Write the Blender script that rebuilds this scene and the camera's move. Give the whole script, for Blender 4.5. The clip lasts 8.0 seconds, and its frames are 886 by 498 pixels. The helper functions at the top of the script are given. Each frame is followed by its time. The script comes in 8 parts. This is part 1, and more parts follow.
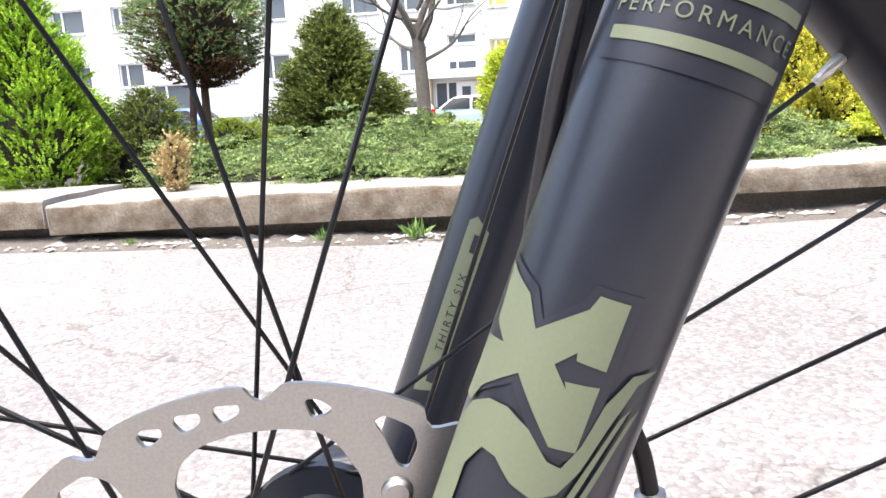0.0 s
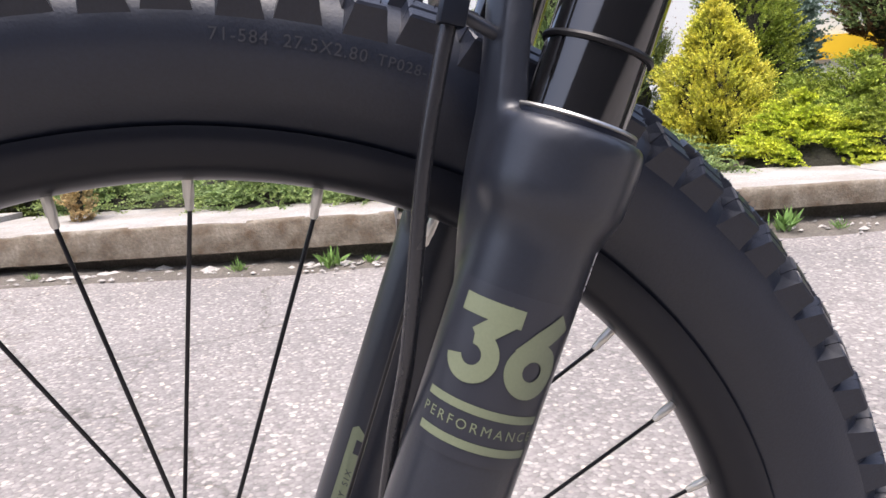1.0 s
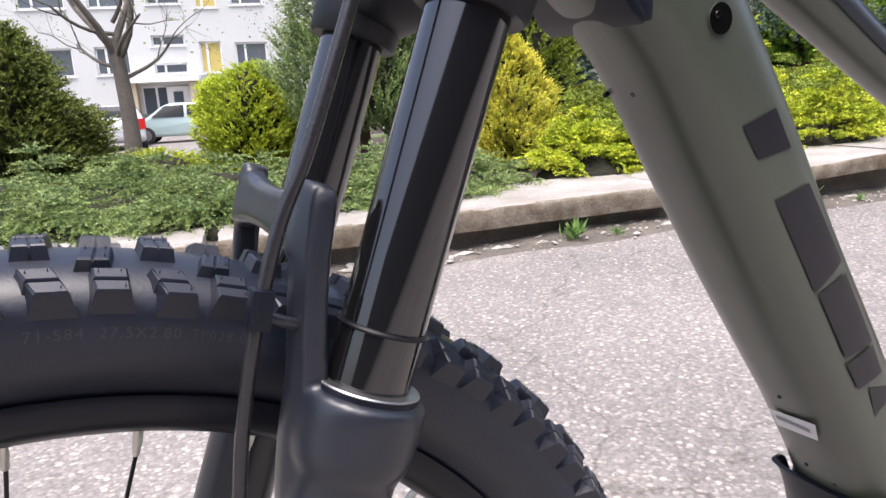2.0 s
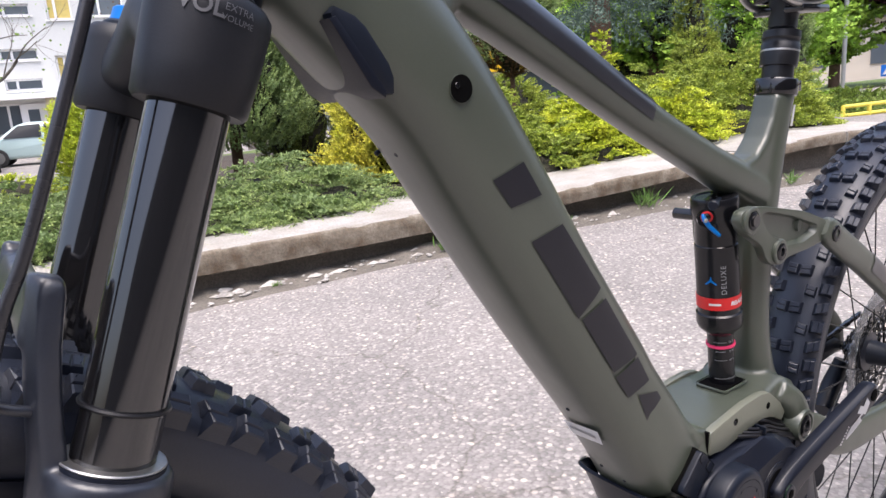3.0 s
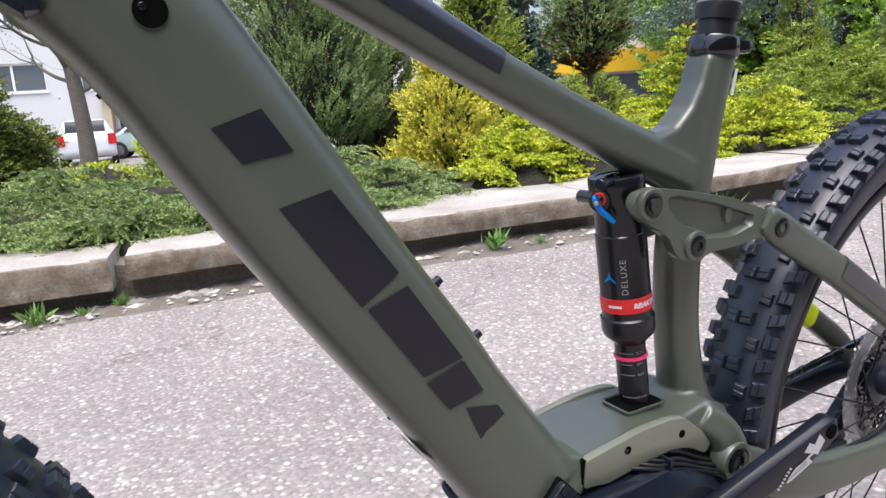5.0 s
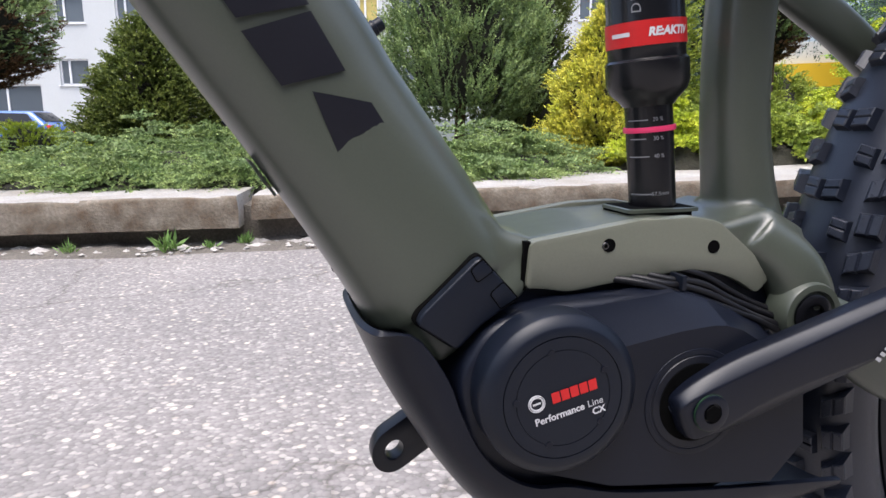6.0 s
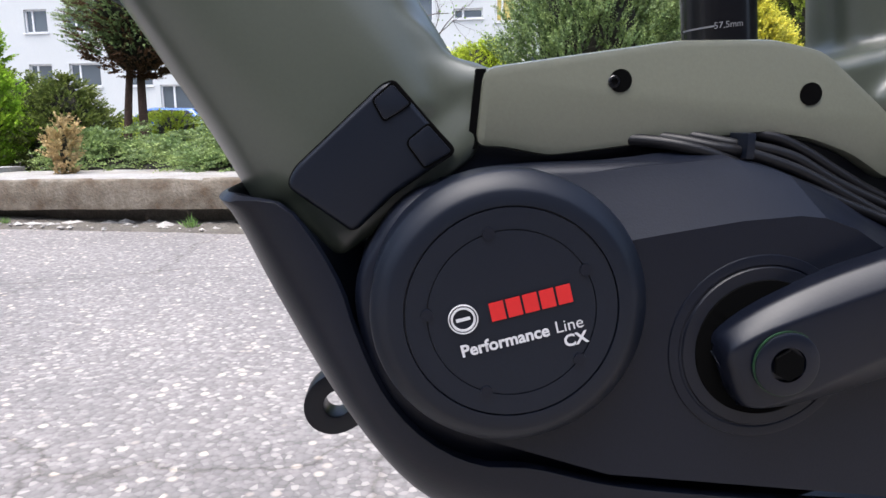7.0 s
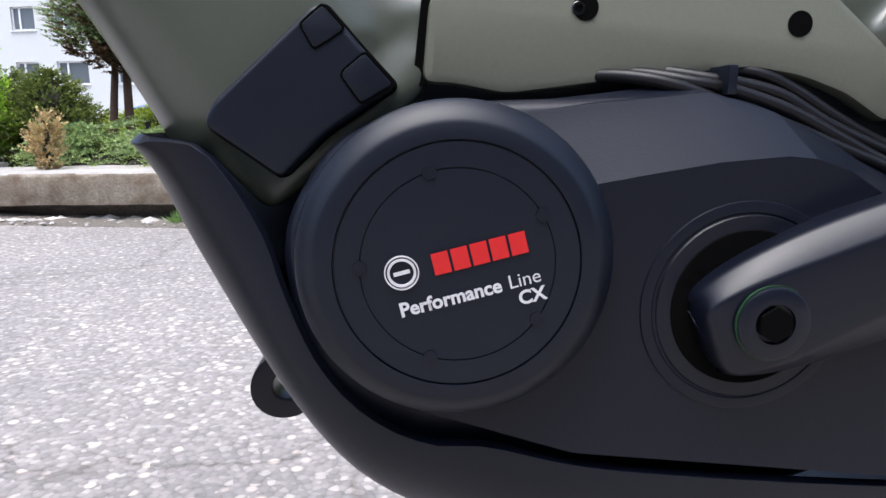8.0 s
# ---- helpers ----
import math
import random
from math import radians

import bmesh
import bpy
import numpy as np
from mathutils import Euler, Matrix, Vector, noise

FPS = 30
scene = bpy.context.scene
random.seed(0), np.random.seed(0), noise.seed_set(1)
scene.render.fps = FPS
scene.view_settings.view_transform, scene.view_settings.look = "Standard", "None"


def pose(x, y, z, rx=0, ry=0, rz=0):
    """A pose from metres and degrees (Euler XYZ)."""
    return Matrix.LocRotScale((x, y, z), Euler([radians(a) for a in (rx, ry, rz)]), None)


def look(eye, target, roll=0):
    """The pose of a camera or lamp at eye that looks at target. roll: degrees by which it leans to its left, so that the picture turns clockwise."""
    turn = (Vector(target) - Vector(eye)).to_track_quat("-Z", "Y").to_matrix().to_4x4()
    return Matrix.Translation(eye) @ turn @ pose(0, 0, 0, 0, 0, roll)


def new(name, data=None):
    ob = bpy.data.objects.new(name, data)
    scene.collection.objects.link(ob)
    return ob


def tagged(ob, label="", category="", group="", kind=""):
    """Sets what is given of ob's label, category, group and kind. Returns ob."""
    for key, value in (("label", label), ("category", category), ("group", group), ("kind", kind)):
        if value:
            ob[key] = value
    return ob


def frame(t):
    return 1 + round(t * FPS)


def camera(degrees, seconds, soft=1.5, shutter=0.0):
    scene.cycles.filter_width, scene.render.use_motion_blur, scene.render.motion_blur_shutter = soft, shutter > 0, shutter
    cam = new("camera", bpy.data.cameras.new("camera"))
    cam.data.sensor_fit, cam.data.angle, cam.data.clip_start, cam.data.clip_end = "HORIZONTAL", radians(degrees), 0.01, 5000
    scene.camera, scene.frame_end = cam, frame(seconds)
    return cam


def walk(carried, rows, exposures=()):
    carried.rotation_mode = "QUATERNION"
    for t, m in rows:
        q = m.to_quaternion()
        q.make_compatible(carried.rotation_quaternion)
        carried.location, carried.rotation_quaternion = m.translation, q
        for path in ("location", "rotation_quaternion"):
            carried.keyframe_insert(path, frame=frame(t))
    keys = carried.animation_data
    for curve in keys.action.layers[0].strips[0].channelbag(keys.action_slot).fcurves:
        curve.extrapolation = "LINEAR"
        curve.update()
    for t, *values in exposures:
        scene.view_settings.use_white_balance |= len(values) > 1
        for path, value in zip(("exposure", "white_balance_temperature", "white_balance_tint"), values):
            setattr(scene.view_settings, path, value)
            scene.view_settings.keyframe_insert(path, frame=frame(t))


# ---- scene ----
cam = camera(66.13, 8.0, soft=1.5)
PATH = [
    (0, (0.0379, -0.2311, 0.5344), (0.1835, 1.7222, 0.1299), -2.71),
    (0.5, (0.0571, -0.2643, 0.5867), (0.2811, 1.6820, 0.1846), -2.47),
    (1, (0.0574, -0.2927, 0.6560), (0.4356, 1.6274, 0.2435), -2.68),
    (1.5, (0.0563, -0.3039, 0.7162), (0.6885, 1.5439, 0.2852), -3.24),
    (2, (0.0609, -0.3198, 0.7639), (0.9405, 1.4213, 0.3224), -3.07),
    (2.2, (0.0742, -0.3295, 0.7768), (1.0650, 1.3498, 0.3311), -2.96),
    (3.3, (0.1432, -0.3972, 0.8113), (1.3362, 1.1447, 0.3648), -4.42),
    (3.5, (0.1785, -0.4070, 0.8407), (1.4013, 1.1067, 0.3783), -4.13),
    (4, (0.2308, -0.4453, 0.9106), (1.4499, 1.0687, 0.4401), -3.69),
    (4.5, (0.2714, -0.4594, 0.8666), (1.3199, 1.1851, 0.4237), -3.39),
    (5, (0.3339, -0.4270, 0.7412), (1.2586, 1.2978, 0.3289), -3.56),
    (5.2, (0.3670, -0.4127, 0.6757), (1.2232, 1.3506, 0.2786), -3.24),
    (6.3, (0.5712, -0.3287, 0.4918), (0.9129, 1.6065, 0.1199), -0.03),
    (6.5, (0.5882, -0.3070, 0.4758), (0.8301, 1.6427, 0.1018), -0.24),
    (7, (0.6279, -0.2611, 0.4449), (0.7510, 1.7012, 0.0783), -0.11),
    (7.5, (0.6422, -0.2396, 0.4257), (0.7787, 1.7206, 0.0530), -0.17),
    (8, (0.6428, -0.2396, 0.4272), (0.7898, 1.7198, 0.0541), -0.23),
]
walk(cam, [(t, look(eye, target, roll)) for t, eye, target, roll in PATH],
     exposures=[(0, 1.86, 6300, 11), (0.4, 1.45, 6350, 13), (0.8, 1.27, 6350, 15), (1.5, 1.20, 6350, 15), (3.3, 1.22, 6250, 15), (5.2, 1.15, 6120, 13), (6.3, 1.10, 6020, 12), (7, 1.16, 5950, 11), (8, 1.22, 5850, 11)])

# ---- world and sun: a bright overcast day ----
SUN_EL, SUN_AZ = radians(74), radians(215)
world = bpy.data.worlds.new("overcast_sky")
scene.world = world
world.use_nodes = True
wn, wl = world.node_tree.nodes, world.node_tree.links
wn.clear()
sky = wn.new("ShaderNodeTexSky")
sky.sky_type, sky.sun_disc, sky.sun_elevation, sky.sun_rotation = "NISHITA", False, SUN_EL, SUN_AZ
sky.air_density, sky.dust_density, sky.ozone_density = 1.0, 6.0, 1.0
soft_sky = wn.new("ShaderNodeHueSaturation")
soft_sky.inputs["Saturation"].default_value = 0.95
bg = wn.new("ShaderNodeBackground")
bg.inputs["Strength"].default_value = 0.15
wout = wn.new("ShaderNodeOutputWorld")
wl.new(sky.outputs[0], soft_sky.inputs["Color"])
wl.new(soft_sky.outputs[0], bg.inputs["Color"])
wl.new(bg.outputs[0], wout.inputs["Surface"])
sun = new("sun", bpy.data.lights.new("sun", "SUN"))
sun.data.energy, sun.data.angle, sun.data.color = 1.15, radians(50), (1.0, 0.98, 0.95)
sun.matrix_world = look((0, 0, 0), (-math.sin(SUN_AZ) * math.cos(SUN_EL), -math.cos(SUN_AZ) * math.cos(SUN_EL), -math.sin(SUN_EL)))
sun.location = (0, 0, 30)


# ---- materials ----
def material(name, colour, rough=0.5, metal=0.0, grain=0.0, grain_size=0.004, blotch=0.0, blotch_size=0.15, bump=0.0,
             bump_size=0.002, coat=0.0, island=0.0, tint=None, rough_var=0.08, trans=0.0, spec=0.5, coat_rough=0.06):
    """Principled surface with variation at two scales, fine relief, and a random shade for each piece."""
    m = bpy.data.materials.new(name)
    m.use_nodes = True
    nt = m.node_tree
    n, l = nt.nodes, nt.links
    p = n["Principled BSDF"]
    p.inputs["Roughness"].default_value, p.inputs["Metallic"].default_value = rough, metal
    p.inputs["Coat Weight"].default_value = coat
    p.inputs["Coat Roughness"].default_value = coat_rough
    p.inputs["Specular IOR Level"].default_value = spec
    co = n.new("ShaderNodeTexCoord")

    def noise_tex(size, detail=3.0):
        t = n.new("ShaderNodeTexNoise")
        t.inputs["Scale"].default_value, t.inputs["Detail"].default_value = 1 / size, detail
        l.new(co.outputs["Object"], t.inputs["Vector"])
        return t

    col = n.new("ShaderNodeRGB")
    col.outputs[0].default_value = (*colour, 1)
    out = col.outputs[0]

    def vary(value_socket, amount, other=None):
        nonlocal out
        mx = n.new("ShaderNodeMix")
        mx.data_type = "RGBA"
        mr = n.new("ShaderNodeMapRange")
        mr.inputs["From Min"].default_value, mr.inputs["From Max"].default_value = 0.3, 0.7
        mr.inputs["To Min"].default_value, mr.inputs["To Max"].default_value = 0.0, amount
        l.new(value_socket, mr.inputs["Value"])
        l.new(mr.outputs[0], mx.inputs["Factor"])
        l.new(out, mx.inputs["A"])
        o = other or tuple(c * 0.35 for c in colour)
        mx.inputs["B"].default_value = (*o, 1)
        out = mx.outputs["Result"]

    if blotch:
        vary(noise_tex(blotch_size).outputs["Fac"], blotch, tint)
    if grain:
        vary(noise_tex(grain_size, 2.0).outputs["Fac"], grain)
    if island:
        geo = n.new("ShaderNodeNewGeometry")
        hsv = n.new("ShaderNodeHueSaturation")
        mr = n.new("ShaderNodeMapRange")
        mr.inputs["To Min"].default_value, mr.inputs["To Max"].default_value = 1 - island, 1 + island
        l.new(geo.outputs["Random Per Island"], mr.inputs["Value"])
        l.new(mr.outputs[0], hsv.inputs["Value"])
        l.new(out, hsv.inputs["Color"])
        out = hsv.outputs[0]
    l.new(out, p.inputs["Base Color"])
    if rough_var:
        mr = n.new("ShaderNodeMapRange")
        mr.inputs["To Min"].default_value, mr.inputs["To Max"].default_value = rough - rough_var, rough + rough_var
        l.new(noise_tex(0.03).outputs["Fac"], mr.inputs["Value"])
        l.new(mr.outputs[0], p.inputs["Roughness"])
    if bump:
        b = n.new("ShaderNodeBump")
        b.inputs["Strength"].default_value, b.inputs["Distance"].default_value = bump, bump_size
        l.new(noise_tex(bump_size, 4.0).outputs["Fac"], b.inputs["Height"])
        l.new(b.outputs[0], p.inputs["Normal"])
    if trans:
        p.inputs["Transmission Weight"].default_value = trans
    return m


M_OLIVE = material("olive_satin_paint", (0.057, 0.066, 0.048), 0.42, grain=0.10, grain_size=0.0012, blotch=0.12, blotch_size=0.2, coat=0.6, coat_rough=0.24, bump=0.02, bump_size=0.0008)
M_OLIVE2 = material("cover_satin_paint", (0.138, 0.144, 0.108), 0.42, coat=0.3, coat_rough=0.24, grain=0.10, grain_size=0.0012, blotch=0.08, blotch_size=0.1, bump=0.05, bump_size=0.0008)
M_YELLOW = material("signal_yellow_paint", (0.66, 0.80, 0.0), 0.4, grain=0.05, grain_size=0.002, coat=0.2)
M_DECAL = material("charcoal_paint", (0.0085, 0.0085, 0.0130), 0.38, grain=0.2, grain_size=0.0015, coat=0.10, coat_rough=0.22, spec=0.35)
M_BAND = material("glossy_charcoal_band", (0.0130, 0.0130, 0.0175), 0.36, grain=0.2, grain_size=0.0015, coat=1.0, coat_rough=0.22, spec=0.5)
M_MATTE = material("matte_black_paint", (0.0165, 0.0195, 0.0285), 0.34, grain=0.25, grain_size=0.0012, blotch=0.2, blotch_size=0.05, bump=0.05, bump_size=0.0008, spec=0.5, coat=0.25, coat_rough=0.22)
M_CROWN = material("black_forged_crown", (0.0105, 0.0115, 0.0150), 0.45, grain=0.25, grain_size=0.0012, blotch=0.2, blotch_size=0.05, bump=0.08, bump_size=0.0008, spec=0.30)
M_PLASTIC = material("black_moulded_plastic", (0.0048, 0.0066, 0.0135), 0.37, grain=0.3, grain_size=0.0012, blotch=0.2, blotch_size=0.03, bump=0.10, bump_size=0.0006, spec=0.29)
M_PLASTIC2 = material("smooth_black_plastic", (0.0055, 0.0080, 0.0150), 0.38, grain=0.2, grain_size=0.001, bump=0.05, bump_size=0.0006, spec=0.30)
M_CRANK = material("satin_black_crank", (0.0035, 0.0050, 0.0110), 0.36, grain=0.2, grain_size=0.001, blotch=0.2, blotch_size=0.03, bump=0.04, bump_size=0.0008, spec=0.36)
M_DIM = material("dim_grey_print", (0.080, 0.082, 0.090), 0.45)
M_GLOSS = material("gloss_black_anodised", (0.005, 0.0048, 0.0055), 0.12, metal=0.0, coat=0.35, coat_rough=0.07, rough_var=0.03, blotch=0.2, blotch_size=0.02, spec=0.6)
M_STANCHION = material("gloss_black_stanchion", (0.006, 0.0058, 0.0065), 0.10, coat=0.6, coat_rough=0.06, rough_var=0.02, spec=0.8)
M_ANOD = material("satin_black_anodised", (0.0060, 0.0060, 0.0075), 0.24, rough_var=0.03, blotch=0.2, blotch_size=0.02, spec=0.42)
M_POST = material("satin_black_post", (0.0085, 0.0085, 0.0100), 0.36, rough_var=0.04, blotch=0.2, blotch_size=0.02, spec=0.45)
M_RUBBER = material("tyre_rubber", (0.0130, 0.0168, 0.0290), 0.36, grain=0.3, grain_size=0.0015, blotch=0.3, blotch_size=0.04, bump=0.12, bump_size=0.0012, tint=(0.0080, 0.0105, 0.0180), spec=0.52)
M_HOSE = material("black_hose", (0.0085, 0.0085, 0.0100), 0.38, grain=0.2, grain_size=0.001, spec=0.28)
M_SHEATH = material("glossy_hose_sheath", (0.020, 0.020, 0.023), 0.26, grain=0.2, grain_size=0.001, spec=0.6)
M_RIM = material("black_anodised_rim", (0.0090, 0.0100, 0.0150), 0.30, grain=0.2, grain_size=0.001, blotch=0.2, blotch_size=0.03, spec=0.3)
M_SPOKE = material("black_spoke_steel", (0.012, 0.012, 0.014), 0.3, metal=0.3)
M_STEEL = material("brushed_steel", (0.50, 0.49, 0.47), 0.36, metal=1.0, grain=0.2, grain_size=0.001, bump=0.05, bump_size=0.0006)
M_CASS = material("dark_cassette_steel", (0.16, 0.16, 0.16), 0.35, metal=1.0)
M_NIPPLE = material("nickel_brass", (0.66, 0.64, 0.58), 0.30, metal=0.7)
M_GREEN_DECAL = material("sage_decal_film", (0.150, 0.172, 0.108), 0.45, grain=0.1, grain_size=0.001)
M_DARK_DECAL = material("slate_decal_film", (0.020, 0.022, 0.030), 0.33)
M_WHITE = material("white_print", (0.62, 0.62, 0.63), 0.45, grain=0.1, grain_size=0.002)
M_PALE_PRINT = material("pale_grey_print", (0.42, 0.42, 0.43), 0.45)
M_GREY_PRINT = material("grey_print", (0.22, 0.22, 0.23), 0.45)
M_RED = material("red_print", (0.55, 0.012, 0.012), 0.4, grain=0.1, grain_size=0.002)
M_PINK = material("pink_rubber", (0.75, 0.04, 0.14), 0.45)
M_BLUE = material("blue_anodised", (0.0, 0.17, 0.55), 0.3, metal=0.4)
M_ORANGE = material("orange_sticker", (0.85, 0.33, 0.01), 0.5)
M_SADDLE = material("saddle_vinyl", (0.050, 0.053, 0.066), 0.48, grain=0.3, grain_size=0.002, bump=0.12, bump_size=0.0011)
# near-black fill for holes, seams and gaps, in place of the shade in them
M_HOLE = material("recess_shade_black", (0.002, 0.002, 0.002), 0.9, spec=0.05)
M_LOCK = material("green_thread_lock", (0.012, 0.05, 0.018), 0.5, grain=0.9, grain_size=0.0016)
M_CLEAR = material("milky_clear_plastic", (0.85, 0.86, 0.88), 0.12, trans=0.93)


def pavement_material():
    m = bpy.data.materials.new("worn_asphalt")
    m.use_nodes = True
    n, l = m.node_tree.nodes, m.node_tree.links
    p = n["Principled BSDF"]
    p.inputs["Roughness"].default_value = 0.8
    co = n.new("ShaderNodeTexCoord")

    def tex(kind, scale, **kw):
        t = n.new(kind)
        t.inputs["Scale"].default_value = scale
        for k, v in kw.items():
            t.inputs[k].default_value = v
        l.new(co.outputs["Object"], t.inputs["Vector"])
        return t

    def ramp(sock, stops):
        r = n.new("ShaderNodeValToRGB")
        while len(r.color_ramp.elements) < len(stops):
            r.color_ramp.elements.new(0.5)
        for e, (pos, c) in zip(r.color_ramp.elements, stops):
            e.position, e.color = pos, (*c, 1)
        l.new(sock, r.inputs[0])
        return r

    def mix(a, b, fac, mode="MIX"):
        x = n.new("ShaderNodeMix")
        x.data_type, x.blend_type = "RGBA", mode
        l.new(a, x.inputs["A"])
        l.new(b, x.inputs["B"])
        if isinstance(fac, float):
            x.inputs["Factor"].default_value = fac
        else:
            l.new(fac, x.inputs["Factor"])
        return x.outputs["Result"]

    chips = tex("ShaderNodeTexVoronoi", 105.0)
    sep = n.new("ShaderNodeSeparateColor")
    l.new(chips.outputs["Color"], sep.inputs[0])
    stone = ramp(sep.outputs[0], [(0.0, (0.198, 0.185, 0.177)), (0.45, (0.246, 0.232, 0.222)), (0.85, (0.295, 0.277, 0.263)), (0.97, (0.42, 0.39, 0.36))])
    edge = ramp(chips.outputs["Distance"], [(0.0, (1, 1, 1)), (0.55, (0.86, 0.86, 0.86)), (0.85, (0.5, 0.5, 0.5))])
    c1 = mix(stone.outputs[0], edge.outputs[0], 0.6, "MULTIPLY")
    big = tex("ShaderNodeTexVoronoi", 46.0)
    sep2 = n.new("ShaderNodeSeparateColor")
    l.new(big.outputs["Color"], sep2.inputs[0])
    pale = ramp(sep2.outputs[1], [(0.80, (0, 0, 0)), (0.93, (1, 1, 1))])
    inside = ramp(big.outputs["Distance"], [(0.20, (1, 1, 1)), (0.40, (0, 0, 0))])
    both = mix(pale.outputs[0], inside.outputs[0], 1.0, "MULTIPLY")
    pale_col = n.new("ShaderNodeRGB")
    pale_col.outputs[0].default_value = (0.62, 0.54, 0.46, 1)
    c2 = mix(c1, pale_col.outputs[0], both)
    patch = tex("ShaderNodeTexNoise", 1.3, Detail=5.0)
    pr = ramp(patch.outputs["Fac"], [(0.35, (0.82, 0.81, 0.8)), (0.65, (1.06, 1.04, 1.02))])
    c3 = mix(c2, pr.outputs[0], 1.0, "MULTIPLY")
    crack = tex("ShaderNodeTexVoronoi", 0.9)
    crack.feature = "DISTANCE_TO_EDGE"
    wob = tex("ShaderNodeTexNoise", 6.0, Detail=4.0)
    vm = n.new("ShaderNodeVectorMath")
    vm.operation = "MULTIPLY_ADD"
    l.new(wob.outputs["Color"], vm.inputs[0])
    vm.inputs[1].default_value = (0.25, 0.25, 0.25)
    l.new(co.outputs["Object"], vm.inputs[2])
    l.new(vm.outputs[0], crack.inputs["Vector"])
    cr = ramp(crack.outputs["Distance"], [(0.0, (0.40, 0.37, 0.33)), (0.007, (1, 1, 1))])
    c4 = mix(c3, cr.outputs[0], 0.6, "MULTIPLY")
    l.new(c4, p.inputs["Base Color"])
    b = n.new("ShaderNodeBump")
    b.inputs["Strength"].default_value, b.inputs["Distance"].default_value = 0.4, 0.003
    l.new(chips.outputs["Distance"], b.inputs["Height"])
    b.invert = True
    l.new(b.outputs[0], p.inputs["Normal"])
    return m


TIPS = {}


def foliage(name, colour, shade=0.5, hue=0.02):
    """Grown foliage in two tones: fresh tips lighter and yellower, bases darkened to paint depth."""
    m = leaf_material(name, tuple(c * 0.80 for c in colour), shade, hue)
    TIPS[name] = leaf_material("lightened_fresh_tips_of_" + name, (min(colour[0] * 1.28, 0.8), min(colour[1] * 1.2, 0.8), colour[2] * 1.1), shade * 0.8, hue)
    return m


def leaf_material(name, colour, shade=0.5, hue=0.02, rough=0.55):
    """Foliage: a different green for each leaf, with a little light let through."""
    m = bpy.data.materials.new(name)
    m.use_nodes = True
    n, l = m.node_tree.nodes, m.node_tree.links
    p = n["Principled BSDF"]
    p.inputs["Roughness"].default_value = rough
    p.inputs["Specular IOR Level"].default_value = 0.3
    geo, hsv, mr, mh = n.new("ShaderNodeNewGeometry"), n.new("ShaderNodeHueSaturation"), n.new("ShaderNodeMapRange"), n.new("ShaderNodeMapRange")
    mr.inputs["To Min"].default_value, mr.inputs["To Max"].default_value = 1 - shade, 1 + shade
    mh.inputs["To Min"].default_value, mh.inputs["To Max"].default_value = 0.5 - hue, 0.5 + hue
    co = n.new("ShaderNodeTexCoord")
    t = n.new("ShaderNodeTexNoise")
    t.inputs["Scale"].default_value = 7.0
    l.new(co.outputs["Object"], t.inputs["Vector"])
    l.new(geo.outputs["Random Per Island"], mr.inputs["Value"])
    l.new(t.outputs["Fac"], mh.inputs["Value"])
    l.new(mr.outputs[0], hsv.inputs["Value"])
    l.new(mh.outputs[0], hsv.inputs["Hue"])
    hsv.inputs["Color"].default_value = (*colour, 1)
    l.new(hsv.outputs[0], p.inputs["Base Color"])
    tr = n.new("ShaderNodeBsdfTranslucent")
    l.new(hsv.outputs[0], tr.inputs["Color"])
    mx = n.new("ShaderNodeMixShader")
    mx.inputs[0].default_value = 0.25
    l.new(p.outputs[0], mx.inputs[1])
    l.new(tr.outputs[0], mx.inputs[2])
    l.new(mx.outputs[0], n["Material Output"].inputs["Surface"])
    return m


M_PAVE = pavement_material()
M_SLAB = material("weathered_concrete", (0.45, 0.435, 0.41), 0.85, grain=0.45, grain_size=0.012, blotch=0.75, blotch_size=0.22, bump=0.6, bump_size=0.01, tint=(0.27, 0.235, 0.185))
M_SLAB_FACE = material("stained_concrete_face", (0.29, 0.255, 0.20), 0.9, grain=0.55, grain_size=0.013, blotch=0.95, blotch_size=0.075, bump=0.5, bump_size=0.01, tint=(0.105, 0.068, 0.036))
M_SOIL = material("dark_soil", (0.07, 0.055, 0.042), 0.95, grain=0.5, grain_size=0.02, blotch=0.5, blotch_size=0.3, bump=0.8, bump_size=0.02)
M_DEBRIS = material("gravelly_dirt", (0.19, 0.17, 0.145), 0.95, grain=0.6, grain_size=0.01, blotch=0.6, blotch_size=0.12, bump=0.8, bump_size=0.008, tint=(0.08, 0.07, 0.055))
M_STONE = material("pale_rubble", (0.40, 0.38, 0.35), 0.9, grain=0.4, grain_size=0.01, island=0.4)
M_LAWN = material("lawn", (0.13, 0.19, 0.045), 0.9, grain=0.5, grain_size=0.03, blotch=0.4, blotch_size=0.6, bump=0.6, bump_size=0.02)


# ---- mesh helpers ----
def V(x, y, z):
    return Vector((x, y, z))


def adopt(ob, parent):
    """Puts a part under its thing, staying where it is."""
    if parent:
        ob.parent = parent
        if parent.type == "EMPTY":
            ob.matrix_parent_inverse = Matrix.Translation(-parent.location)


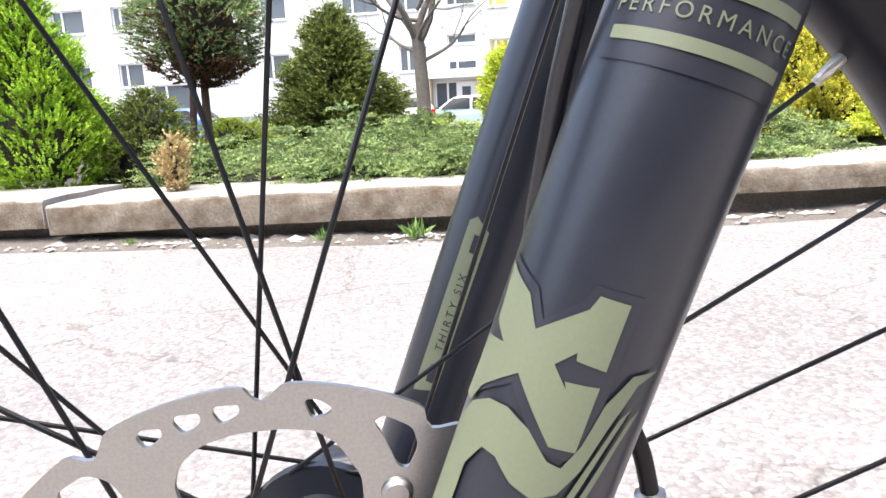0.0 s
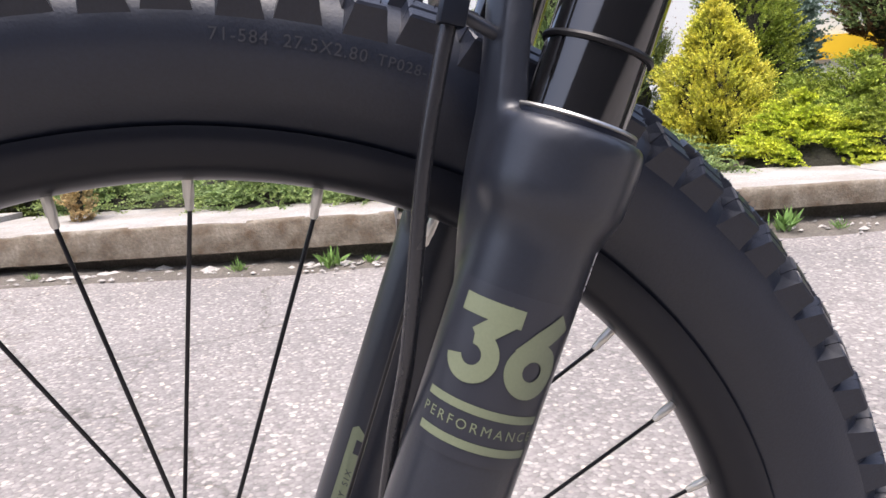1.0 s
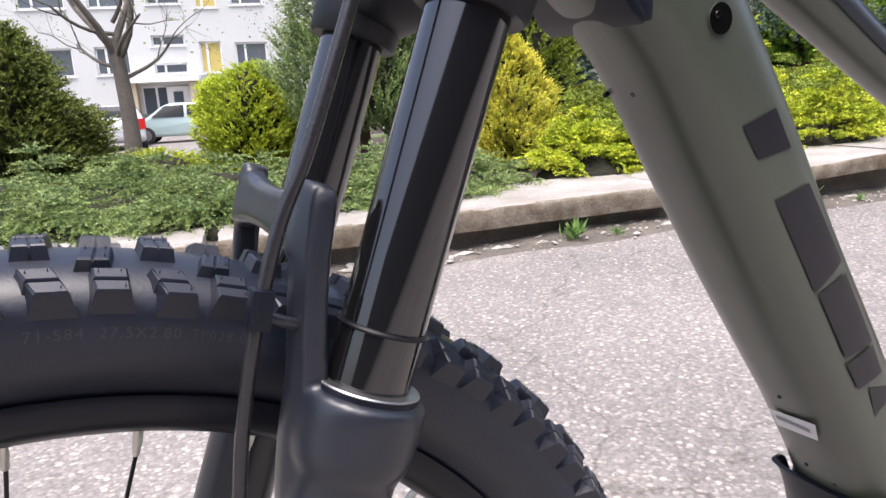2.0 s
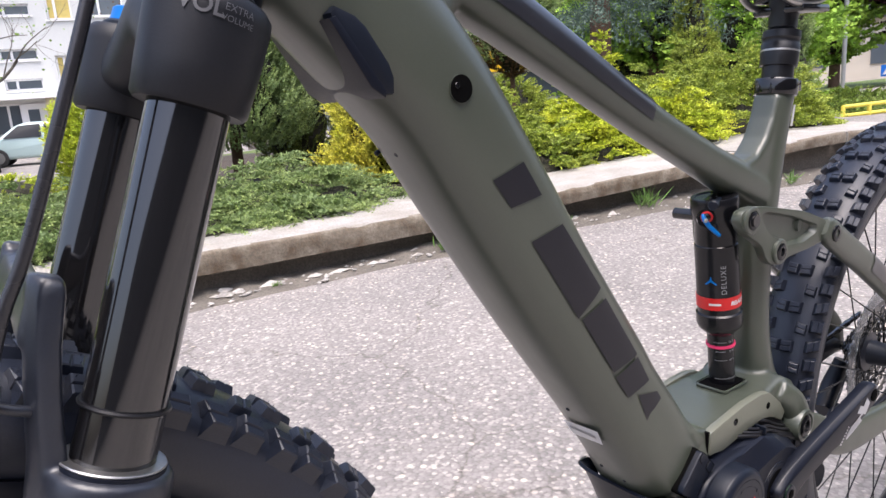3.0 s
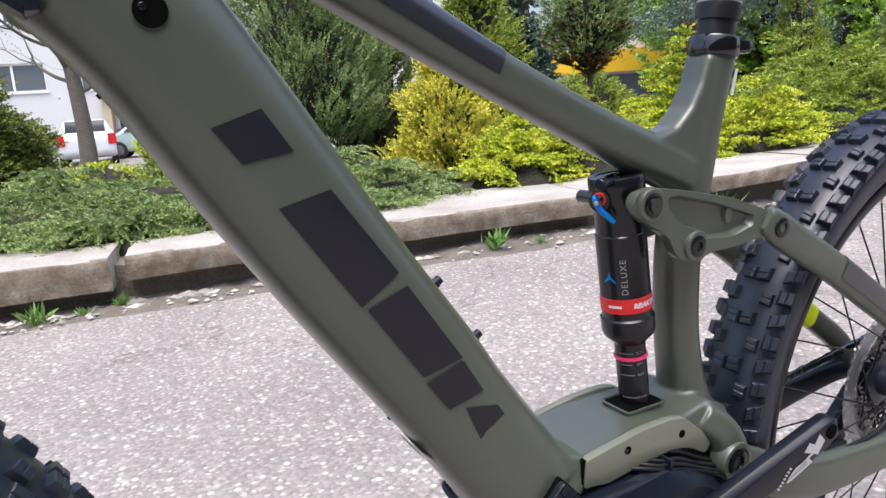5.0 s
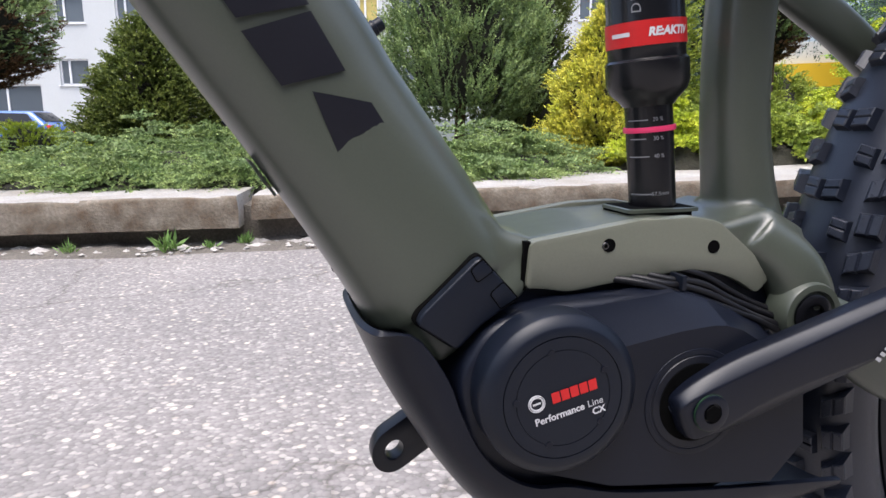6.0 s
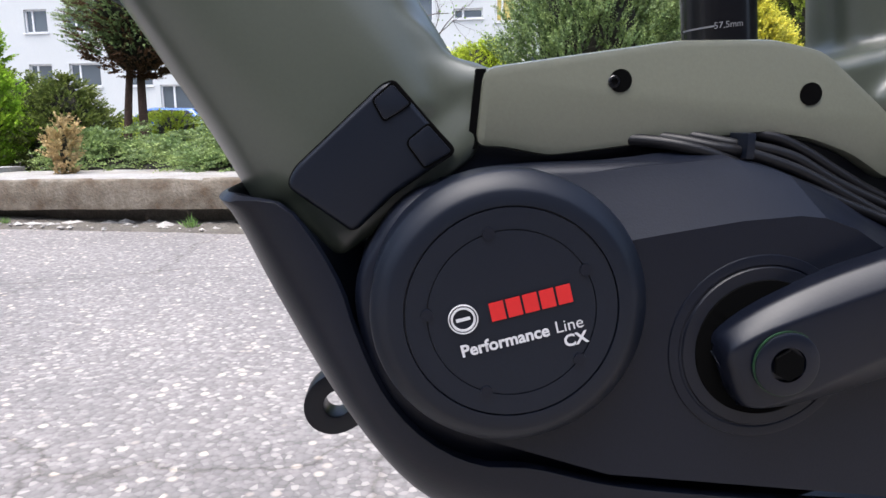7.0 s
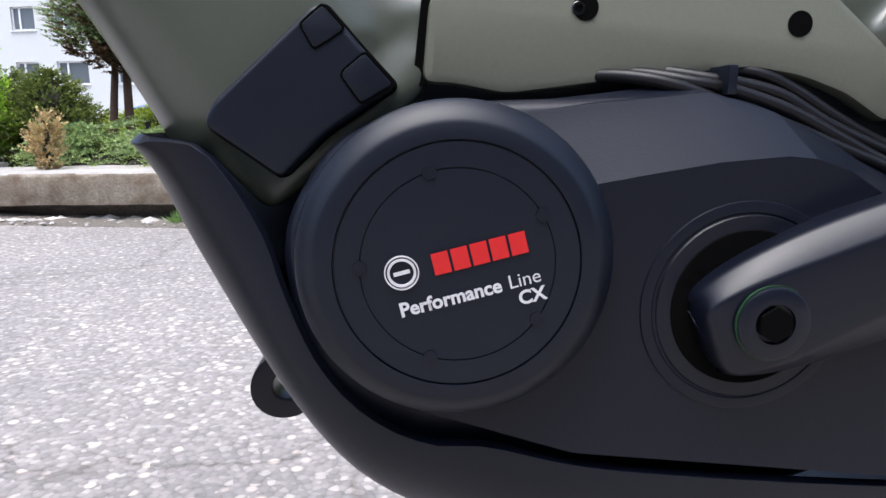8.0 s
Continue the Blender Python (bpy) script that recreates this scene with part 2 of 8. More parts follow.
def part(name, bm, mat, parent=None, label="", sharp=38):
    """Links a bmesh as one mesh object, smooth but for edges sharper than the angle."""
    big = [f for f in bm.faces if len(f.verts) > 8]
    if big:
        bmesh.ops.triangulate(bm, faces=big, ngon_method="EAR_CLIP")
    bmesh.ops.recalc_face_normals(bm, faces=bm.faces)
    lim = radians(sharp)
    for f in bm.faces:
        f.smooth = True
    for e in bm.edges:
        e.smooth = len(e.link_faces) == 2 and e.calc_face_angle(0) < lim
    me = bpy.data.meshes.new(name)
    bm.to_mesh(me)
    bm.free()
    for mt in (mat if isinstance(mat, (list, tuple)) else [mat]):
        me.materials.append(mt)
    ob = new(name, me)
    adopt(ob, parent)
    if label:
        tagged(ob, label=label)
    return ob


def raw(name, verts, faces, mat, parent=None, label="", smooth=False):
    me = bpy.data.meshes.new(name)
    me.from_pydata(verts, [], faces)
    me.materials.append(mat)
    if smooth:
        me.polygons.foreach_set("use_smooth", [True] * len(me.polygons))
    me.update()
    ob = new(name, me)
    adopt(ob, parent)
    if label:
        tagged(ob, label=label)
    return ob


def thing(name, at, label, category, group="", kind=""):
    ob = new(name)
    ob.location = at
    ob.empty_display_size = 0.05
    return tagged(ob, label, category, group, kind)


def spline(pts, k=6):
    """Catmull-Rom through rows of numbers, k steps a span."""
    p = np.array(pts, float)
    p = np.vstack([2 * p[0] - p[1], p, 2 * p[-1] - p[-2]])
    out = []
    for i in range(1, len(p) - 2):
        for j in range(k):
            t = j / k
            out.append(0.5 * (2 * p[i] + (p[i + 1] - p[i - 1]) * t + (2 * p[i - 1] - 5 * p[i] + 4 * p[i + 1] - p[i + 2]) * t * t
                              + (3 * p[i] - p[i - 1] - 3 * p[i + 1] + p[i + 2]) * t ** 3))
    out.append(p[-2])
    return np.array(out)


def sweep(bm, rows, n=24, exp=2.0, side=(0, 1, 0), arc=None, grow=0.0, cap=True, k=6):
    """Tube along rows of (x, y, z, half width along side, half height): a superellipse section, or a part of it for a band."""
    rows = spline(rows, k) if k > 1 else np.array(rows, float)
    rings = []
    a0, a1 = arc or (0, 360)
    steps = n if not arc else n + 1
    for i, r in enumerate(rows):
        t = rows[min(i + 1, len(rows) - 1)][:3] - rows[max(i - 1, 0)][:3]
        t /= np.linalg.norm(t)
        u = np.array(side, float)
        u -= t * (u @ t)
        u /= np.linalg.norm(u)
        w = np.cross(t, u)
        ring = []
        for j in range(steps):
            a = radians(a0 + (a1 - a0) * j / n)
            c, s = math.cos(a), math.sin(a)
            cu = math.copysign(abs(c) ** (2 / exp), c) * (r[3] + grow)
            sw = math.copysign(abs(s) ** (2 / exp), s) * (r[4] + grow)
            ring.append(bm.verts.new(r[:3] + u * cu + w * sw))
        rings.append(ring)
    for a, b in zip(rings, rings[1:]):
        for j in range(n):
            bm.faces.new((a[j], a[(j + 1) % steps], b[(j + 1) % steps], b[j]))
    if cap and not arc:
        bm.faces.new(rings[0][::-1])
        bm.faces.new(rings[-1])
    return bm


def tube(points, r, n=10, k=6):
    return sweep(bmesh.new(), [(*p, r, r) for p in points], n, k=k, side=(0.1, 1, 0.05))


def lathe(profile, origin, axis, n=40, bm=None, closed=False):
    """Turns (distance along the axis, radius) pairs about an axis."""
    bm = bm or bmesh.new()
    ax = Vector(axis).normalized()
    u = ax.orthogonal().normalized()
    w = ax.cross(u)
    o = Vector(origin)
    rings = []
    for h, r in profile:
        rings.append([bm.verts.new(o + ax * h + (u * math.cos(2 * math.pi * j / n) + w * math.sin(2 * math.pi * j / n)) * max(r, 1e-5)) for j in range(n)])
    pairs = list(zip(rings, rings[1:])) + ([(rings[-1], rings[0])] if closed else [])
    for a, b in pairs:
        for j in range(n):
            bm.faces.new((a[j], a[(j + 1) % n], b[(j + 1) % n], b[j]))
    if not closed:
        bm.faces.new(rings[0][::-1])
        bm.faces.new(rings[-1])
    return bm


def plate(pts, y0, y1, bevel=0.0, segments=2, bm=None, holes=()):
    """An outline in x and z, thick from y0 to y1, with rounded edges."""
    bm = bm or bmesh.new()
    vs = [bm.verts.new((x, y0, z)) for x, z in pts]
    f = bm.faces.new(vs)
    g = bmesh.ops.extrude_face_region(bm, geom=[f])
    new_v = [v for v in g["geom"] if isinstance(v, bmesh.types.BMVert)]
    bmesh.ops.translate(bm, verts=new_v, vec=(0, y1 - y0, 0))
    if bevel:
        flat = [e for e in bm.edges if e.is_valid and len(e.link_faces) == 2 and abs(e.verts[0].co.y - e.verts[1].co.y) < 1e-6]
        bmesh.ops.bevel(bm, geom=flat, offset=bevel, segments=segments, affect="EDGES", profile=0.6)
    return bm


def round_pts(pts, r=0.006, n=5):
    """Rounds the corners of an outline."""
    out = []
    m = len(pts)
    for i in range(m):
        p, a, b = Vector(pts[i]), Vector(pts[i - 1]), Vector(pts[(i + 1) % m])
        da, db = (a - p), (b - p)
        ra = min(r, da.length * 0.45, db.length * 0.45)
        s, e = p + da.normalized() * ra, p + db.normalized() * ra
        for j in range(n + 1):
            t = j / n
            out.append(tuple(s * (1 - t) ** 2 + p * 2 * t * (1 - t) + e * t * t))
    return out


def box(x0, x1, y0, y1, z0, z1, bevel=0.0, bm=None, m=None):
    bm = bm or bmesh.new()
    g = bmesh.ops.create_cube(bm, size=1)
    for v in g["verts"]:
        v.co = Vector(((x0 + x1) / 2 + v.co.x * (x1 - x0), (y0 + y1) / 2 + v.co.y * (y1 - y0), (z0 + z1) / 2 + v.co.z * (z1 - z0)))
        if m:
            v.co = m @ v.co
    if bevel:
        es = {e for v in g["verts"] for e in v.link_edges}
        bmesh.ops.bevel(bm, geom=list(es), offset=bevel, segments=2, affect="EDGES", profile=0.6)
    return bm


def weld(pieces, voxel, rounds=8):
    """Fuses overlapping pieces into one skin with soft fillets: vertices, faces and normals."""
    tmp = bpy.data.meshes.new("casting")
    whole = bmesh.new()
    for bm in pieces:
        bmesh.ops.recalc_face_normals(bm, faces=bm.faces)
        one = bpy.data.meshes.new("piece")
        bm.to_mesh(one)
        bm.free()
        whole.from_mesh(one)
        bpy.data.meshes.remove(one)
    whole.to_mesh(tmp)
    whole.free()
    ob = bpy.data.objects.new("casting", tmp)
    scene.collection.objects.link(ob)
    fuse = ob.modifiers.new("fuse", "REMESH")
    fuse.mode, fuse.voxel_size, fuse.use_smooth_shade = "VOXEL", voxel, True
    soft = ob.modifiers.new("soft", "SMOOTH")
    soft.factor, soft.iterations = 0.5, rounds
    dg = bpy.context.evaluated_depsgraph_get()
    me = ob.evaluated_get(dg).to_mesh()
    verts = np.empty(len(me.vertices) * 3)
    me.vertices.foreach_get("co", verts)
    norms = np.empty(len(me.vertices) * 3)
    me.vertex_normals.foreach_get("vector", norms)
    loops = np.empty(len(me.loops), np.int32)
    me.loops.foreach_get("vertex_index", loops)
    bpy.data.objects.remove(ob)
    bpy.data.meshes.remove(tmp)
    return verts.reshape(-1, 3), loops.reshape(-1, 4), norms.reshape(-1, 3)


def skin_part(name, cast, wanted, mat, parent, label):
    """The faces of a fused skin that belong to one part, shaded as one with the rest."""
    verts, faces, norms = cast
    order, kept = np.unique(faces[wanted], return_inverse=True)
    kept = kept.reshape(-1, 4).tolist()
    me = bpy.data.meshes.new(name)
    me.from_pydata(verts[order].tolist(), [], kept)
    me.polygons.foreach_set("use_smooth", [True] * len(me.polygons))
    me.materials.append(mat)
    me.normals_split_custom_set_from_vertices(norms[order].tolist())
    me.update()
    ob = new(name, me)
    adopt(ob, parent)
    tagged(ob, label=label)
    return ob


def flat_text(body, size, thicken=0.0, shear=0.0, spacing=1.0):
    """The flat mesh of a word in the built-in font, centred: triangles of (x, y)."""
    cu = bpy.data.curves.new("word", "FONT")
    cu.body, cu.size, cu.offset, cu.shear, cu.space_character = body, size, thicken, shear, spacing
    cu.align_x, cu.align_y, cu.fill_mode, cu.resolution_u = "CENTER", "CENTER", "FRONT", 4
    ob = bpy.data.objects.new("word", cu)
    scene.collection.objects.link(ob)
    dg = bpy.context.evaluated_depsgraph_get()
    me = ob.evaluated_get(dg).to_mesh()
    bm = bmesh.new()
    bm.from_mesh(me)
    bpy.data.objects.remove(ob)
    bpy.data.curves.remove(cu)
    bmesh.ops.triangulate(bm, faces=bm.faces)
    return bm


def finer(bm, length):
    for _ in range(5):
        es = [e for e in bm.edges if e.calc_length() > length]
        if not es:
            break
        bmesh.ops.subdivide_edges(bm, edges=es, cuts=1)
        bmesh.ops.triangulate(bm, faces=bm.faces)
    return bm


def polygon(pts):
    bm = bmesh.new()
    bm.faces.new([bm.verts.new((x, y, 0)) for x, y in pts])
    bmesh.ops.triangulate(bm, faces=bm.faces)
    return bm


def lay(bm, place):
    """Moves every vertex (u, v, 0) of a flat figure to place(u, v)."""
    for v in bm.verts:
        v.co = place(v.co.x, v.co.y)
    return bm


# ---- ground, kerb ledge and planting bed ----
def ledge_y(x):
    return 2.62 - 0.2 * x


def rise(x, y):
    """The pavement climbs gently along the ledge."""
    w = min(max((y - 0.4) / 1.9, 0), 1)
    near = min(max((0.9 - y) / 0.4, 0), 1)
    fall = min(max((y - 11) / 9, 0), 1)
    return 0.033 * min(max(x, 0), 7) * w * w * (3 - 2 * w) * (1 - fall) + 0.0083 * near - 0.45 * fall


def ground_sheet():
    xs = np.r_[-400, -150, -60, -25, -12, np.arange(-8, 12.1, 0.4), 16, 25, 60, 150, 400]
    ys = np.r_[-400, -150, -60, -20, -8, -3, np.arange(-2, 4.1, 0.25), 5, 7, 9, 11, 12.5, 14, 16, 18, 20, 25, 60, 150, 400]
    verts = [(x, y, rise(x, y)) for y in ys for x in xs]
    w = len(xs)
    faces = [(j * w + i, j * w + i + 1, (j + 1) * w + i + 1, (j + 1) * w + i) for j in range(len(ys) - 1) for i in range(w - 1)]
    return tagged(raw("ground", verts, faces, M_PAVE, smooth=True), "worn pale asphalt with exposed stone chips and cracks", "pavement", kind="structure")


ground_sheet()
SLABS = [(-6.0, -3.75, 0.19, 0.125, 0.0), (-3.73, -1.52, 0.195, 0.13, 0.01), (-1.5, 0.41, 0.212, 0.135, 0.0), (0.475, 2.585, 0.25, 0.10, 0.012),
         (2.605, 3.95, 0.305, 0.080, -0.01, 0.055), (3.97, 4.92, 0.362, 0.070, 0.0, 0.035), (4.94, 5.78, 0.372, 0.070, 0.0, -0.01)]


def slab(x0, x1, top, thick, shift, slope=0.02):
    """A cast kerb slab with a chipped, rounded arris."""
    nx, ny = max(int((x1 - x0) / 0.06), 4), 9
    bm = bmesh.new()
    depth = 0.62
    rows = [(0.004, -thick), (0.0, -thick * 0.5), (0.0, -0.014), (0.005, -0.004), (0.016, 0.0)] + [(0.016 + depth * t, 0.0) for t in (0.1, 0.25, 0.45, 0.7, 1.0)] + [(depth + 0.016, -thick)]
    grid = []
    for i in range(nx + 1):
        x = x0 + (x1 - x0) * i / nx
        line = []
        for dy, dz in rows:
            q = Vector((x * 3.1, dy * 9, dz * 9 + top))
            chip = max(0, noise.noise(q * 2.3) - 0.25) * 0.03 if dz > -0.03 and dy < 0.03 else 0
            wob = noise.noise(q) * 0.006
            line.append(bm.verts.new((x + dy * 0.2 + (noise.noise(Vector((dy * 7, dz * 11, x0))) * 0.012 if i in (0, nx) else 0), ledge_y(x) + dy + shift + chip + wob, top + slope * (x - (x0 + x1) / 2) + dz - chip + wob * 0.7)))
        grid.append(line)
    m = len(rows)
    for a, b in zip(grid, grid[1:]):
        for j in range(m - 1):
            bm.faces.new((a[j], b[j], b[j + 1], a[j + 1]))
        bm.faces.new((a[m - 1], b[m - 1], b[0], a[0]))
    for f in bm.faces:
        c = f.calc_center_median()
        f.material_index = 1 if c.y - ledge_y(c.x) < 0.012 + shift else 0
    bm.faces.new(grid[0])
    bm.faces.new(grid[-1][::-1])
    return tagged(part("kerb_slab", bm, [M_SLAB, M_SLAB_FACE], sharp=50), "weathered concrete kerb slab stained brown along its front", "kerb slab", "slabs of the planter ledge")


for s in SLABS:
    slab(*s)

# the recessed footing under the slabs, and the bed of soil behind
verts, faces = [], []
for i, x in enumerate(np.arange(-6, 5.71, 0.2)):
    y = ledge_y(x) + 0.11
    z = rise(x, y)
    top = 0.05 + 0.021 * (x + 6) if x < 0.45 else 0.15 + 0.040 * (x - 0.5)
    verts += [(x, y, z - 0.02), (x, y, z + max(top - z, 0.04)), (x + 0.05, y + 0.3, z + max(top - z, 0.04)), (x + 0.05, y + 0.3, z - 0.02)]
    if i:
        a, b = 4 * (i - 1), 4 * i
        faces += [(a, b, b + 1, a + 1), (a + 1, b + 1, b + 2, a + 2), (a + 2, b + 2, b + 3, a + 3)]
tagged(raw("footing", verts, faces, M_DEBRIS), "dark crumbling footing under the ledge slabs", "footing", kind="structure")

verts, faces = [], []
bx, by = np.arange(-8, 5.76, 0.25), np.arange(0.3, 7.01, 0.25)
for j, d in enumerate(by):
    for i, x in enumerate(bx):
        z = 0.15 + 0.02 * max(x, -2) + 0.03 * noise.noise(Vector((x * 1.3, d * 1.3, 0))) + (0.03 if d > 0.8 else 0) - (0.25 if d > 6.7 else 0)
        verts.append((x + d * 0.2, ledge_y(x) + d, z))
        if i and j:
            w = len(bx)
            faces.append(((j - 1) * w + i - 1, (j - 1) * w + i, j * w + i, j * w + i - 1))
tagged(raw("planting_bed", verts, faces, M_SOIL, smooth=True), "raised bed of dark bark soil behind the ledge", "planting bed", kind="structure")

# rough dirt along the foot of the ledge
verts, faces = [], []
xs = np.arange(-6, 8.01, 0.03)
prof = [(-0.13, -0.012), (-0.10, 0.006), (-0.05, 0.014), (0.0, 0.026), (0.08, 0.034), (0.14, 0.036)]
for i, x in enumerate(xs):
    for j, (d, h) in enumerate(prof):
        y = ledge_y(x) + d + 0.05 * noise.noise(Vector((x * 2.1, d, 3)))
        k = 0.6 + 0.7 * noise.noise(Vector((x * 1.7, d * 8, 1))) + 0.5 * noise.noise(Vector((x * 14, d * 25, 1)))
        verts.append((x, y, rise(x, y) + h * max(k, -0.3)))
        if i and j:
            w = len(prof)
            faces.append(((i - 1) * w + j - 1, i * w + j - 1, i * w + j, (i - 1) * w + j))
tagged(raw("dirt_verge", verts, faces, M_DEBRIS, smooth=True), "gritty dirt and broken concrete along the ledge foot", "dirt", kind="structure")

random.seed(5)
verts, faces = [], []
for _ in range(700):
    x = random.uniform(-3, 6)
    d = random.gauss(-0.02, 0.06)
    y = ledge_y(x) + d
    r = random.uniform(0.004, 0.013) * (1.6 if random.random() < 0.08 else 1)
    z = rise(x, y) + 0.012
    b = len(verts)
    for dx, dy, dz in ((1, 0, 0), (-1, 0, 0), (0, 1, 0), (0, -1, 0), (0, 0, 0.7), (0, 0, -0.7)):
        q = random.uniform(0.7, 1.2) * r
        verts.append((x + dx * q * 1.4, y + dy * q, z + dz * q))
    faces += [(b, b + 2, b + 4), (b + 2, b + 1, b + 4), (b + 1, b + 3, b + 4), (b + 3, b, b + 4), (b + 2, b, b + 5), (b + 1, b + 2, b + 5), (b + 3, b + 1, b + 5), (b, b + 3, b + 5)]
for _ in range(110):
    x = random.uniform(-1.5, 5.6)
    y = ledge_y(x) + random.uniform(-0.03, 0.07)
    r = random.uniform(0.012, 0.034)
    z = rise(x, y) + 0.012
    b = len(verts)
    for dx, dy, dz in ((1, 0, 0), (-1, 0, 0), (0, 1, 0), (0, -1, 0), (0, 0, 0.6), (0, 0, -0.6)):
        q = random.uniform(0.6, 1.2) * r
        verts.append((x + dx * q * 1.8 + random.uniform(-0.3, 0.3) * r, y + dy * q, z + dz * q))
    faces += [(b, b + 2, b + 4), (b + 2, b + 1, b + 4), (b + 1, b + 3, b + 4), (b + 3, b, b + 4), (b + 2, b, b + 5), (b + 1, b + 2, b + 5), (b + 3, b + 1, b + 5), (b, b + 3, b + 5)]
tagged(raw("rubble", verts, faces, M_STONE), "scattered pale rubble bits at the ledge foot", "rubble", kind="stuff")
verts = [(-60, 9.6, 0.02), (0, 8.4, 0.02), (5, 8.0, 0.18), (9, 7.4, 0.26), (60, 5.2, 0.26), (60, 9.5, 0.26), (9, 10.4, 0.26), (5, 10.6, 0.18), (0, 10.8, 0.02), (-60, 10.9, 0.02)]
tagged(raw("lawn", verts, [(0, 1, 8, 9), (1, 2, 7, 8), (2, 3, 6, 7), (3, 4, 5, 6)], M_LAWN), "strip of bright mown grass behind the shrubs", "lawn", kind="structure")
verts = [(6.05, 1.60, 0.222), (9.0, 0.85, 0.243), (9.2, 1.35, 0.243), (6.15, 2.0, 0.236)]
tagged(raw("lawn", verts, [(0, 1, 2, 3)], M_LAWN), "bright grass verge beyond the ledge end", "lawn", kind="structure")


# ---- the mountain bike ----
REAR_X, AXLE_Z = 1.2045, 0.363
BB = (0.737, 0.377)
bike = thing("mountain_bike", (0.6, 0, 0), "olive full-suspension electric mountain bike with black fork and motor", "bicycle")
CASING = [(0.2880, 0.0150), (0.2925, 0.0190), (0.2995, 0.0258), (0.3085, 0.0320), (0.3185, 0.0347), (0.3285, 0.0347), (0.3365, 0.0320), (0.3425, 0.0265), (0.3465, 0.0190), (0.3487, 0.0100), (0.3495, 0.0)]


def wheel_point(cx, r, a, y):
    """On a wheel: radius r, angle a from the top towards the rear."""
    return Vector((cx + r * math.sin(a), y, AXLE_Z + r * math.cos(a)))


def side_y(r):
    rs, ys = zip(*CASING)
    return float(np.interp(r, rs, ys))


def ring_of(profile, cx, n=160, bm=None):
    """A closed section of (radius, y) turned about the axle."""
    bm = bm or bmesh.new()
    rings = [[bm.verts.new(wheel_point(cx, r, 2 * math.pi * i / n, y)) for r, y in profile] for i in range(n)]
    m = len(profile)
    for i in range(n):
        a, b = rings[i], rings[(i + 1) % n]
        for j in range(m):
            bm.faces.new((a[j], b[j], b[(j + 1) % m], a[(j + 1) % m]))
    return bm


def brick(bm, c, along, across, up, s0, s1, w0, w1, h, skew, root=-0.0025, spread=0.0016):
    """A tapered rubber block with softened top edges."""
    rings = []
    for grow, lift in ((spread, root), (0.0002, h * 0.88), (-0.0006, h)):
        rings.append([bm.verts.new(c + along * (s + ds * grow + skew * w) + across * (w + dw * grow) + up * lift)
                      for s, w, ds, dw in ((s0, w0, -1, -1), (s1, w0, 1, -1), (s1, w1, 1, 1), (s0, w1, -1, 1))])
    for lo, hi in zip(rings, rings[1:]):
        for i in range(4):
            bm.faces.new((lo[i], lo[(i + 1) % 4], hi[(i + 1) % 4], hi[i]))
    bm.faces.new(rings[-1])


def knob(y, r, tilt, la, lw, h, skew=0.0, shoulder=False):
    """One moulded tread block at the top of a wheel about the origin, cut by a narrow sipe."""
    bm = bmesh.new()
    up = Vector((0, math.sin(tilt), math.cos(tilt)))
    along = Vector((1, 0, 0))
    across = up.cross(along)
    c = Vector((0, y, r))
    g = 0.00045
    if shoulder:
        brick(bm, c, along, across, up, -la, la, -lw, lw, h * 0.84, skew, -0.0095, 0.0036)
        brick(bm, c, along, across, up, -la * 0.99, la * 0.99, -lw * 0.99, -g, h, skew)
        brick(bm, c, along, across, up, -la * 0.99, la * 0.99, g, lw * 0.99, h, skew)
    else:
        brick(bm, c, along, across, up, -la, la, -lw, lw, h * 0.80, skew)
        brick(bm, c, along, across, up, -la * 0.99, -g, -lw * 0.99, lw * 0.99, h, skew)
        brick(bm, c, along, across, up, g, la * 0.99, -lw * 0.99, lw * 0.99, h, skew)
    # moulding hairs left on the crown of the block
    for s, w in ((-la * 0.7, lw * 0.6), (la * 0.6, lw * 0.7), (la * 0.7, -lw * 0.6)):
        f = c + along * (s + skew * w) + across * w + up * (h - 0.0003)
        base = [bm.verts.new(f + along * (0.0004 * math.cos(k * 2.1)) + across * (0.0004 * math.sin(k * 2.1))) for k in range(3)]
        tip = bm.verts.new(f + up * 0.0022 + along * 0.0002)
        for k in range(3):
            bm.faces.new((base[k], base[(k + 1) % 3], tip))
    return bm


def block_mesh(bm):
    bmesh.ops.recalc_face_normals(bm, faces=bm.faces)
    me = bpy.data.meshes.new("tread_block")
    bm.to_mesh(me)
    bm.free()
    me.materials.append(M_RUBBER)
    return me


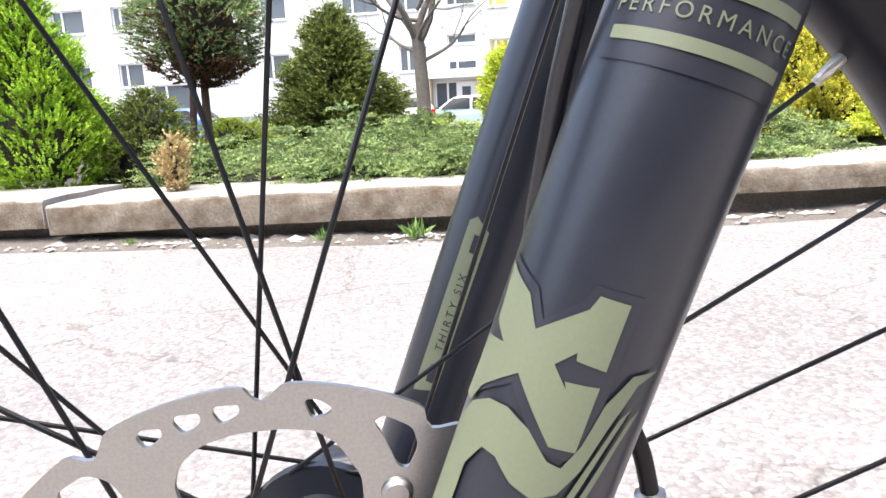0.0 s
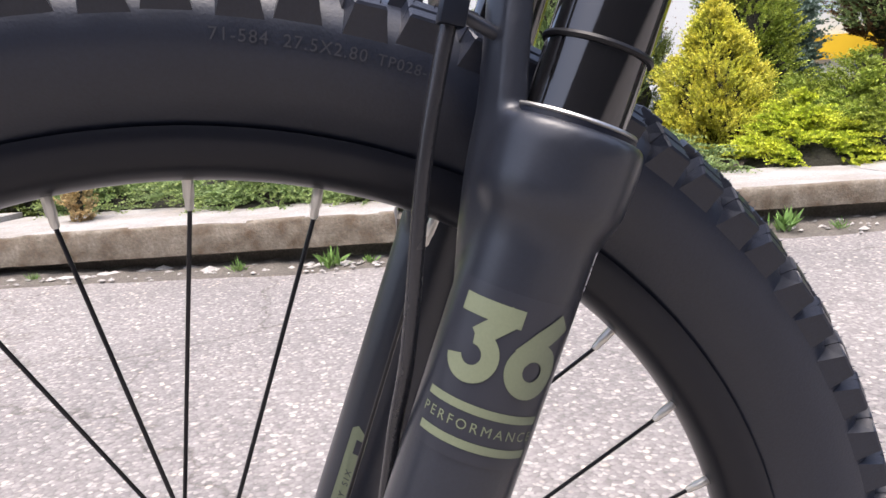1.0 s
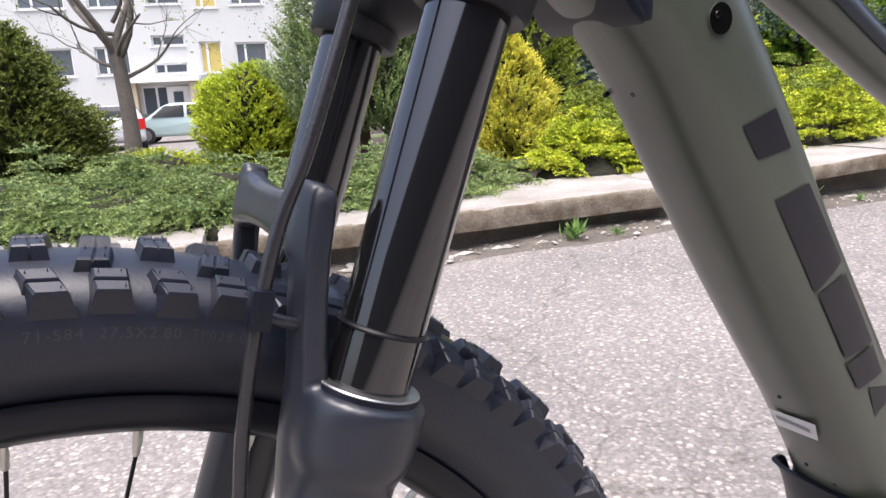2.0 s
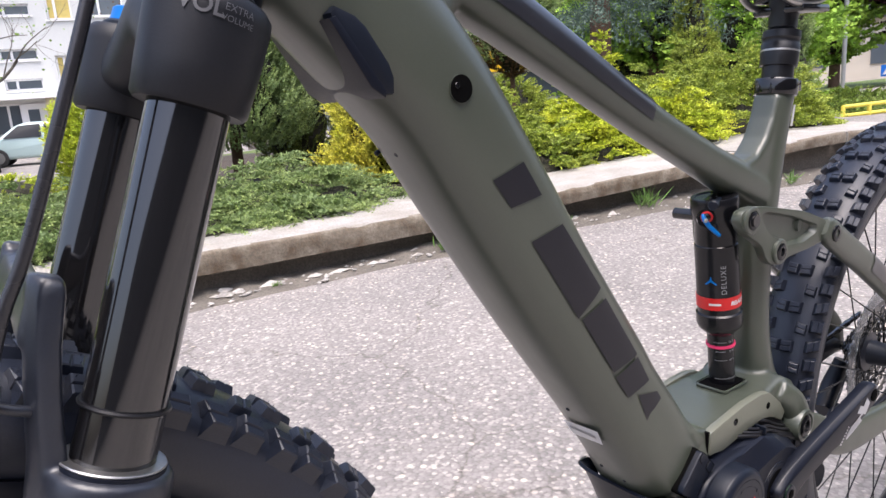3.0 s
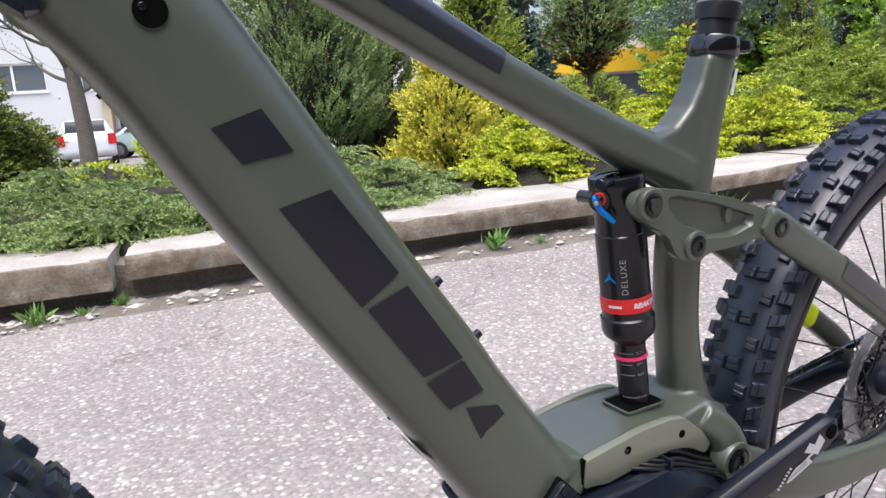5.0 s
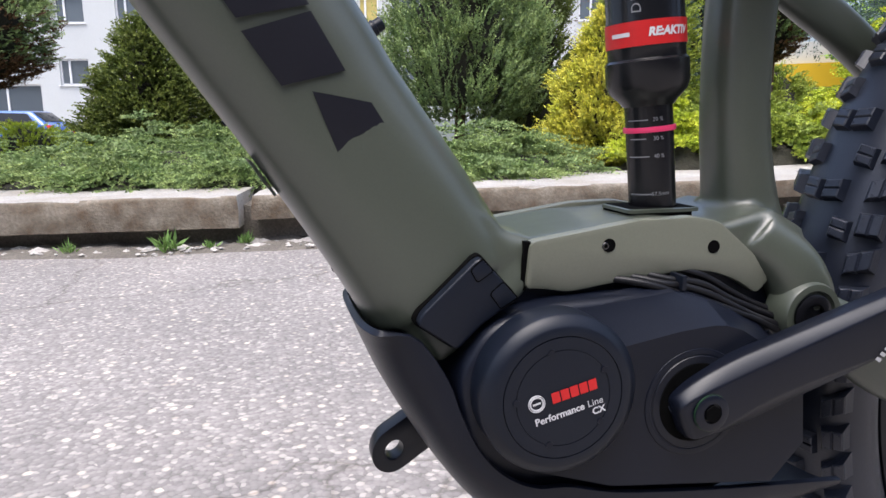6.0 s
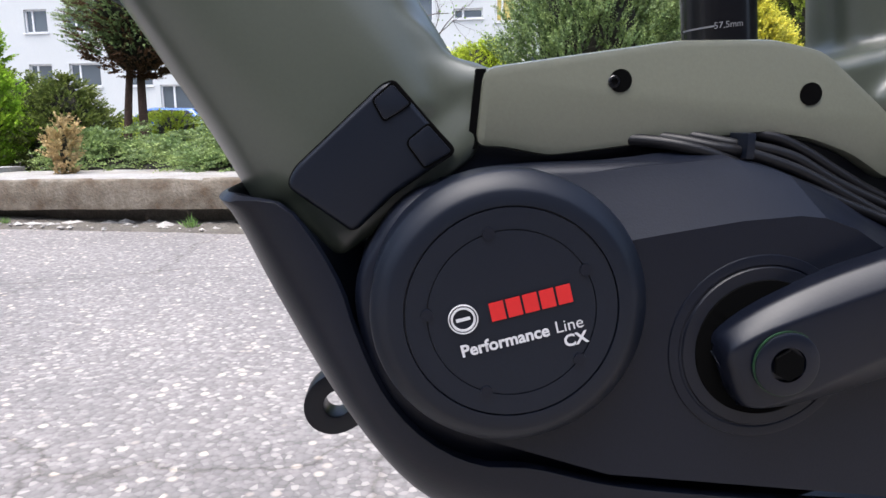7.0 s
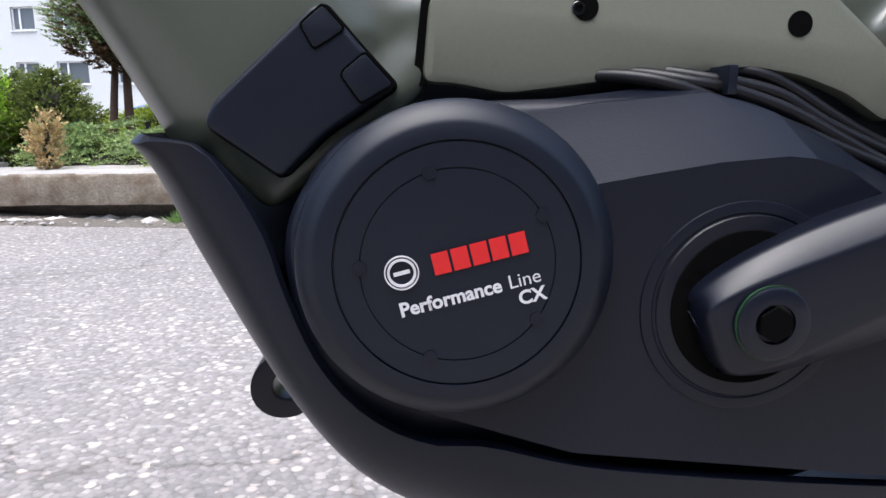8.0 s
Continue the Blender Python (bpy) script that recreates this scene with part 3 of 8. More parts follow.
def tyre(cx, parent, phase, seen):
    """The casing; single tread blocks over the arc that is passed close by, the rest as one tread."""
    prof = [(r, y) for r, y in CASING] + [(r, -y) for r, y in CASING[-2::-1]] + [(0.285, -0.012), (0.285, 0.012)]
    ob = part("tyre", ring_of(prof, cx, 200), M_RUBBER, parent, "knobbly black rubber tyre", 30)
    n = 94
    kinds = {}
    for sd in (-1, 1):
        # centre, transition and two shoulder blocks
        kinds["centre", sd] = block_mesh(knob(sd * 0.0075, 0.3490, sd * 0.08, 0.0058, 0.0055, 0.0056, sd * 0.12))
        kinds["inner", sd] = block_mesh(knob(sd * 0.0175, 0.3465, sd * 0.35, 0.0056, 0.0048, 0.0054, -sd * 0.15))
        kinds["slanted", sd] = block_mesh(knob(sd * 0.0300, 0.3380, sd * 0.62, 0.0058, 0.0066, 0.0074, sd * 0.45, True))
        kinds["straight", sd] = block_mesh(knob(sd * 0.0300, 0.3382, sd * 0.64, 0.0062, 0.0060, 0.0074, sd * 0.12, True))
    rest_v, rest_f = [], []
    for i in range(n):
        for sd in (-1, 1):
            for kind, shift in ((("centre", 0.0), ("slanted", 0.25)) if i % 2 else (("inner", 0.0), ("straight", 0.25))):
                a = phase + 2 * math.pi * (i + shift) / n
                m = Matrix.Translation((cx, 0, AXLE_Z)) @ Matrix.Rotation(a, 4, "Y")
                me = kinds[kind, sd]
                turn = (math.degrees(a) + 180) % 360 - 180
                if seen[0] < turn < seen[1]:
                    k = new("tread_block", me)
                    adopt(k, parent)
                    k.matrix_basis = m
                else:
                    o = len(rest_v)
                    rest_v.extend(m @ v.co for v in me.vertices)
                    rest_f.extend([o + q for q in p.vertices] for p in me.polygons)
    me = bpy.data.meshes.new("tread")
    me.from_pydata(rest_v, [], rest_f)
    me.materials.append(M_RUBBER)
    rest = new("tread", me)
    adopt(rest, parent)
    tagged(rest, label="remaining rubber tread blocks", kind="stuff")
    return ob


def rim(cx, parent):
    prof = [(0.2905, 0.0195), (0.2905, 0.0170), (0.286, 0.0155), (0.281, 0.006), (0.281, -0.006), (0.286, -0.0155), (0.2905, -0.0170), (0.2905, -0.0195),
            (0.287, -0.0203), (0.281, -0.0196), (0.2755, -0.0165), (0.2710, -0.0115), (0.2690, -0.006), (0.2682, 0.0), (0.2690, 0.006), (0.2710, 0.0115), (0.2755, 0.0165), (0.281, 0.0196), (0.287, 0.0203)]
    return part("rim", ring_of(prof, cx, 160), M_RIM, parent, "black alloy rim")


def rotor(cx, y, parent, spin=0.0):
    """A steel brake disc cut from one sheet: notched edge, vent holes and wide windows between its arms."""
    bm = bmesh.new()
    th = 0.0009
    edges = []

    def loop(pts):
        vs = [bm.verts.new(wheel_point(cx, r, spin + radians(a), y - th)) for a, r in pts]
        edges.extend(bm.edges.new((p, q)) for p, q in zip(vs, vs[1:] + vs[:1]))

    def rounded(pts, n=4):
        flat = [(r * math.sin(radians(a)), r * math.cos(radians(a))) for a, r in pts]
        return [(math.degrees(math.atan2(x, z)), math.hypot(x, z)) for x, z in round_pts(flat, 0.0022, n)]

    outer = []
    for k in range(12):
        for a, r in ((-4.6, 0.0990), (-3.4, 0.0982), (-2.1, 0.0950), (-0.9, 0.0940), (0.4, 0.0950), (2.6, 0.0982), (3.8, 0.0990)) + tuple((q, 0.0992) for q in (6, 9, 12, 15, 18, 21, 24)):
            outer.append((30 * k + a, r))
    loop(outer)
    loop([(a, 0.022) for a in range(0, 360, 10)])
    holes = [[(-23.0, 0.0934), (-21.5, 0.0950), (-18.3, 0.0932), (-18.6, 0.0908), (-22.3, 0.0886)], [(-16.2, 0.0934), (-15.2, 0.0952), (-11.2, 0.0938), (-11.6, 0.0908), (-15.0, 0.0886)], [(-9.3, 0.0930), (-8.6, 0.0948), (-4.4, 0.0940), (-4.8, 0.0908), (-8.2, 0.0886)],
             [(6.4, 0.0936), (7.0, 0.0946), (9.2, 0.0946), (11.5, 0.0922), (10.6, 0.0900), (7.7, 0.0886)], [(18.8, 0.0902), (20.3, 0.0932), (26.0, 0.0922), (28.6, 0.0870), (28.8, 0.0800), (26.2, 0.0795), (21.0, 0.0875)],
             [(-21.5, 0.0760), (-18.0, 0.0815), (-13.0, 0.0845), (-6.0, 0.0856), (2.5, 0.0856), (8.8, 0.0852), (13.5, 0.0816), (19.8, 0.0733), (23.0, 0.0640), (25.0, 0.0500), (12.0, 0.0370), (-12.0, 0.0370), (-23.0, 0.0480), (-23.0, 0.0640)]]
    for k in range(6):
        for h in holes:
            loop([(60 * k + a, r) for a, r in rounded(h)])
    bmesh.ops.triangle_fill(bm, use_beauty=True, use_dissolve=False, edges=edges)
    g = bmesh.ops.extrude_face_region(bm, geom=list(bm.faces))
    bmesh.ops.translate(bm, verts=[v for v in g["geom"] if isinstance(v, bmesh.types.BMVert)], vec=(0, 2 * th, 0))
    disc_ob = part("brake_disc", bm, M_STEEL, parent, "brushed steel brake disc with vent holes", 30)
    for k in range(6):
        part("rivet", lathe([(0, 0.0048), (0.0012, 0.0046), (0.0022, 0.0034), (0.0022, 0)], wheel_point(cx, 0.0721, spin + radians(28.8 + 60 * k), y - th), (0, -1, 0), 16), M_STEEL, disc_ob)
    return disc_ob


def wheel(name, cx, phase, label, disc_y, tread_phase, spin, seen):
    left, right = -0.030, 0.030
    hub = [(-0.062, 0.009), (-0.052, 0.012), (-0.050, 0.022), (-0.036, 0.024), (-0.033, 0.0315), (-0.028, 0.0315), (-0.026, 0.019), (0.0, 0.0165), (0.026, 0.019), (0.028, 0.0305), (0.033, 0.0305), (0.036, 0.02), (0.062, 0.012)]
    w = part(name, lathe(hub, (cx, 0, AXLE_Z), (0, 1, 0), 36), M_MATTE, bike, label)
    rim(cx, w)
    tyre(cx, w, tread_phase, seen)
    rotor(cx, disc_y, w, spin)
    for k in range(32):
        a = phase + k * 2 * math.pi / 32
        even = k % 2 == 0
        sg = -1 if (k % 4 == 0 or k % 4 == 1) else 1
        y = right if even else left
        b = a + sg * radians(67)
        p0 = wheel_point(cx, 0.0295, b, y + (0.0015 if sg > 0 else -0.0015))
        p1 = wheel_point(cx, 0.2560, a, -0.003 if not even else 0.001)
        p2 = wheel_point(cx, 0.2700, a, -0.002 if not even else 0.001)
        part("spoke", tube([p0, (p0 + p1) / 2, p1], 0.0010, 8, 1), M_SPOKE, w)
        d = (p2 - p1).normalized()
        part("nipple", lathe([(0, 0.0012), (0.001, 0.0018), (0.005, 0.0019), (0.0055, 0.0023), (0.0140, 0.0023)], p1 - d * 0.0005, d, 8), M_NIPPLE, w)
    return w


front = wheel("front_wheel", 0.0, radians(2.18), "front wheel with black spokes and silver nipples", -0.050, 0.0291, 0.0, (-40, 95))
rear = wheel("rear_wheel", REAR_X, radians(4.0), "rear wheel with black spokes and silver nipples", -0.052, 0.03, 0.1, (-105, 30))


def tyre_text(words, start, r, size, cx, mat, parent, name="marking", flip=False, gap=1.15):
    bm = flat_text(words, size, 0.0, spacing=gap)
    x0 = min(v.co.x for v in bm.verts)
    finer(bm, 0.004)
    return part(name, lay(bm, lambda u, v: wheel_point(cx, r + v, start + (u - x0) / r, -side_y(r + v) - 0.0005)), mat, parent, "moulded size marking" if mat is M_RUBBER else "printed tyre marking")


M_RAISED = material("moulded_rubber_lettering", (0.034, 0.036, 0.044), 0.45)
tyre_text("71-584  27.5X2.80", radians(5.14), 0.3225, 0.0064, 0.0, M_RAISED, front)
tyre_text("TP028-00", radians(15.67), 0.3225, 0.0058, 0.0, M_RAISED, front)


def inward_text(words, start, r, size, mat, thick=0.0):
    """Lettering up the rear of the tyre, its feet outwards."""
    bm = flat_text(words, size, thick, spacing=1.05)
    x0 = min(v.co.x for v in bm.verts)
    finer(bm, 0.004)
    return part("tyre_print", lay(bm, lambda u, v: wheel_point(REAR_X, r - 1.1 * v, radians(start) - (u - x0) / r, -side_y(r - 1.1 * v) - 0.0006)), mat, rear, "printed tyre lettering")


inward_text("XR4", 87.5, 0.3215, 0.0260, M_WHITE, 0.0004)
inward_text("I", 76.2, 0.3215, 0.0260, M_RED)
inward_text("TEAM ISSUE", 74.2, 0.3215, 0.0240, M_WHITE)


def side_patch(name, a, r, w, h, mat, label, y=None):
    return part(name, lay(finer(polygon([(0, 0), (w, 0), (w, h), (0, h)]), 0.004), lambda u, v: wheel_point(REAR_X, r + v, radians(a) + u / r, (-side_y(r + v) - 0.0005) if y is None else y)), mat, rear, label)


side_patch("tyre_print", 46, 0.3165, 0.014, 0.005, M_RED, "small red tyre marking")
side_patch("tyre_print", 99, 0.312, 0.012, 0.012, M_GREY_PRINT, "small grey square tyre marking")
side_patch("tyre_print", 63, 0.308, 0.016, 0.008, M_RAISED, "moulded tyre marking")
side_patch("rim_sticker", 64, 0.2715, 0.016, 0.011, M_RED, "red and white rim sticker", -0.0206)
side_patch("rim_sticker", 68.3, 0.2715, 0.006, 0.011, M_WHITE, "white end of the rim sticker", -0.0206)
part("valve", lathe([(0, 0.0030), (0.016, 0.0030), (0.017, 0.0042), (0.030, 0.0042), (0.032, 0.0025)], wheel_point(REAR_X, 0.2700, radians(77), 0), wheel_point(0, -1, radians(77), 0) - V(0, 0, AXLE_Z), 12), M_GREY_PRINT, rear, "grey tyre valve cap")

# ---- suspension fork ----
FA, FE = Vector((0.3535, 0, 0.9354)), Vector((0.9354, 0, -0.3535))


def fork(v, u=0.0, y=-0.068):
    return Vector((0.0416, y, 0.363)) + FA * v + FE * u


LEG = [(-0.045, 0.010), (-0.040, 0.016), (-0.02, 0.0205), (0.02, 0.0220), (0.262, 0.0224), (0.268, 0.0232), (0.2745, 0.0260), (0.280, 0.0270), (0.296, 0.0272), (0.3010, 0.0264), (0.3025, 0.0240), (0.3025, 0.0195)]
lowers = []
for y in (-0.068, 0.068):
    lowers.append(lathe(LEG, fork(0, 0, y), FA, 48))
    part("wiper_seal", lathe([(0.3000, 0.0180), (0.3000, 0.0232), (0.3040, 0.0228), (0.3050, 0.0183)], fork(0, 0, y), FA, 48), M_PLASTIC, bike, "black fork wiper seal")
    part("seal_ring", lathe([(0.3042, 0.0182), (0.3042, 0.0224), (0.3049, 0.0228), (0.3056, 0.0224), (0.3058, 0.0182)], fork(0, 0, y), FA, 48), M_STEEL, bike, "thin silver seal ring")
    part("stanchion", lathe([(0.25, 0.018), (0.505, 0.018)], fork(0, 0, y), FA, 48), M_STANCHION, bike, "glossy black fork stanchion")
    crown = [(0.4635, 0.0182), (0.4625, 0.0235), (0.4645, 0.0252), (0.48, 0.0262), (0.502, 0.0272), (0.508, 0.0268), (0.5115, 0.0240), (0.5115, 0.017), (0.514, 0.016), (0.515, 0.0145)]
    part("crown_sleeve", lathe(crown, fork(0, 0, y), FA, 40), M_CROWN, bike, "matte black fork crown socket")
    cap = part("top_cap", lathe([(0.5110, 0.0190), (0.5145, 0.0190), (0.5160, 0.0175), (0.5160, 0.003)], fork(0, 0, y), FA, 24), M_PLASTIC2, bike)
    part("dial", lathe([(0.5150, 0.0160), (0.5240, 0.0155), (0.5252, 0.0142), (0.5252, 0.001)], fork(0, 0, y), FA, 24), M_BLUE, cap, "blue anodised adjuster dial")
part("travel_ring", lathe([(0.3290, 0.0180), (0.3290, 0.0192), (0.3300, 0.0197), (0.3310, 0.0192), (0.3310, 0.0180)], fork(0, 0), FA, 40), M_HOSE, bike, "black rubber travel ring on the stanchion")
# crown bridge and steerer
bm = bmesh.new()
sweep(bm, [(*fork(0.486, 0.004, -0.066), 0.024, 0.018), (*fork(0.494, 0.008, -0.04), 0.026, 0.020), (*fork(0.513, 0.011, 0), 0.031, 0.022), (*fork(0.494, 0.008, 0.04), 0.026, 0.020), (*fork(0.486, 0.004, 0.066), 0.024, 0.018)], 24, 2.8, side=tuple(FE))
part("crown_bridge", bm, M_CROWN, bike, "forged matte black fork crown")
# arch over the tyre: two bevelled blades and the bridge between them
bm = bmesh.new()
blade = [(0.212, -0.0115, -0.064, 0.0040, 0.0070), (0.236, -0.0135, -0.065, 0.0065, 0.0095), (0.258, -0.0172, -0.0655, 0.0082, 0.0105), (0.280, -0.0215, -0.0650, 0.0082, 0.0100), (0.302, -0.0250, -0.0640, 0.0074, 0.0090),
         (0.325, -0.0305, -0.0625, 0.0070, 0.0085), (0.350, -0.0355, -0.0605, 0.0070, 0.0085), (0.370, -0.0382, -0.0580, 0.0075, 0.0088), (0.3775, -0.0388, -0.0570, 0.0072, 0.0080), (0.3805, -0.0390, -0.0560, 0.0058, 0.0062)]
section = [(-1, 0.75), (-0.75, 1), (0.75, 1), (1, 0.75), (1, -0.80), (0.86, -1), (0.05, -1), (-0.42, -0.78), (-0.92, 0.02)]
for sg in (1, -1):
    rings = [[bm.verts.new(fork(v, u + p * hu, sg * (y + q * hy))) for p, q in section] for v, u, y, hu, hy in spline(blade, 4)]
    for a, b in zip(rings, rings[1:]):
        for j in range(len(section)):
            bm.faces.new((a[j], a[(j + 1) % len(section)], b[(j + 1) % len(section)], b[j]))
    bm.faces.new(rings[0])
    bm.faces.new(rings[-1])
bridge = [(*fork(0.3625, -0.0385, y), 0.0066, h) for y, h in ((-0.058, 0.0150), (-0.04, 0.0135), (-0.02, 0.0110), (0, 0.0105), (0.02, 0.0110), (0.04, 0.0135), (0.058, 0.0150))]
sweep(bm, bridge, 20, 4.0, side=tuple(FE))
lowers.append(bm)
casting = weld(lowers, 0.0015, 4)
AXIS_X = lambda z: 0.0416 + (z - 0.363) * FA.x / FA.z
mid = casting[0][casting[1]].mean(1)
at_leg = (np.abs(mid[:, 1]) > 0.0455) & (mid[:, 0] > AXIS_X(mid[:, 2]) - 0.0235)
for sg in (-1, 1):
    skin_part("fork_lower", casting, at_leg & (mid[:, 1] * sg > 0), M_MATTE, bike, "matte black fork lower leg")
skin_part("fork_arch", casting, ~at_leg, M_MATTE, bike, "matte black arch joining the fork legs")
# brake hose with its clip
part("brake_hose", tube([fork(0.70, -0.03, -0.05), fork(0.58, -0.044, -0.058), fork(0.47, -0.047, -0.066), fork(0.395, -0.0492, -0.068), fork(0.364, -0.0525, -0.068), fork(0.3335, -0.0522, -0.068), fork(0.307, -0.0500, -0.068), fork(0.2714, -0.0445, -0.068), fork(0.213, -0.0308, -0.066), fork(0.17, -0.022, -0.054), fork(0.12, -0.008, -0.042), fork(0.07, 0.022, -0.042)], 0.0029), M_SHEATH, bike, "black front brake hose")
part("hose_clip", box(-0.0044, 0.0044, -0.0044, 0.0044, -0.0080, 0.0080, 0.0012, m=Matrix.Translation(fork(0.3285, -0.0518, -0.068)) @ Matrix.Rotation(radians(14), 4, "Y")), M_PLASTIC2, bike, "black plastic hose clip")
part("clip_bolt", sweep(bmesh.new(), [(*fork(0.326, -0.0475, -0.066), 0.0020, 0.0022), (*fork(0.325, -0.0420, -0.066), 0.0022, 0.0024), (*fork(0.324, -0.034, -0.064), 0.0022, 0.0024)], 14, k=2, side=(0, 1, 0.01)), M_MATTE, bike)
part("axle_lever", lathe([(-0.09, 0.008), (-0.085, 0.0095), (0.085, 0.0095), (0.09, 0.008)], (0, 0, AXLE_Z), (0, 1, 0), 20), M_MATTE, bike, "black through axle")
for y in (-0.068, 0.068):
    part("dropout", sweep(bmesh.new(), [(*fork(0.01, 0.0, y), 0.010, 0.020), (0.02, y, 0.362, 0.010, 0.018), (0.0, y * 0.97, AXLE_Z, 0.009, 0.015), (-0.012, y * 0.97, AXLE_Z + 0.002, 0.006, 0.010)], 16, 2.6), M_MATTE, bike)
cal = part("front_caliper", box(-0.014, 0.014, -0.018, 0.012, -0.030, 0.030, 0.006, m=Matrix.Translation(fork(0.012, 0.050, -0.05)) @ Matrix.Rotation(radians(18), 4, "Y")), M_MATTE, bike, "black front brake caliper")
part("banjo", lathe([(0, 0.0036), (0.026, 0.0036), (0.027, 0.0046), (0.034, 0.0046), (0.035, 0.003)], (0.1135, -0.0545, 0.3870), (-0.14, 0, 0.99), 16), M_STEEL, cal, "silver hose fitting")
part("caliper_hose", tube([(0.1088, -0.0548, 0.4200), (0.1058, -0.055, 0.4344), (0.1018, -0.054, 0.4453), (0.0960, -0.048, 0.465), (0.0950, -0.042, 0.500), (0.105, -0.040, 0.54)], 0.0028), M_HOSE, bike, "black hose to the front caliper")


def on_leg(v0, phi0, y=-0.068, r=0.02255):
    def place(u, v):
        a = phi0 + u / r
        s = 1 if y < 0 else 1
        return fork(v0 + v, 0, y) + FE * (r * math.sin(a)) + Vector((0, -1, 0)) * (r * math.cos(a)) * s
    return place


def leg_decal(name, bm, mat, v0, phi, y=-0.068, r=0.02255, label=""):
    return part(name, lay(finer(bm, 0.003), on_leg(v0, phi, y, r)), mat, bike, label)


def rect(w, h):
    return polygon([(-w / 2, -h / 2), (w / 2, -h / 2), (w / 2, h / 2), (-w / 2, h / 2)])


PHI = radians(-15)
leg_decal("decal_panel", rect(0.0465, 0.060), M_DARK_DECAL, 0.2155, PHI, r=0.0224 + 0.0002, label="dark glossy decal panel")
def arc_band(cx, cy, r0, r1, a0, a1, n=24):
    bm = bmesh.new()
    rows = []
    for i in range(n + 1):
        a = radians(a0 + (a1 - a0) * i / n)
        rows.append([bm.verts.new((cx + r * math.cos(a), cy + r * math.sin(a), 0)) for r in (r0, (r0 + r1) / 2, r1)])
    for p, q in zip(rows, rows[1:]):
        for j in (0, 1):
            bm.faces.new((p[j], q[j], q[j + 1], p[j + 1]))
    return bm


def strip(pts, width):
    """A bent bar of even width."""
    bm = bmesh.new()
    rows = []
    for i, p in enumerate(pts):
        a, b = Vector(pts[max(i - 1, 0)]), Vector(pts[min(i + 1, len(pts) - 1)])
        n = Vector((-(b - a).y, (b - a).x)).normalized() * width / 2
        rows.append([bm.verts.new((p[0] + n.x * k, p[1] + n.y * k, 0)) for k in (-1, 0, 1)])
    for p, q in zip(rows, rows[1:]):
        for j in (0, 1):
            bm.faces.new((p[j], q[j], q[j + 1], p[j + 1]))
    return bm


for k, fig in enumerate((strip([(0.10, 0.89), (0.86, 0.89)], 0.22), strip([(0.78, 0.93), (0.40, 0.54)], 0.24), arc_band(0.40, 0.33, 0.125, 0.335, -165, 98),
                         arc_band(1.16, 0.335, 0.125, 0.345, 0, 360, 36), strip([(0.96, 0.47), (1.16, 0.72), (1.42, 0.97)], 0.24))):
    for v in fig.verts:
        v.co = Vector((v.co.x * 0.0290 - 0.0218, v.co.y * 0.0290, 0))
    leg_decal("model_number", fig, M_GREEN_DECAL, 0.2118, PHI, r=0.02288 + 0.00005 * k, label="sage green figure of the number 36")
leg_decal("decal_bar", rect(0.0435, 0.0030), M_GREEN_DECAL, 0.2040, PHI, r=0.0229)
leg_decal("decal_bar", rect(0.0425, 0.0030), M_GREEN_DECAL, 0.1915, PHI, r=0.0229)
leg_decal("decal_word", flat_text("PERFORMANCE", 0.0050, 0.0, spacing=1.38), M_GREEN_DECAL, 0.1978, PHI, r=0.0229, label="small sage lettering")
for k in range(9):
    leg_decal("leg_print", rect(0.0018, 0.0014 + 0.0006 * (k % 3)), M_WHITE, 0.2520 + 0.0024 * k, radians(51), r=0.0228)
PX_DEG = -45
PX = radians(PX_DEG)
deg = lambda rows: [(radians(a - PX_DEG) * 0.0226, v - 0.1165) for a, v in rows]
cross = deg([(-88, 0.1346), (-59, 0.1297), (-47, 0.1228), (-21, 0.1319), (-18, 0.1355), (0, 0.1356), (0, 0.1195), (-18, 0.1198), (-19, 0.1217), (-29, 0.1172), (-18, 0.1127), (-20, 0.1144),
             (0, 0.1155), (0, 0.0991), (-16, 0.0985), (-48, 0.1115), (-73, 0.1034), (-81, 0.0980), (-92, 0.0980), (-87, 0.1150), (-67, 0.1160), (-81, 0.1197)])
leg_decal("emblem_outline", polygon(deg([(-90, 0.1370), (-55, 0.1320), (-45, 0.1255), (-25, 0.1335), (-22, 0.1375), (6, 0.1380), (6, 0.0965), (-22, 0.0965), (-50, 0.1085), (-90, 0.0970)])), M_DARK_DECAL, 0.1165, PX, r=0.0226)
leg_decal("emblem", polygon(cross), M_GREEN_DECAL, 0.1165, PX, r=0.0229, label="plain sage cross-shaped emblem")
tail = deg([(-88, 0.060), (-88, 0.0920), (-78, 0.0980), (-62, 0.1020), (-47, 0.1029), (-30, 0.1005), (-14, 0.0950), (-5, 0.0945), (2, 0.1010), (7, 0.1120), (18, 0.1200), (37, 0.1222), (24, 0.1180), (14, 0.1060), (7, 0.0950), (-2, 0.0880), (-15, 0.0850), (-30, 0.0865), (-44, 0.0905), (-55, 0.0905), (-64, 0.0840), (-64, 0.0720), (-58, 0.060)])
leg_decal("emblem_tail", polygon(tail), M_GREEN_DECAL, 0.1165, PX, r=0.02285, label="sage curved swoosh")
for a0 in (12, 20):
    leg_decal("emblem_tail", polygon(deg([(a0 - 14, 0.0780), (a0 - 6, 0.0830), (a0 + 6, 0.1020), (a0 + 14, 0.1120), (a0 + 8, 0.1090), (a0 - 2, 0.0960)])), M_GREEN_DECAL, 0.1165, PX, r=0.02285)
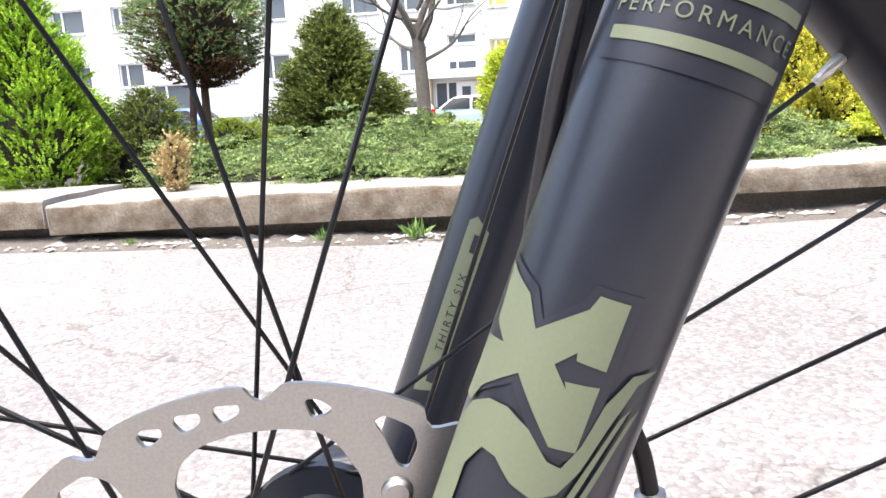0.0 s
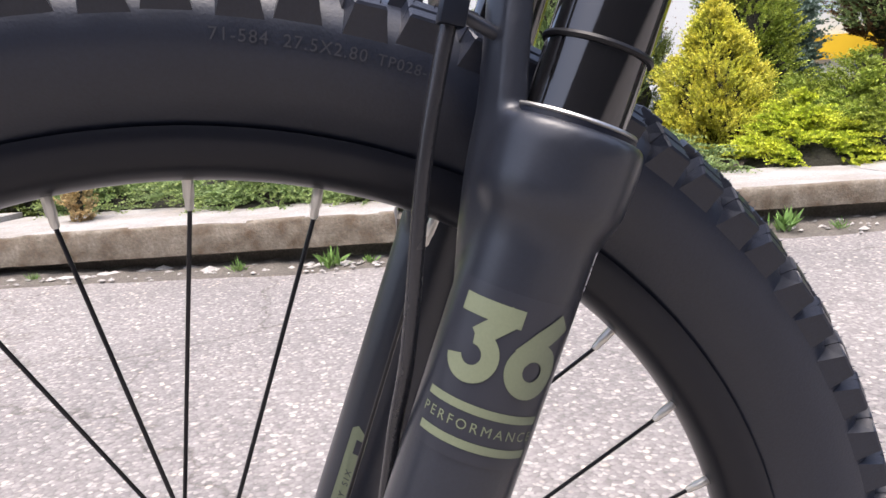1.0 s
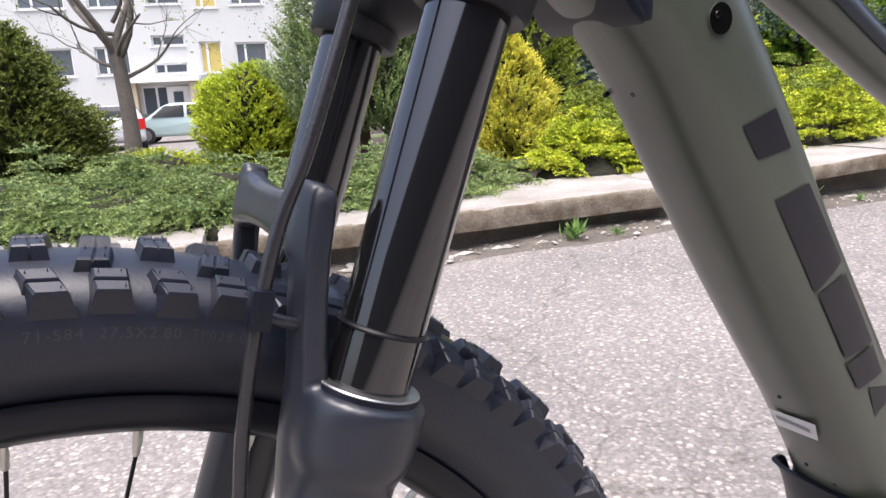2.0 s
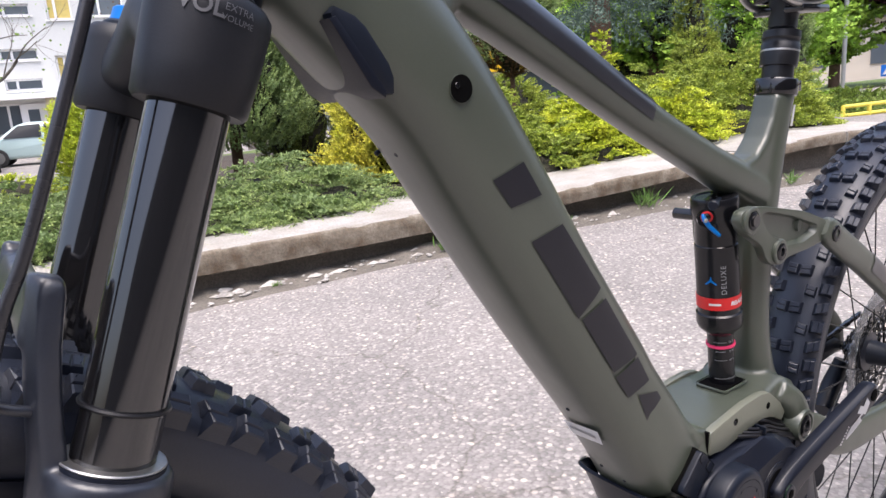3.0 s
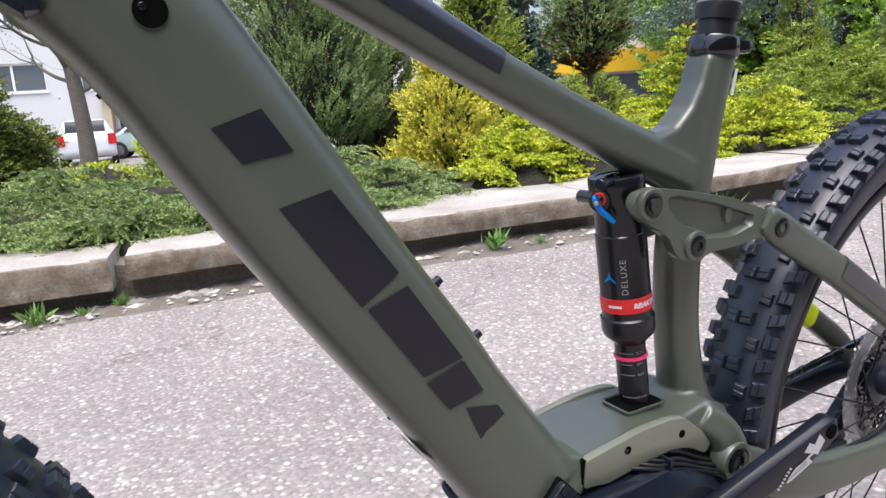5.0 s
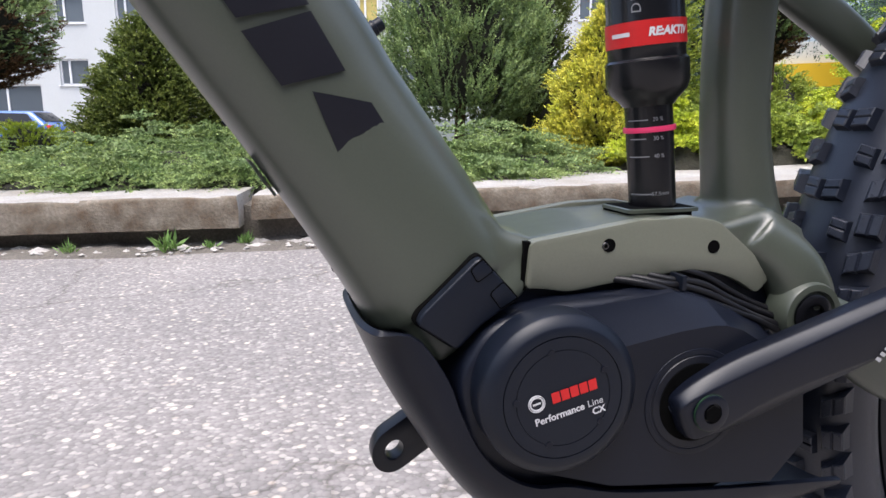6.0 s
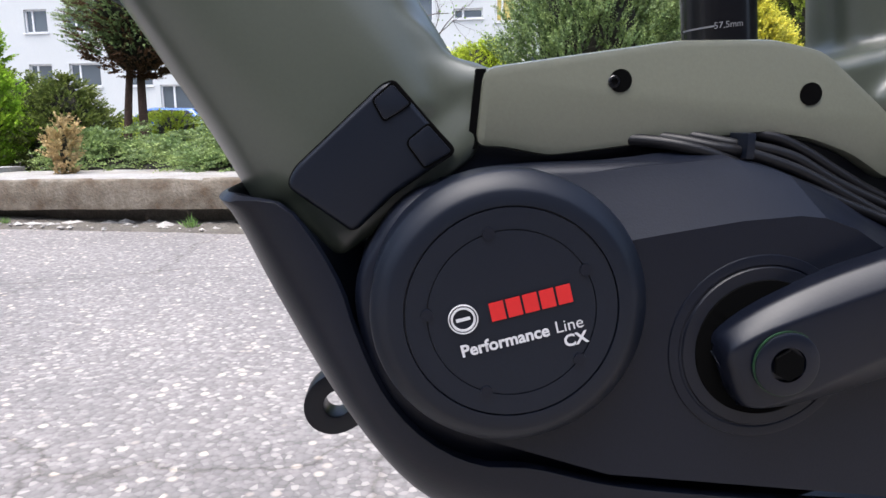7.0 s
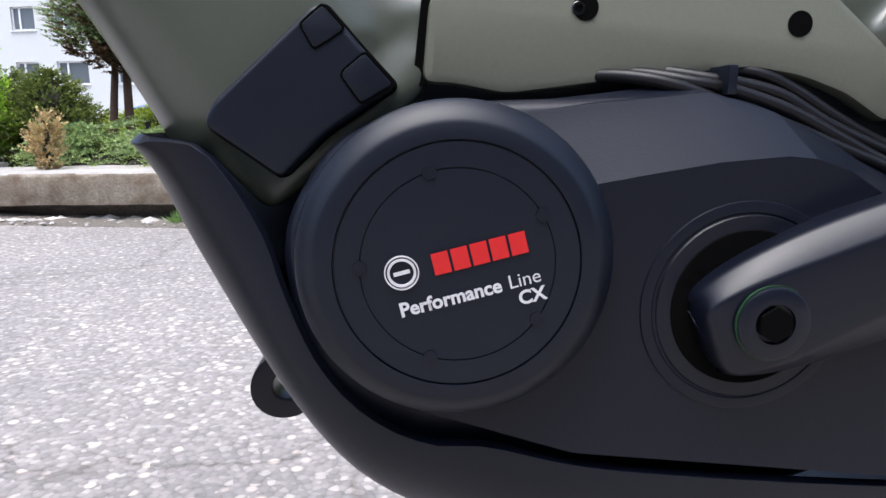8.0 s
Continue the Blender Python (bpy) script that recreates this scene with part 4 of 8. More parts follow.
leg_decal("leg_stripe", polygon([(-0.0055, -0.041), (0.0050, -0.037), (0.0050, 0.036), (-0.0020, 0.041), (-0.0055, 0.0385)]), M_GREEN_DECAL, 0.0885, radians(-33), 0.068, 0.0226, "sage stripe on the far fork leg")
bm = flat_text("THIRTY SIX", 0.0052, spacing=1.4)
for v in bm.verts:
    v.co = Vector((-v.co.y, v.co.x, 0))
leg_decal("decal_word", bm, M_DARK_DECAL, 0.0865, radians(-32), 0.068, 0.0229)
for vv in (0.058, 0.118):
    leg_decal("stripe_end", rect(0.004, 0.008), M_DARK_DECAL, vv, radians(-30), 0.068, 0.0229)
# crown lettering
def crown_decal(bm, v0, phi, mat):
    return part("crown_word", lay(finer(bm, 0.003), on_leg(v0, phi, -0.068, 0.0277)), mat, bike, "grey printed lettering on the crown")


crown_decal(flat_text("VOL", 0.0100, 0.0002), 0.5025, radians(-24), M_DIM)
crown_decal(flat_text("EXTRA", 0.0044, 0.0), 0.5045, radians(9), M_DIM)
crown_decal(flat_text("VOLUME", 0.0038, 0.0), 0.5000, radians(9), M_DIM)

# ---- frame ----
skeleton = [lathe([(0.548, 0.029), (0.55, 0.0315), (0.575, 0.0300), (0.61, 0.0275), (0.640, 0.0275), (0.643, 0.026)], fork(0, 0.013, 0), FA, 40)]
part("lower_headset", lathe([(0.530, 0.026), (0.531, 0.0310), (0.5455, 0.0318), (0.548, 0.029)], fork(0, 0.013, 0), FA, 40), M_PLASTIC2, bike, "black lower headset cup")
part("upper_headset", lathe([(0.642, 0.026), (0.644, 0.0285), (0.651, 0.0275), (0.656, 0.021), (0.70, 0.0185), (0.71, 0.0185)], fork(0, 0.013, 0), FA, 40), M_PLASTIC2, bike, "black headset cap and spacers")
part("handlebar_stem", box(-0.022, 0.022, -0.022, 0.022, -0.02, 0.02, 0.006, m=Matrix.Translation(fork(0.725, 0.008, 0)) @ Matrix.Rotation(radians(20.7), 4, "Y")), M_MATTE, bike, "black handlebar stem")
DT = [(0.264, 0.897, 0.030, 0.033), (0.301, 0.874, 0.034, 0.0400), (0.3405, 0.8412, 0.0375, 0.0448), (0.382, 0.7938, 0.0395, 0.0430), (0.425, 0.7275, 0.040, 0.0440), (0.481, 0.640, 0.0405, 0.0435), (0.539, 0.555, 0.041, 0.0430), (0.5585, 0.525, 0.042, 0.0420), (0.595, 0.470, 0.0455, 0.043), (0.6155, 0.436, 0.047, 0.044)]
skeleton.append(sweep(bmesh.new(), [(x, 0, z, w, h) for x, z, w, h in DT], 44, 3.0))
TT = [(0.276, 0.9330, 0.026, 0.0250), (0.317, 0.9165, 0.0245, 0.0240), (0.360, 0.8935, 0.0225, 0.0230), (0.404, 0.8725, 0.0205, 0.0205), (0.482, 0.8325, 0.0185, 0.0195), (0.60, 0.7680, 0.0165, 0.0170), (0.70, 0.7180, 0.0160, 0.0175), (0.762, 0.689, 0.0175, 0.0200), (0.806, 0.668, 0.0180, 0.0190)]
TTR = [(x, 0, z, w, h) for x, z, w, h in TT]
skeleton.append(sweep(bmesh.new(), TTR, 32, 2.9))


def band(name, rows, arc, mat, label, n=24, grow=0.0007, exp=2.9, parent=None):
    return part(name, sweep(bmesh.new(), rows, n, exp, arc=arc, grow=grow, k=1), mat, parent or bike, label)


fine = spline(TTR, 12)
yel = [r for r in fine if 0.270 < r[0] < 0.398]
blk = [r for r in fine if 0.398 < r[0] < 0.612]
band("top_tube_yellow", yel, (12, 168), M_YELLOW, "signal yellow front of the top tube")
band("top_tube_black", blk, (-5, 185), M_BAND, "charcoal band along the top tube")
# web between the top tube and down tube behind the head
bm = sweep(bmesh.new(), [(0.280, 0, 0.912, 0.027, 0.045), (0.325, 0, 0.884, 0.0255, 0.036), (0.368, 0, 0.861, 0.022, 0.020), (0.396, 0, 0.850, 0.017, 0.010), (0.406, 0, 0.847, 0.010, 0.004)], 24, 2.6)
skeleton.append(bm)
ST = [(0.816, 0, 0.440, 0.030, 0.024), (0.808, 0, 0.475, 0.0225, 0.0195), (0.801, 0, 0.53, 0.0205, 0.0175), (0.802, 0, 0.60, 0.0205, 0.0180), (0.815, 0, 0.665, 0.0195, 0.0185), (0.829, 0, 0.72, 0.0182, 0.0180), (0.8440, 0, 0.772, 0.0180, 0.0180)]
skeleton.append(sweep(bmesh.new(), ST, 32, 2.4))
web = [(0.735, 0.708), (0.762, 0.7065), (0.785, 0.712), (0.803, 0.728), (0.815, 0.748), (0.823, 0.770), (0.842, 0.772), (0.83, 0.715), (0.815, 0.668), (0.76, 0.675)]
skeleton.append(plate(web, -0.0150, 0.0150, 0.007, 4))
end = [(0.590, 0.4800), (0.6300, 0.4800), (0.6391, 0.4730), (0.6443, 0.4656), (0.6570, 0.4632), (0.6535, 0.4350), (0.6154, 0.4062), (0.6080, 0.4008), (0.5834, 0.4245), (0.5750, 0.4400), (0.572, 0.4560)]
bm = plate(round_pts(end, 0.004, 4), -0.0458, 0.0458, 0.004, 3)
for v in bm.verts:
    k = min(max((v.co.z - 0.440) / 0.032, (0.612 - v.co.x) / 0.025 if v.co.z > 0.41 else 0, 0), 1)
    v.co.y *= 1 - 0.16 * k * k * (3 - 2 * k)
skeleton.append(bm)
mount = [(0.640, 0.4480), (0.640, 0.4600), (0.700, 0.4668), (0.735, 0.4680), (0.770, 0.4650), (0.800, 0.4720), (0.822, 0.4600), (0.828, 0.4300), (0.800, 0.4280), (0.770, 0.4430), (0.735, 0.4500)]
skeleton.append(plate(mount, -0.0420, 0.0420, 0.004, 2))
for y in (-1, 1):
    yoke = [(0.795, y * 0.030, 0.455, 0.020, 0.016), (0.810, y * 0.040, 0.440, 0.017, 0.017), (0.818, y * 0.047, 0.424, 0.012, 0.018), (0.818, y * 0.050, 0.413, 0.010, 0.017)]
    skeleton.append(sweep(bmesh.new(), yoke, 20, 2.6))
casting = weld(skeleton, 0.0021, 9)
TTX, TTZ, TTH = [r[0] for r in TT], [r[1] for r in TT], [r[3] for r in TT]
mid = casting[0][casting[1]].mean(1)
mx, mz = mid[:, 0], mid[:, 2]
at_head = (np.abs((mx - 0.0416) * FE.x + (mz - 0.363) * FE.z - 0.013) < 0.034) & ((mx - 0.0416) * FA.x + (mz - 0.363) * FA.z > 0.545) & (mx < 0.30)
tz = np.interp(mx, TTX, TTZ)
at_top = ~at_head & (mx < 0.806) & (mz > tz - np.interp(mx, TTX, TTH) - 0.004) & (mz < tz + 0.040) & ~((mx > 0.755) & (mz > 0.712))
at_seat = ~at_head & ~at_top & (mx > 0.70) & (mz > 0.478)
at_mount = ~at_head & ~at_top & ~at_seat & (mx > 0.652)
for n, where, lb in (("head_tube", at_head, "olive head tube"), ("top_tube", at_top, "slim olive top tube"), ("seat_tube", at_seat, "olive seat tube with a curved web"),
                     ("motor_mount", at_mount, "flat olive bridge over the motor"), ("down_tube", ~(at_head | at_top | at_seat | at_mount), "thick olive down tube holding the battery")):
    down = skin_part(n, casting, where, M_OLIVE, bike, lb)
part("frame_sticker", plate([(0.850, 0.735), (0.853, 0.735), (0.8585, 0.757), (0.8555, 0.757)], -0.0145, -0.0135), M_WHITE, bike, "small white bar sticker")
# seat post
SA = Vector((0.158, 0, 0.9874))
S0 = Vector((0.8425, 0, 0.768))
col = part("seat_collar", lathe([(0, 0.0185), (0.0, 0.0210), (0.002, 0.0218), (0.015, 0.0218), (0.0165, 0.0210), (0.0165, 0.017)], S0, SA, 36), M_GLOSS, bike, "black seat clamp collar")
part("clamp_bolt", box(-0.006, 0.012, -0.008, 0.008, -0.006, 0.006, 0.002, m=Matrix.Translation((0.872, 0, 0.776))), M_GLOSS, col)
post = part("seat_post", lathe([(0.0, 0.0157), (0.030, 0.0157), (0.0305, 0.0185), (0.040, 0.0190), (0.052, 0.0190), (0.053, 0.0183), (0.058, 0.0183), (0.059, 0.019), (0.066, 0.0185), (0.069, 0.0130), (0.070, 0.0127), (0.115, 0.0127)], S0, SA, 36), M_POST, bike, "black dropper seat post")
part("post_band", lathe([(0.0445, 0.01905), (0.0455, 0.0193), (0.0465, 0.01905)], S0, SA, 36), M_STEEL, post)
part("post_head", sweep(bmesh.new(), [(*(S0 + SA * 0.070), 0.0130, 0.0135), (*(S0 + SA * 0.085), 0.013, 0.0155), (*(S0 + SA * 0.100 + Vector((0.004, 0, 0))), 0.016, 0.024), (*(S0 + SA * 0.108 + Vector((0.006, 0, 0))), 0.016, 0.030)], 20, 2.8), M_POST, post, "black seat post clamp head")
# saddle
bm = bmesh.new()
sad = [(0.727, 0.893, 0.006, 0.005, 0.0), (0.733, 0.8935, 0.016, 0.011, 0.0), (0.760, 0.8955, 0.0195, 0.0135, 0.0), (0.80, 0.897, 0.022, 0.0145, 0), (0.85, 0.899, 0.029, 0.0150, 0), (0.89, 0.903, 0.043, 0.0165, 0), (0.93, 0.909, 0.061, 0.0185, 0), (0.965, 0.914, 0.071, 0.0200, 0), (0.988, 0.916, 0.071, 0.0190, 0), (1.001, 0.915, 0.060, 0.0150, 0), (1.004, 0.914, 0.045, 0.010, 0)]
rows = spline([(0.722 + (x - 0.727) * 0.87, z - 0.035 * max(x - 0.80, 0), w * 0.95, h * 1.05, q) for x, z, w, h, q in sad], 5)
rings = []
for x, z, w, h, _ in rows:
    ring = []
    for j in range(40):
        a = 2 * math.pi * j / 40
        c, s = math.cos(a), math.sin(a)
        yy = math.copysign(abs(c) ** 0.75, c) * w
        zz = math.copysign(abs(s) ** (0.8 if s > 0 else 0.45), s) * h * (0.80 if s > 0 else 1.0 + 0.45 * min(max((x - 0.86) / 0.07, 0), 1))
        dip = 0.006 * math.exp(-(yy / 0.010) ** 2) if s > 0 and x > 0.79 else 0
        droop = -0.016 * (abs(yy) / 0.071) ** 2
        ring.append(bm.verts.new((x, yy, z + zz - dip + droop)))
    rings.append(ring)
for a, b in zip(rings, rings[1:]):
    for j in range(40):
        bm.faces.new((a[j], a[(j + 1) % 40], b[(j + 1) % 40], b[j]))
bm.faces.new(rings[0][::-1])
bm.faces.new(rings[-1])
saddle = part("saddle", bm, M_SADDLE, bike, "slim dark grey vinyl saddle")
dots = bmesh.new()
for i in range(12):
    for j in range(9):
        x, y = 0.880 + 0.0060 * i, -0.066 + 0.0055 * j + (0.0027 if i % 2 else 0)
        w = float(np.interp(x, rows[:, 0], rows[:, 2]))
        if -y > w * 0.93:
            continue
        h, z = float(np.interp(x, rows[:, 0], rows[:, 3])), float(np.interp(x, rows[:, 0], rows[:, 1]))
        c = (abs(y) / w) ** (1 / 0.75)
        zz = z + 0.85 * h * (1 - c * c) ** 0.4 - 0.016 * (abs(y) / 0.071) ** 2 + 0.0004
        bmesh.ops.create_icosphere(dots, subdivisions=1, radius=0.0008, matrix=Matrix.Translation((x, y, zz)))
part("saddle_dots", dots, M_GREY_PRINT, saddle, "pale dotted grip pattern on the saddle")
for y in (-0.022, 0.022):
    part("saddle_rail", tube([(0.785, y * 0.5, 0.884), (0.800, y * 0.8, 0.872), (0.835, y, 0.8595), (0.880, y, 0.861), (0.900, y * 1.3, 0.872), (0.915, y * 1.6, 0.886)], 0.0036), M_STEEL, saddle, "silver saddle rail")
part("rail_clamp", box(0.846, 0.896, -0.030, 0.030, 0.8635, 0.8745, 0.004), M_GLOSS, post)
part("rail_clamp", box(0.842, 0.900, -0.027, 0.027, 0.8505, 0.8585, 0.003), M_GLOSS, post)
part("clamp_strut", box(0.848, 0.854, -0.006, 0.006, 0.872, 0.889, 0.001), M_GLOSS, post)

# ---- down tube fittings ----
D0, DS, DN = Vector((0.426, 0, 0.728)), Vector((0.547, 0, -0.8375)), Vector((0.8375, 0, 0.547))


def on_down(s, n, proud=0.0003):
    w, h = 0.0404 + 0.002 * max(min(s / 0.25, 1), 0), 0.0432
    y = -w * (1 - min(abs(n) / h, 0.98) ** 3.0) ** (1 / 3.0) - proud
    return D0 + DS * s + DN * n + Vector((0, y, 0))


for pts in ([(-0.0193, -0.0139), (-0.0114, 0.0151), (0.0183, 0.0147), (0.0063, -0.0128)], [(0.0382, -0.0132), (0.0495, 0.0182), (0.1200, 0.0200), (0.1199, -0.0129)],
            [(0.1237, -0.0110), (0.1306, 0.0191), (0.1998, 0.0189), (0.1883, -0.0108)], [(0.1938, -0.0122), (0.2023, 0.0179), (0.2312, 0.0161), (0.2215, -0.0114)], [(0.2305, -0.0016), (0.2491, 0.0179), (0.2856, 0.0171), (0.2770, -0.0118)]):
    part("brand_block", lay(finer(polygon(pts), 0.006), lambda u, v: on_down(u, v)), M_DECAL, down, "plain charcoal block of the brand mark")


def bolt(at, axis, r, parent, mat=None, name="bolt", depth=0.0025, hexr=0.5):
    b = part(name, lathe([(-0.002, r), (depth * 0.7, r), (depth, r * 0.88), (depth, r * hexr * 1.05), (depth * 0.15, r * hexr), (depth * 0.1, 0)], at, axis, 24), mat or M_GLOSS, parent)
    return b


S = lambda x, z: ((Vector((x, 0, z)) - D0).dot(DS), (Vector((x, 0, z)) - D0).dot(DN))
p = on_down(*S(0.382, 0.797), 0.0)
part("port_rim", lathe([(-0.0008, 0.0090), (0.0002, 0.0090), (0.0002, 0.0086), (-0.0008, 0.0086)], p, (0, -1, 0), 28, closed=True), M_OLIVE, down, "olive rim of a frame port")
# flat black disc, the hole's shade as colour
part("port_hole", lathe([(0.0002, 0.0087), (0.0004, 0.0087)], p, (0, -1, 0), 28), M_HOLE, down)
bolt(p + Vector((-0.0035, -0.0006, 0.002)), (0, -1, 0), 0.0020, down, M_GLOSS, depth=0.0008)
under = lambda s, y, n=-0.0424: D0 + DS * s + DN * n + Vector((0, y, 0))
for s, y in ((-0.064, 0.024), (-0.064, -0.001), (0.037, 0.012), (0.220, 0.002), (0.314, 0.010), (0.325, -0.012)):
    bolt(under(s, y), tuple(-DN), 0.0017, down, M_PLASTIC2, depth=0.0012)
part("frame_label", lay(finer(polygon([(0.243, 0.019), (0.238, -0.023), (0.261, -0.018), (0.265, 0.019)]), 0.006), lambda u, v: under(u, v, -0.0438)), M_WHITE, down, "white bar label under the down tube")
part("label_bar", lay(rect(0.005, 0.030), lambda u, v: under(0.251 + u, v, -0.0442)), M_GREY_PRINT, down)
for s in (0.165, 0.222):
    q = D0 + DS * s + DN * 0.0425
    part("bottle_bolt", lathe([(0, 0.0042), (0.004, 0.0042), (0.0045, 0.0036), (0.008, 0.0036), (0.0085, 0.003)], q, DN, 14), M_PLASTIC2, down, "black bottle cage bolt")
# cable port at the head and rubber bumper
bm = sweep(bmesh.new(), [(0.3030, -0.0345, 0.8860, 0.0030, 0.003), (0.3050, -0.0345, 0.8835, 0.0036, 0.0068), (0.3090, -0.0348, 0.8790, 0.0038, 0.0085), (0.3165, -0.0356, 0.8705, 0.0038, 0.0088), (0.3215, -0.0362, 0.8648, 0.0034, 0.0070), (0.3235, -0.0364, 0.8622, 0.0025, 0.003)], 24, 2.2)
part("cable_port", bm, M_PLASTIC2, bike, "black rubber cable entry port")
part("cable_port_hole", lathe([(0, 0.0055), (0.0008, 0.0055)], (0.3085, -0.0382, 0.8795), (0, -1, 0), 20), M_HOLE, bike)
part("cable", tube([(0.313, -0.036, 0.866), (0.306, -0.044, 0.880), (0.285, -0.050, 0.915), (0.262, -0.050, 0.965), (0.235, -0.045, 1.03), (0.20, -0.03, 1.09)], 0.0030), M_HOSE, bike, "black gear cable running into the frame")
part("cable", tube([(0.300, -0.036, 0.872), (0.288, -0.044, 0.886), (0.262, -0.052, 0.905), (0.225, -0.058, 0.925), (0.18, -0.06, 0.95)], 0.0030), M_HOSE, bike, "black brake hose running into the frame")
pad = [(0.2960, 0.8415), (0.3000, 0.8455), (0.3120, 0.8405), (0.3182, 0.8348), (0.3317, 0.8141), (0.3342, 0.8063), (0.3334, 0.7965), (0.3265, 0.7960), (0.3180, 0.8035), (0.2985, 0.8330)]
bumper = part("rubber_bumper", plate(pad, -0.0395, 0.0395, 0.0030, 2), M_PLASTIC2, bike, "black hexagonal rubber bumper under the down tube")
low_pad = [(0.2945, 0.8385), (0.2990, 0.8400), (0.3270, 0.7990), (0.3262, 0.7945), (0.3170, 0.8010)]
part("bumper_base", plate(low_pad, -0.0405, 0.0405, 0.0012, 2), M_PLASTIC, bumper)
# battery end cap
cap = [(0.5964, 0.4314), (0.5941, 0.4261), (0.6125, 0.4127), (0.6147, 0.4130), (0.6255, 0.4233), (0.6447, 0.4360), (0.6371, 0.4442), (0.6263, 0.4567), (0.6228, 0.4556)]
# black plate behind the cap draws the shade of its surrounding groove
part("cap_groove_shade", plate(round_pts([(0.6200 + (x - 0.6200) * 1.05, 0.4350 + (z - 0.4350) * 1.05) for x, z in cap], 0.003), -0.0500, -0.038, 0.001), M_HOLE, bike)
bcap = part("battery_cap", plate(round_pts(cap, 0.0026), -0.0560, -0.038, 0.0016, 3), M_PLASTIC2, bike, "black battery key cover")
for sub in ([(0.6203, 0.4512), (0.6260, 0.4560), (0.6312, 0.4502), (0.6278, 0.4479), (0.6239, 0.4456), (0.6230, 0.4462)], [(0.6310, 0.4399), (0.6364, 0.4442), (0.6435, 0.4363), (0.6353, 0.4316), (0.6304, 0.4384)]):
    cx, cz = sum(q[0] for q in sub) / len(sub), sum(q[1] for q in sub) / len(sub)
    part("flap_seam", plate(round_pts([(cx + (x - cx) * 1.13, cz + (z - cz) * 1.13) for x, z in sub], 0.0014), -0.0563, -0.050), M_HOLE, bcap)
    part("key_flap", plate(round_pts(sub, 0.0012), -0.0566, -0.050, 0.0005), M_PLASTIC2, bcap)

# ---- motor, cover and skid plate ----
cov = [(0.6540, 0.4615), (0.7150, 0.4700), (0.7460, 0.4705), (0.7630, 0.4670), (0.7860, 0.4480), (0.7980, 0.4350), (0.7890, 0.4250), (0.7750, 0.4340), (0.7610, 0.4390), (0.7460, 0.4415), (0.7270, 0.4395), (0.7080, 0.4380), (0.6880, 0.4355), (0.6750, 0.4340), (0.6600, 0.4370), (0.6515, 0.4370)]
part("motor_cover", plate(round_pts(cov, 0.004, 3), 0.0375, 0.0465, 0.0024, 2), M_OLIVE2, bike, "satin olive cover above the motor")
cradle = part("motor_cover", plate(round_pts(cov, 0.004, 3), -0.0465, -0.0375, 0.0024, 2), M_OLIVE2, bike, "satin olive cover above the motor")
part("cover_seam", plate([(0.6520, 0.4612), (0.6550, 0.4612), (0.6525, 0.4365), (0.6490, 0.4365)], -0.0446, 0.0446), M_HOLE, bike)
for x, z in ((0.697, 0.4575), (0.759, 0.4535)):
    part("bolt_hole", lathe([(-0.001, 0.0036), (0.0003, 0.0036)], (x, -0.0465, z), (0, -1, 0), 24), M_HOLE, cradle)
bolt(V(0.6950, -0.0463, 0.4572), (0, -1, 0), 0.0020, cradle, M_GLOSS, depth=0.0008)
# slot for the shock: a black plate on the bridge paints its shade
slot = [(0.7255, -0.0175), (0.7680, -0.0175), (0.7680, 0.0150), (0.7255, 0.0150)]
bm = plate(round_pts(slot, 0.004, 4), -0.0060, 0.0004)
bmesh.ops.transform(bm, matrix=Matrix.Translation((0, 0, 0.4706)) @ Matrix.Rotation(radians(90), 4, "X"), verts=bm.verts)
part("shock_well_shade", bm, M_HOLE, bike, "black plate standing for the shade in the shock slot")
lip = [(0.7468 + (x - 0.7468) * k, -0.00125 + (z + 0.00125) * k2) for k, k2 in ((1.07, 1.09), (1.0, 1.0)) for x, z in round_pts(slot, 0.004, 4)]
n = len(lip) // 2
bm = bmesh.new()
loops = [[bm.verts.new((x, y, h)) for x, y in lip[o:o + n]] for o, h in ((0, 0.4690), (0, 0.4709), (n, 0.4713), (n, 0.4690))]
for lo, hi in zip(loops, loops[1:]):
    for k in range(n):
        bm.faces.new((lo[k], lo[(k + 1) % n], hi[(k + 1) % n], hi[k]))
part("slot_lip", bm, M_OLIVE, bike, "olive lip round the slot")
# rear of the motor mount with the main pivot
for y in (-1, 1):
    part("pivot_boss", lathe([(0, 0.0185), (0.0145, 0.0185), (0.0165, 0.0175), (0.0168, 0.0140), (0.0150, 0.0132), (0.0150, 0.002)], (0.815, y * 0.044, 0.4145), (0, y, 0), 32), M_OLIVE, bike, "olive pivot boss")
    bolt(V(0.815, y * 0.0588, 0.4145), (0, y, 0), 0.0118, bike, M_ANOD, depth=0.0025, hexr=0.55, name="pivot_bolt")
mot = [(0.612, 0.398), (0.628, 0.424), (0.660, 0.4320), (0.700, 0.4330), (0.735, 0.4345), (0.765, 0.4220), (0.792, 0.400), (0.812, 0.375), (0.802, 0.335), (0.760, 0.318), (0.690, 0.316), (0.645, 0.328), (0.618, 0.358)]
motor = part("motor", plate(round_pts(mot, 0.012, 6), -0.0600, 0.0600, 0.006, 3), M_PLASTIC, bike, "black moulded drive motor")
BELOW = [(0.806, 0.384), (0.810, 0.345), (0.790, 0.324), (0.690, 0.336), (0.648, 0.350), (0.622, 0.385)]
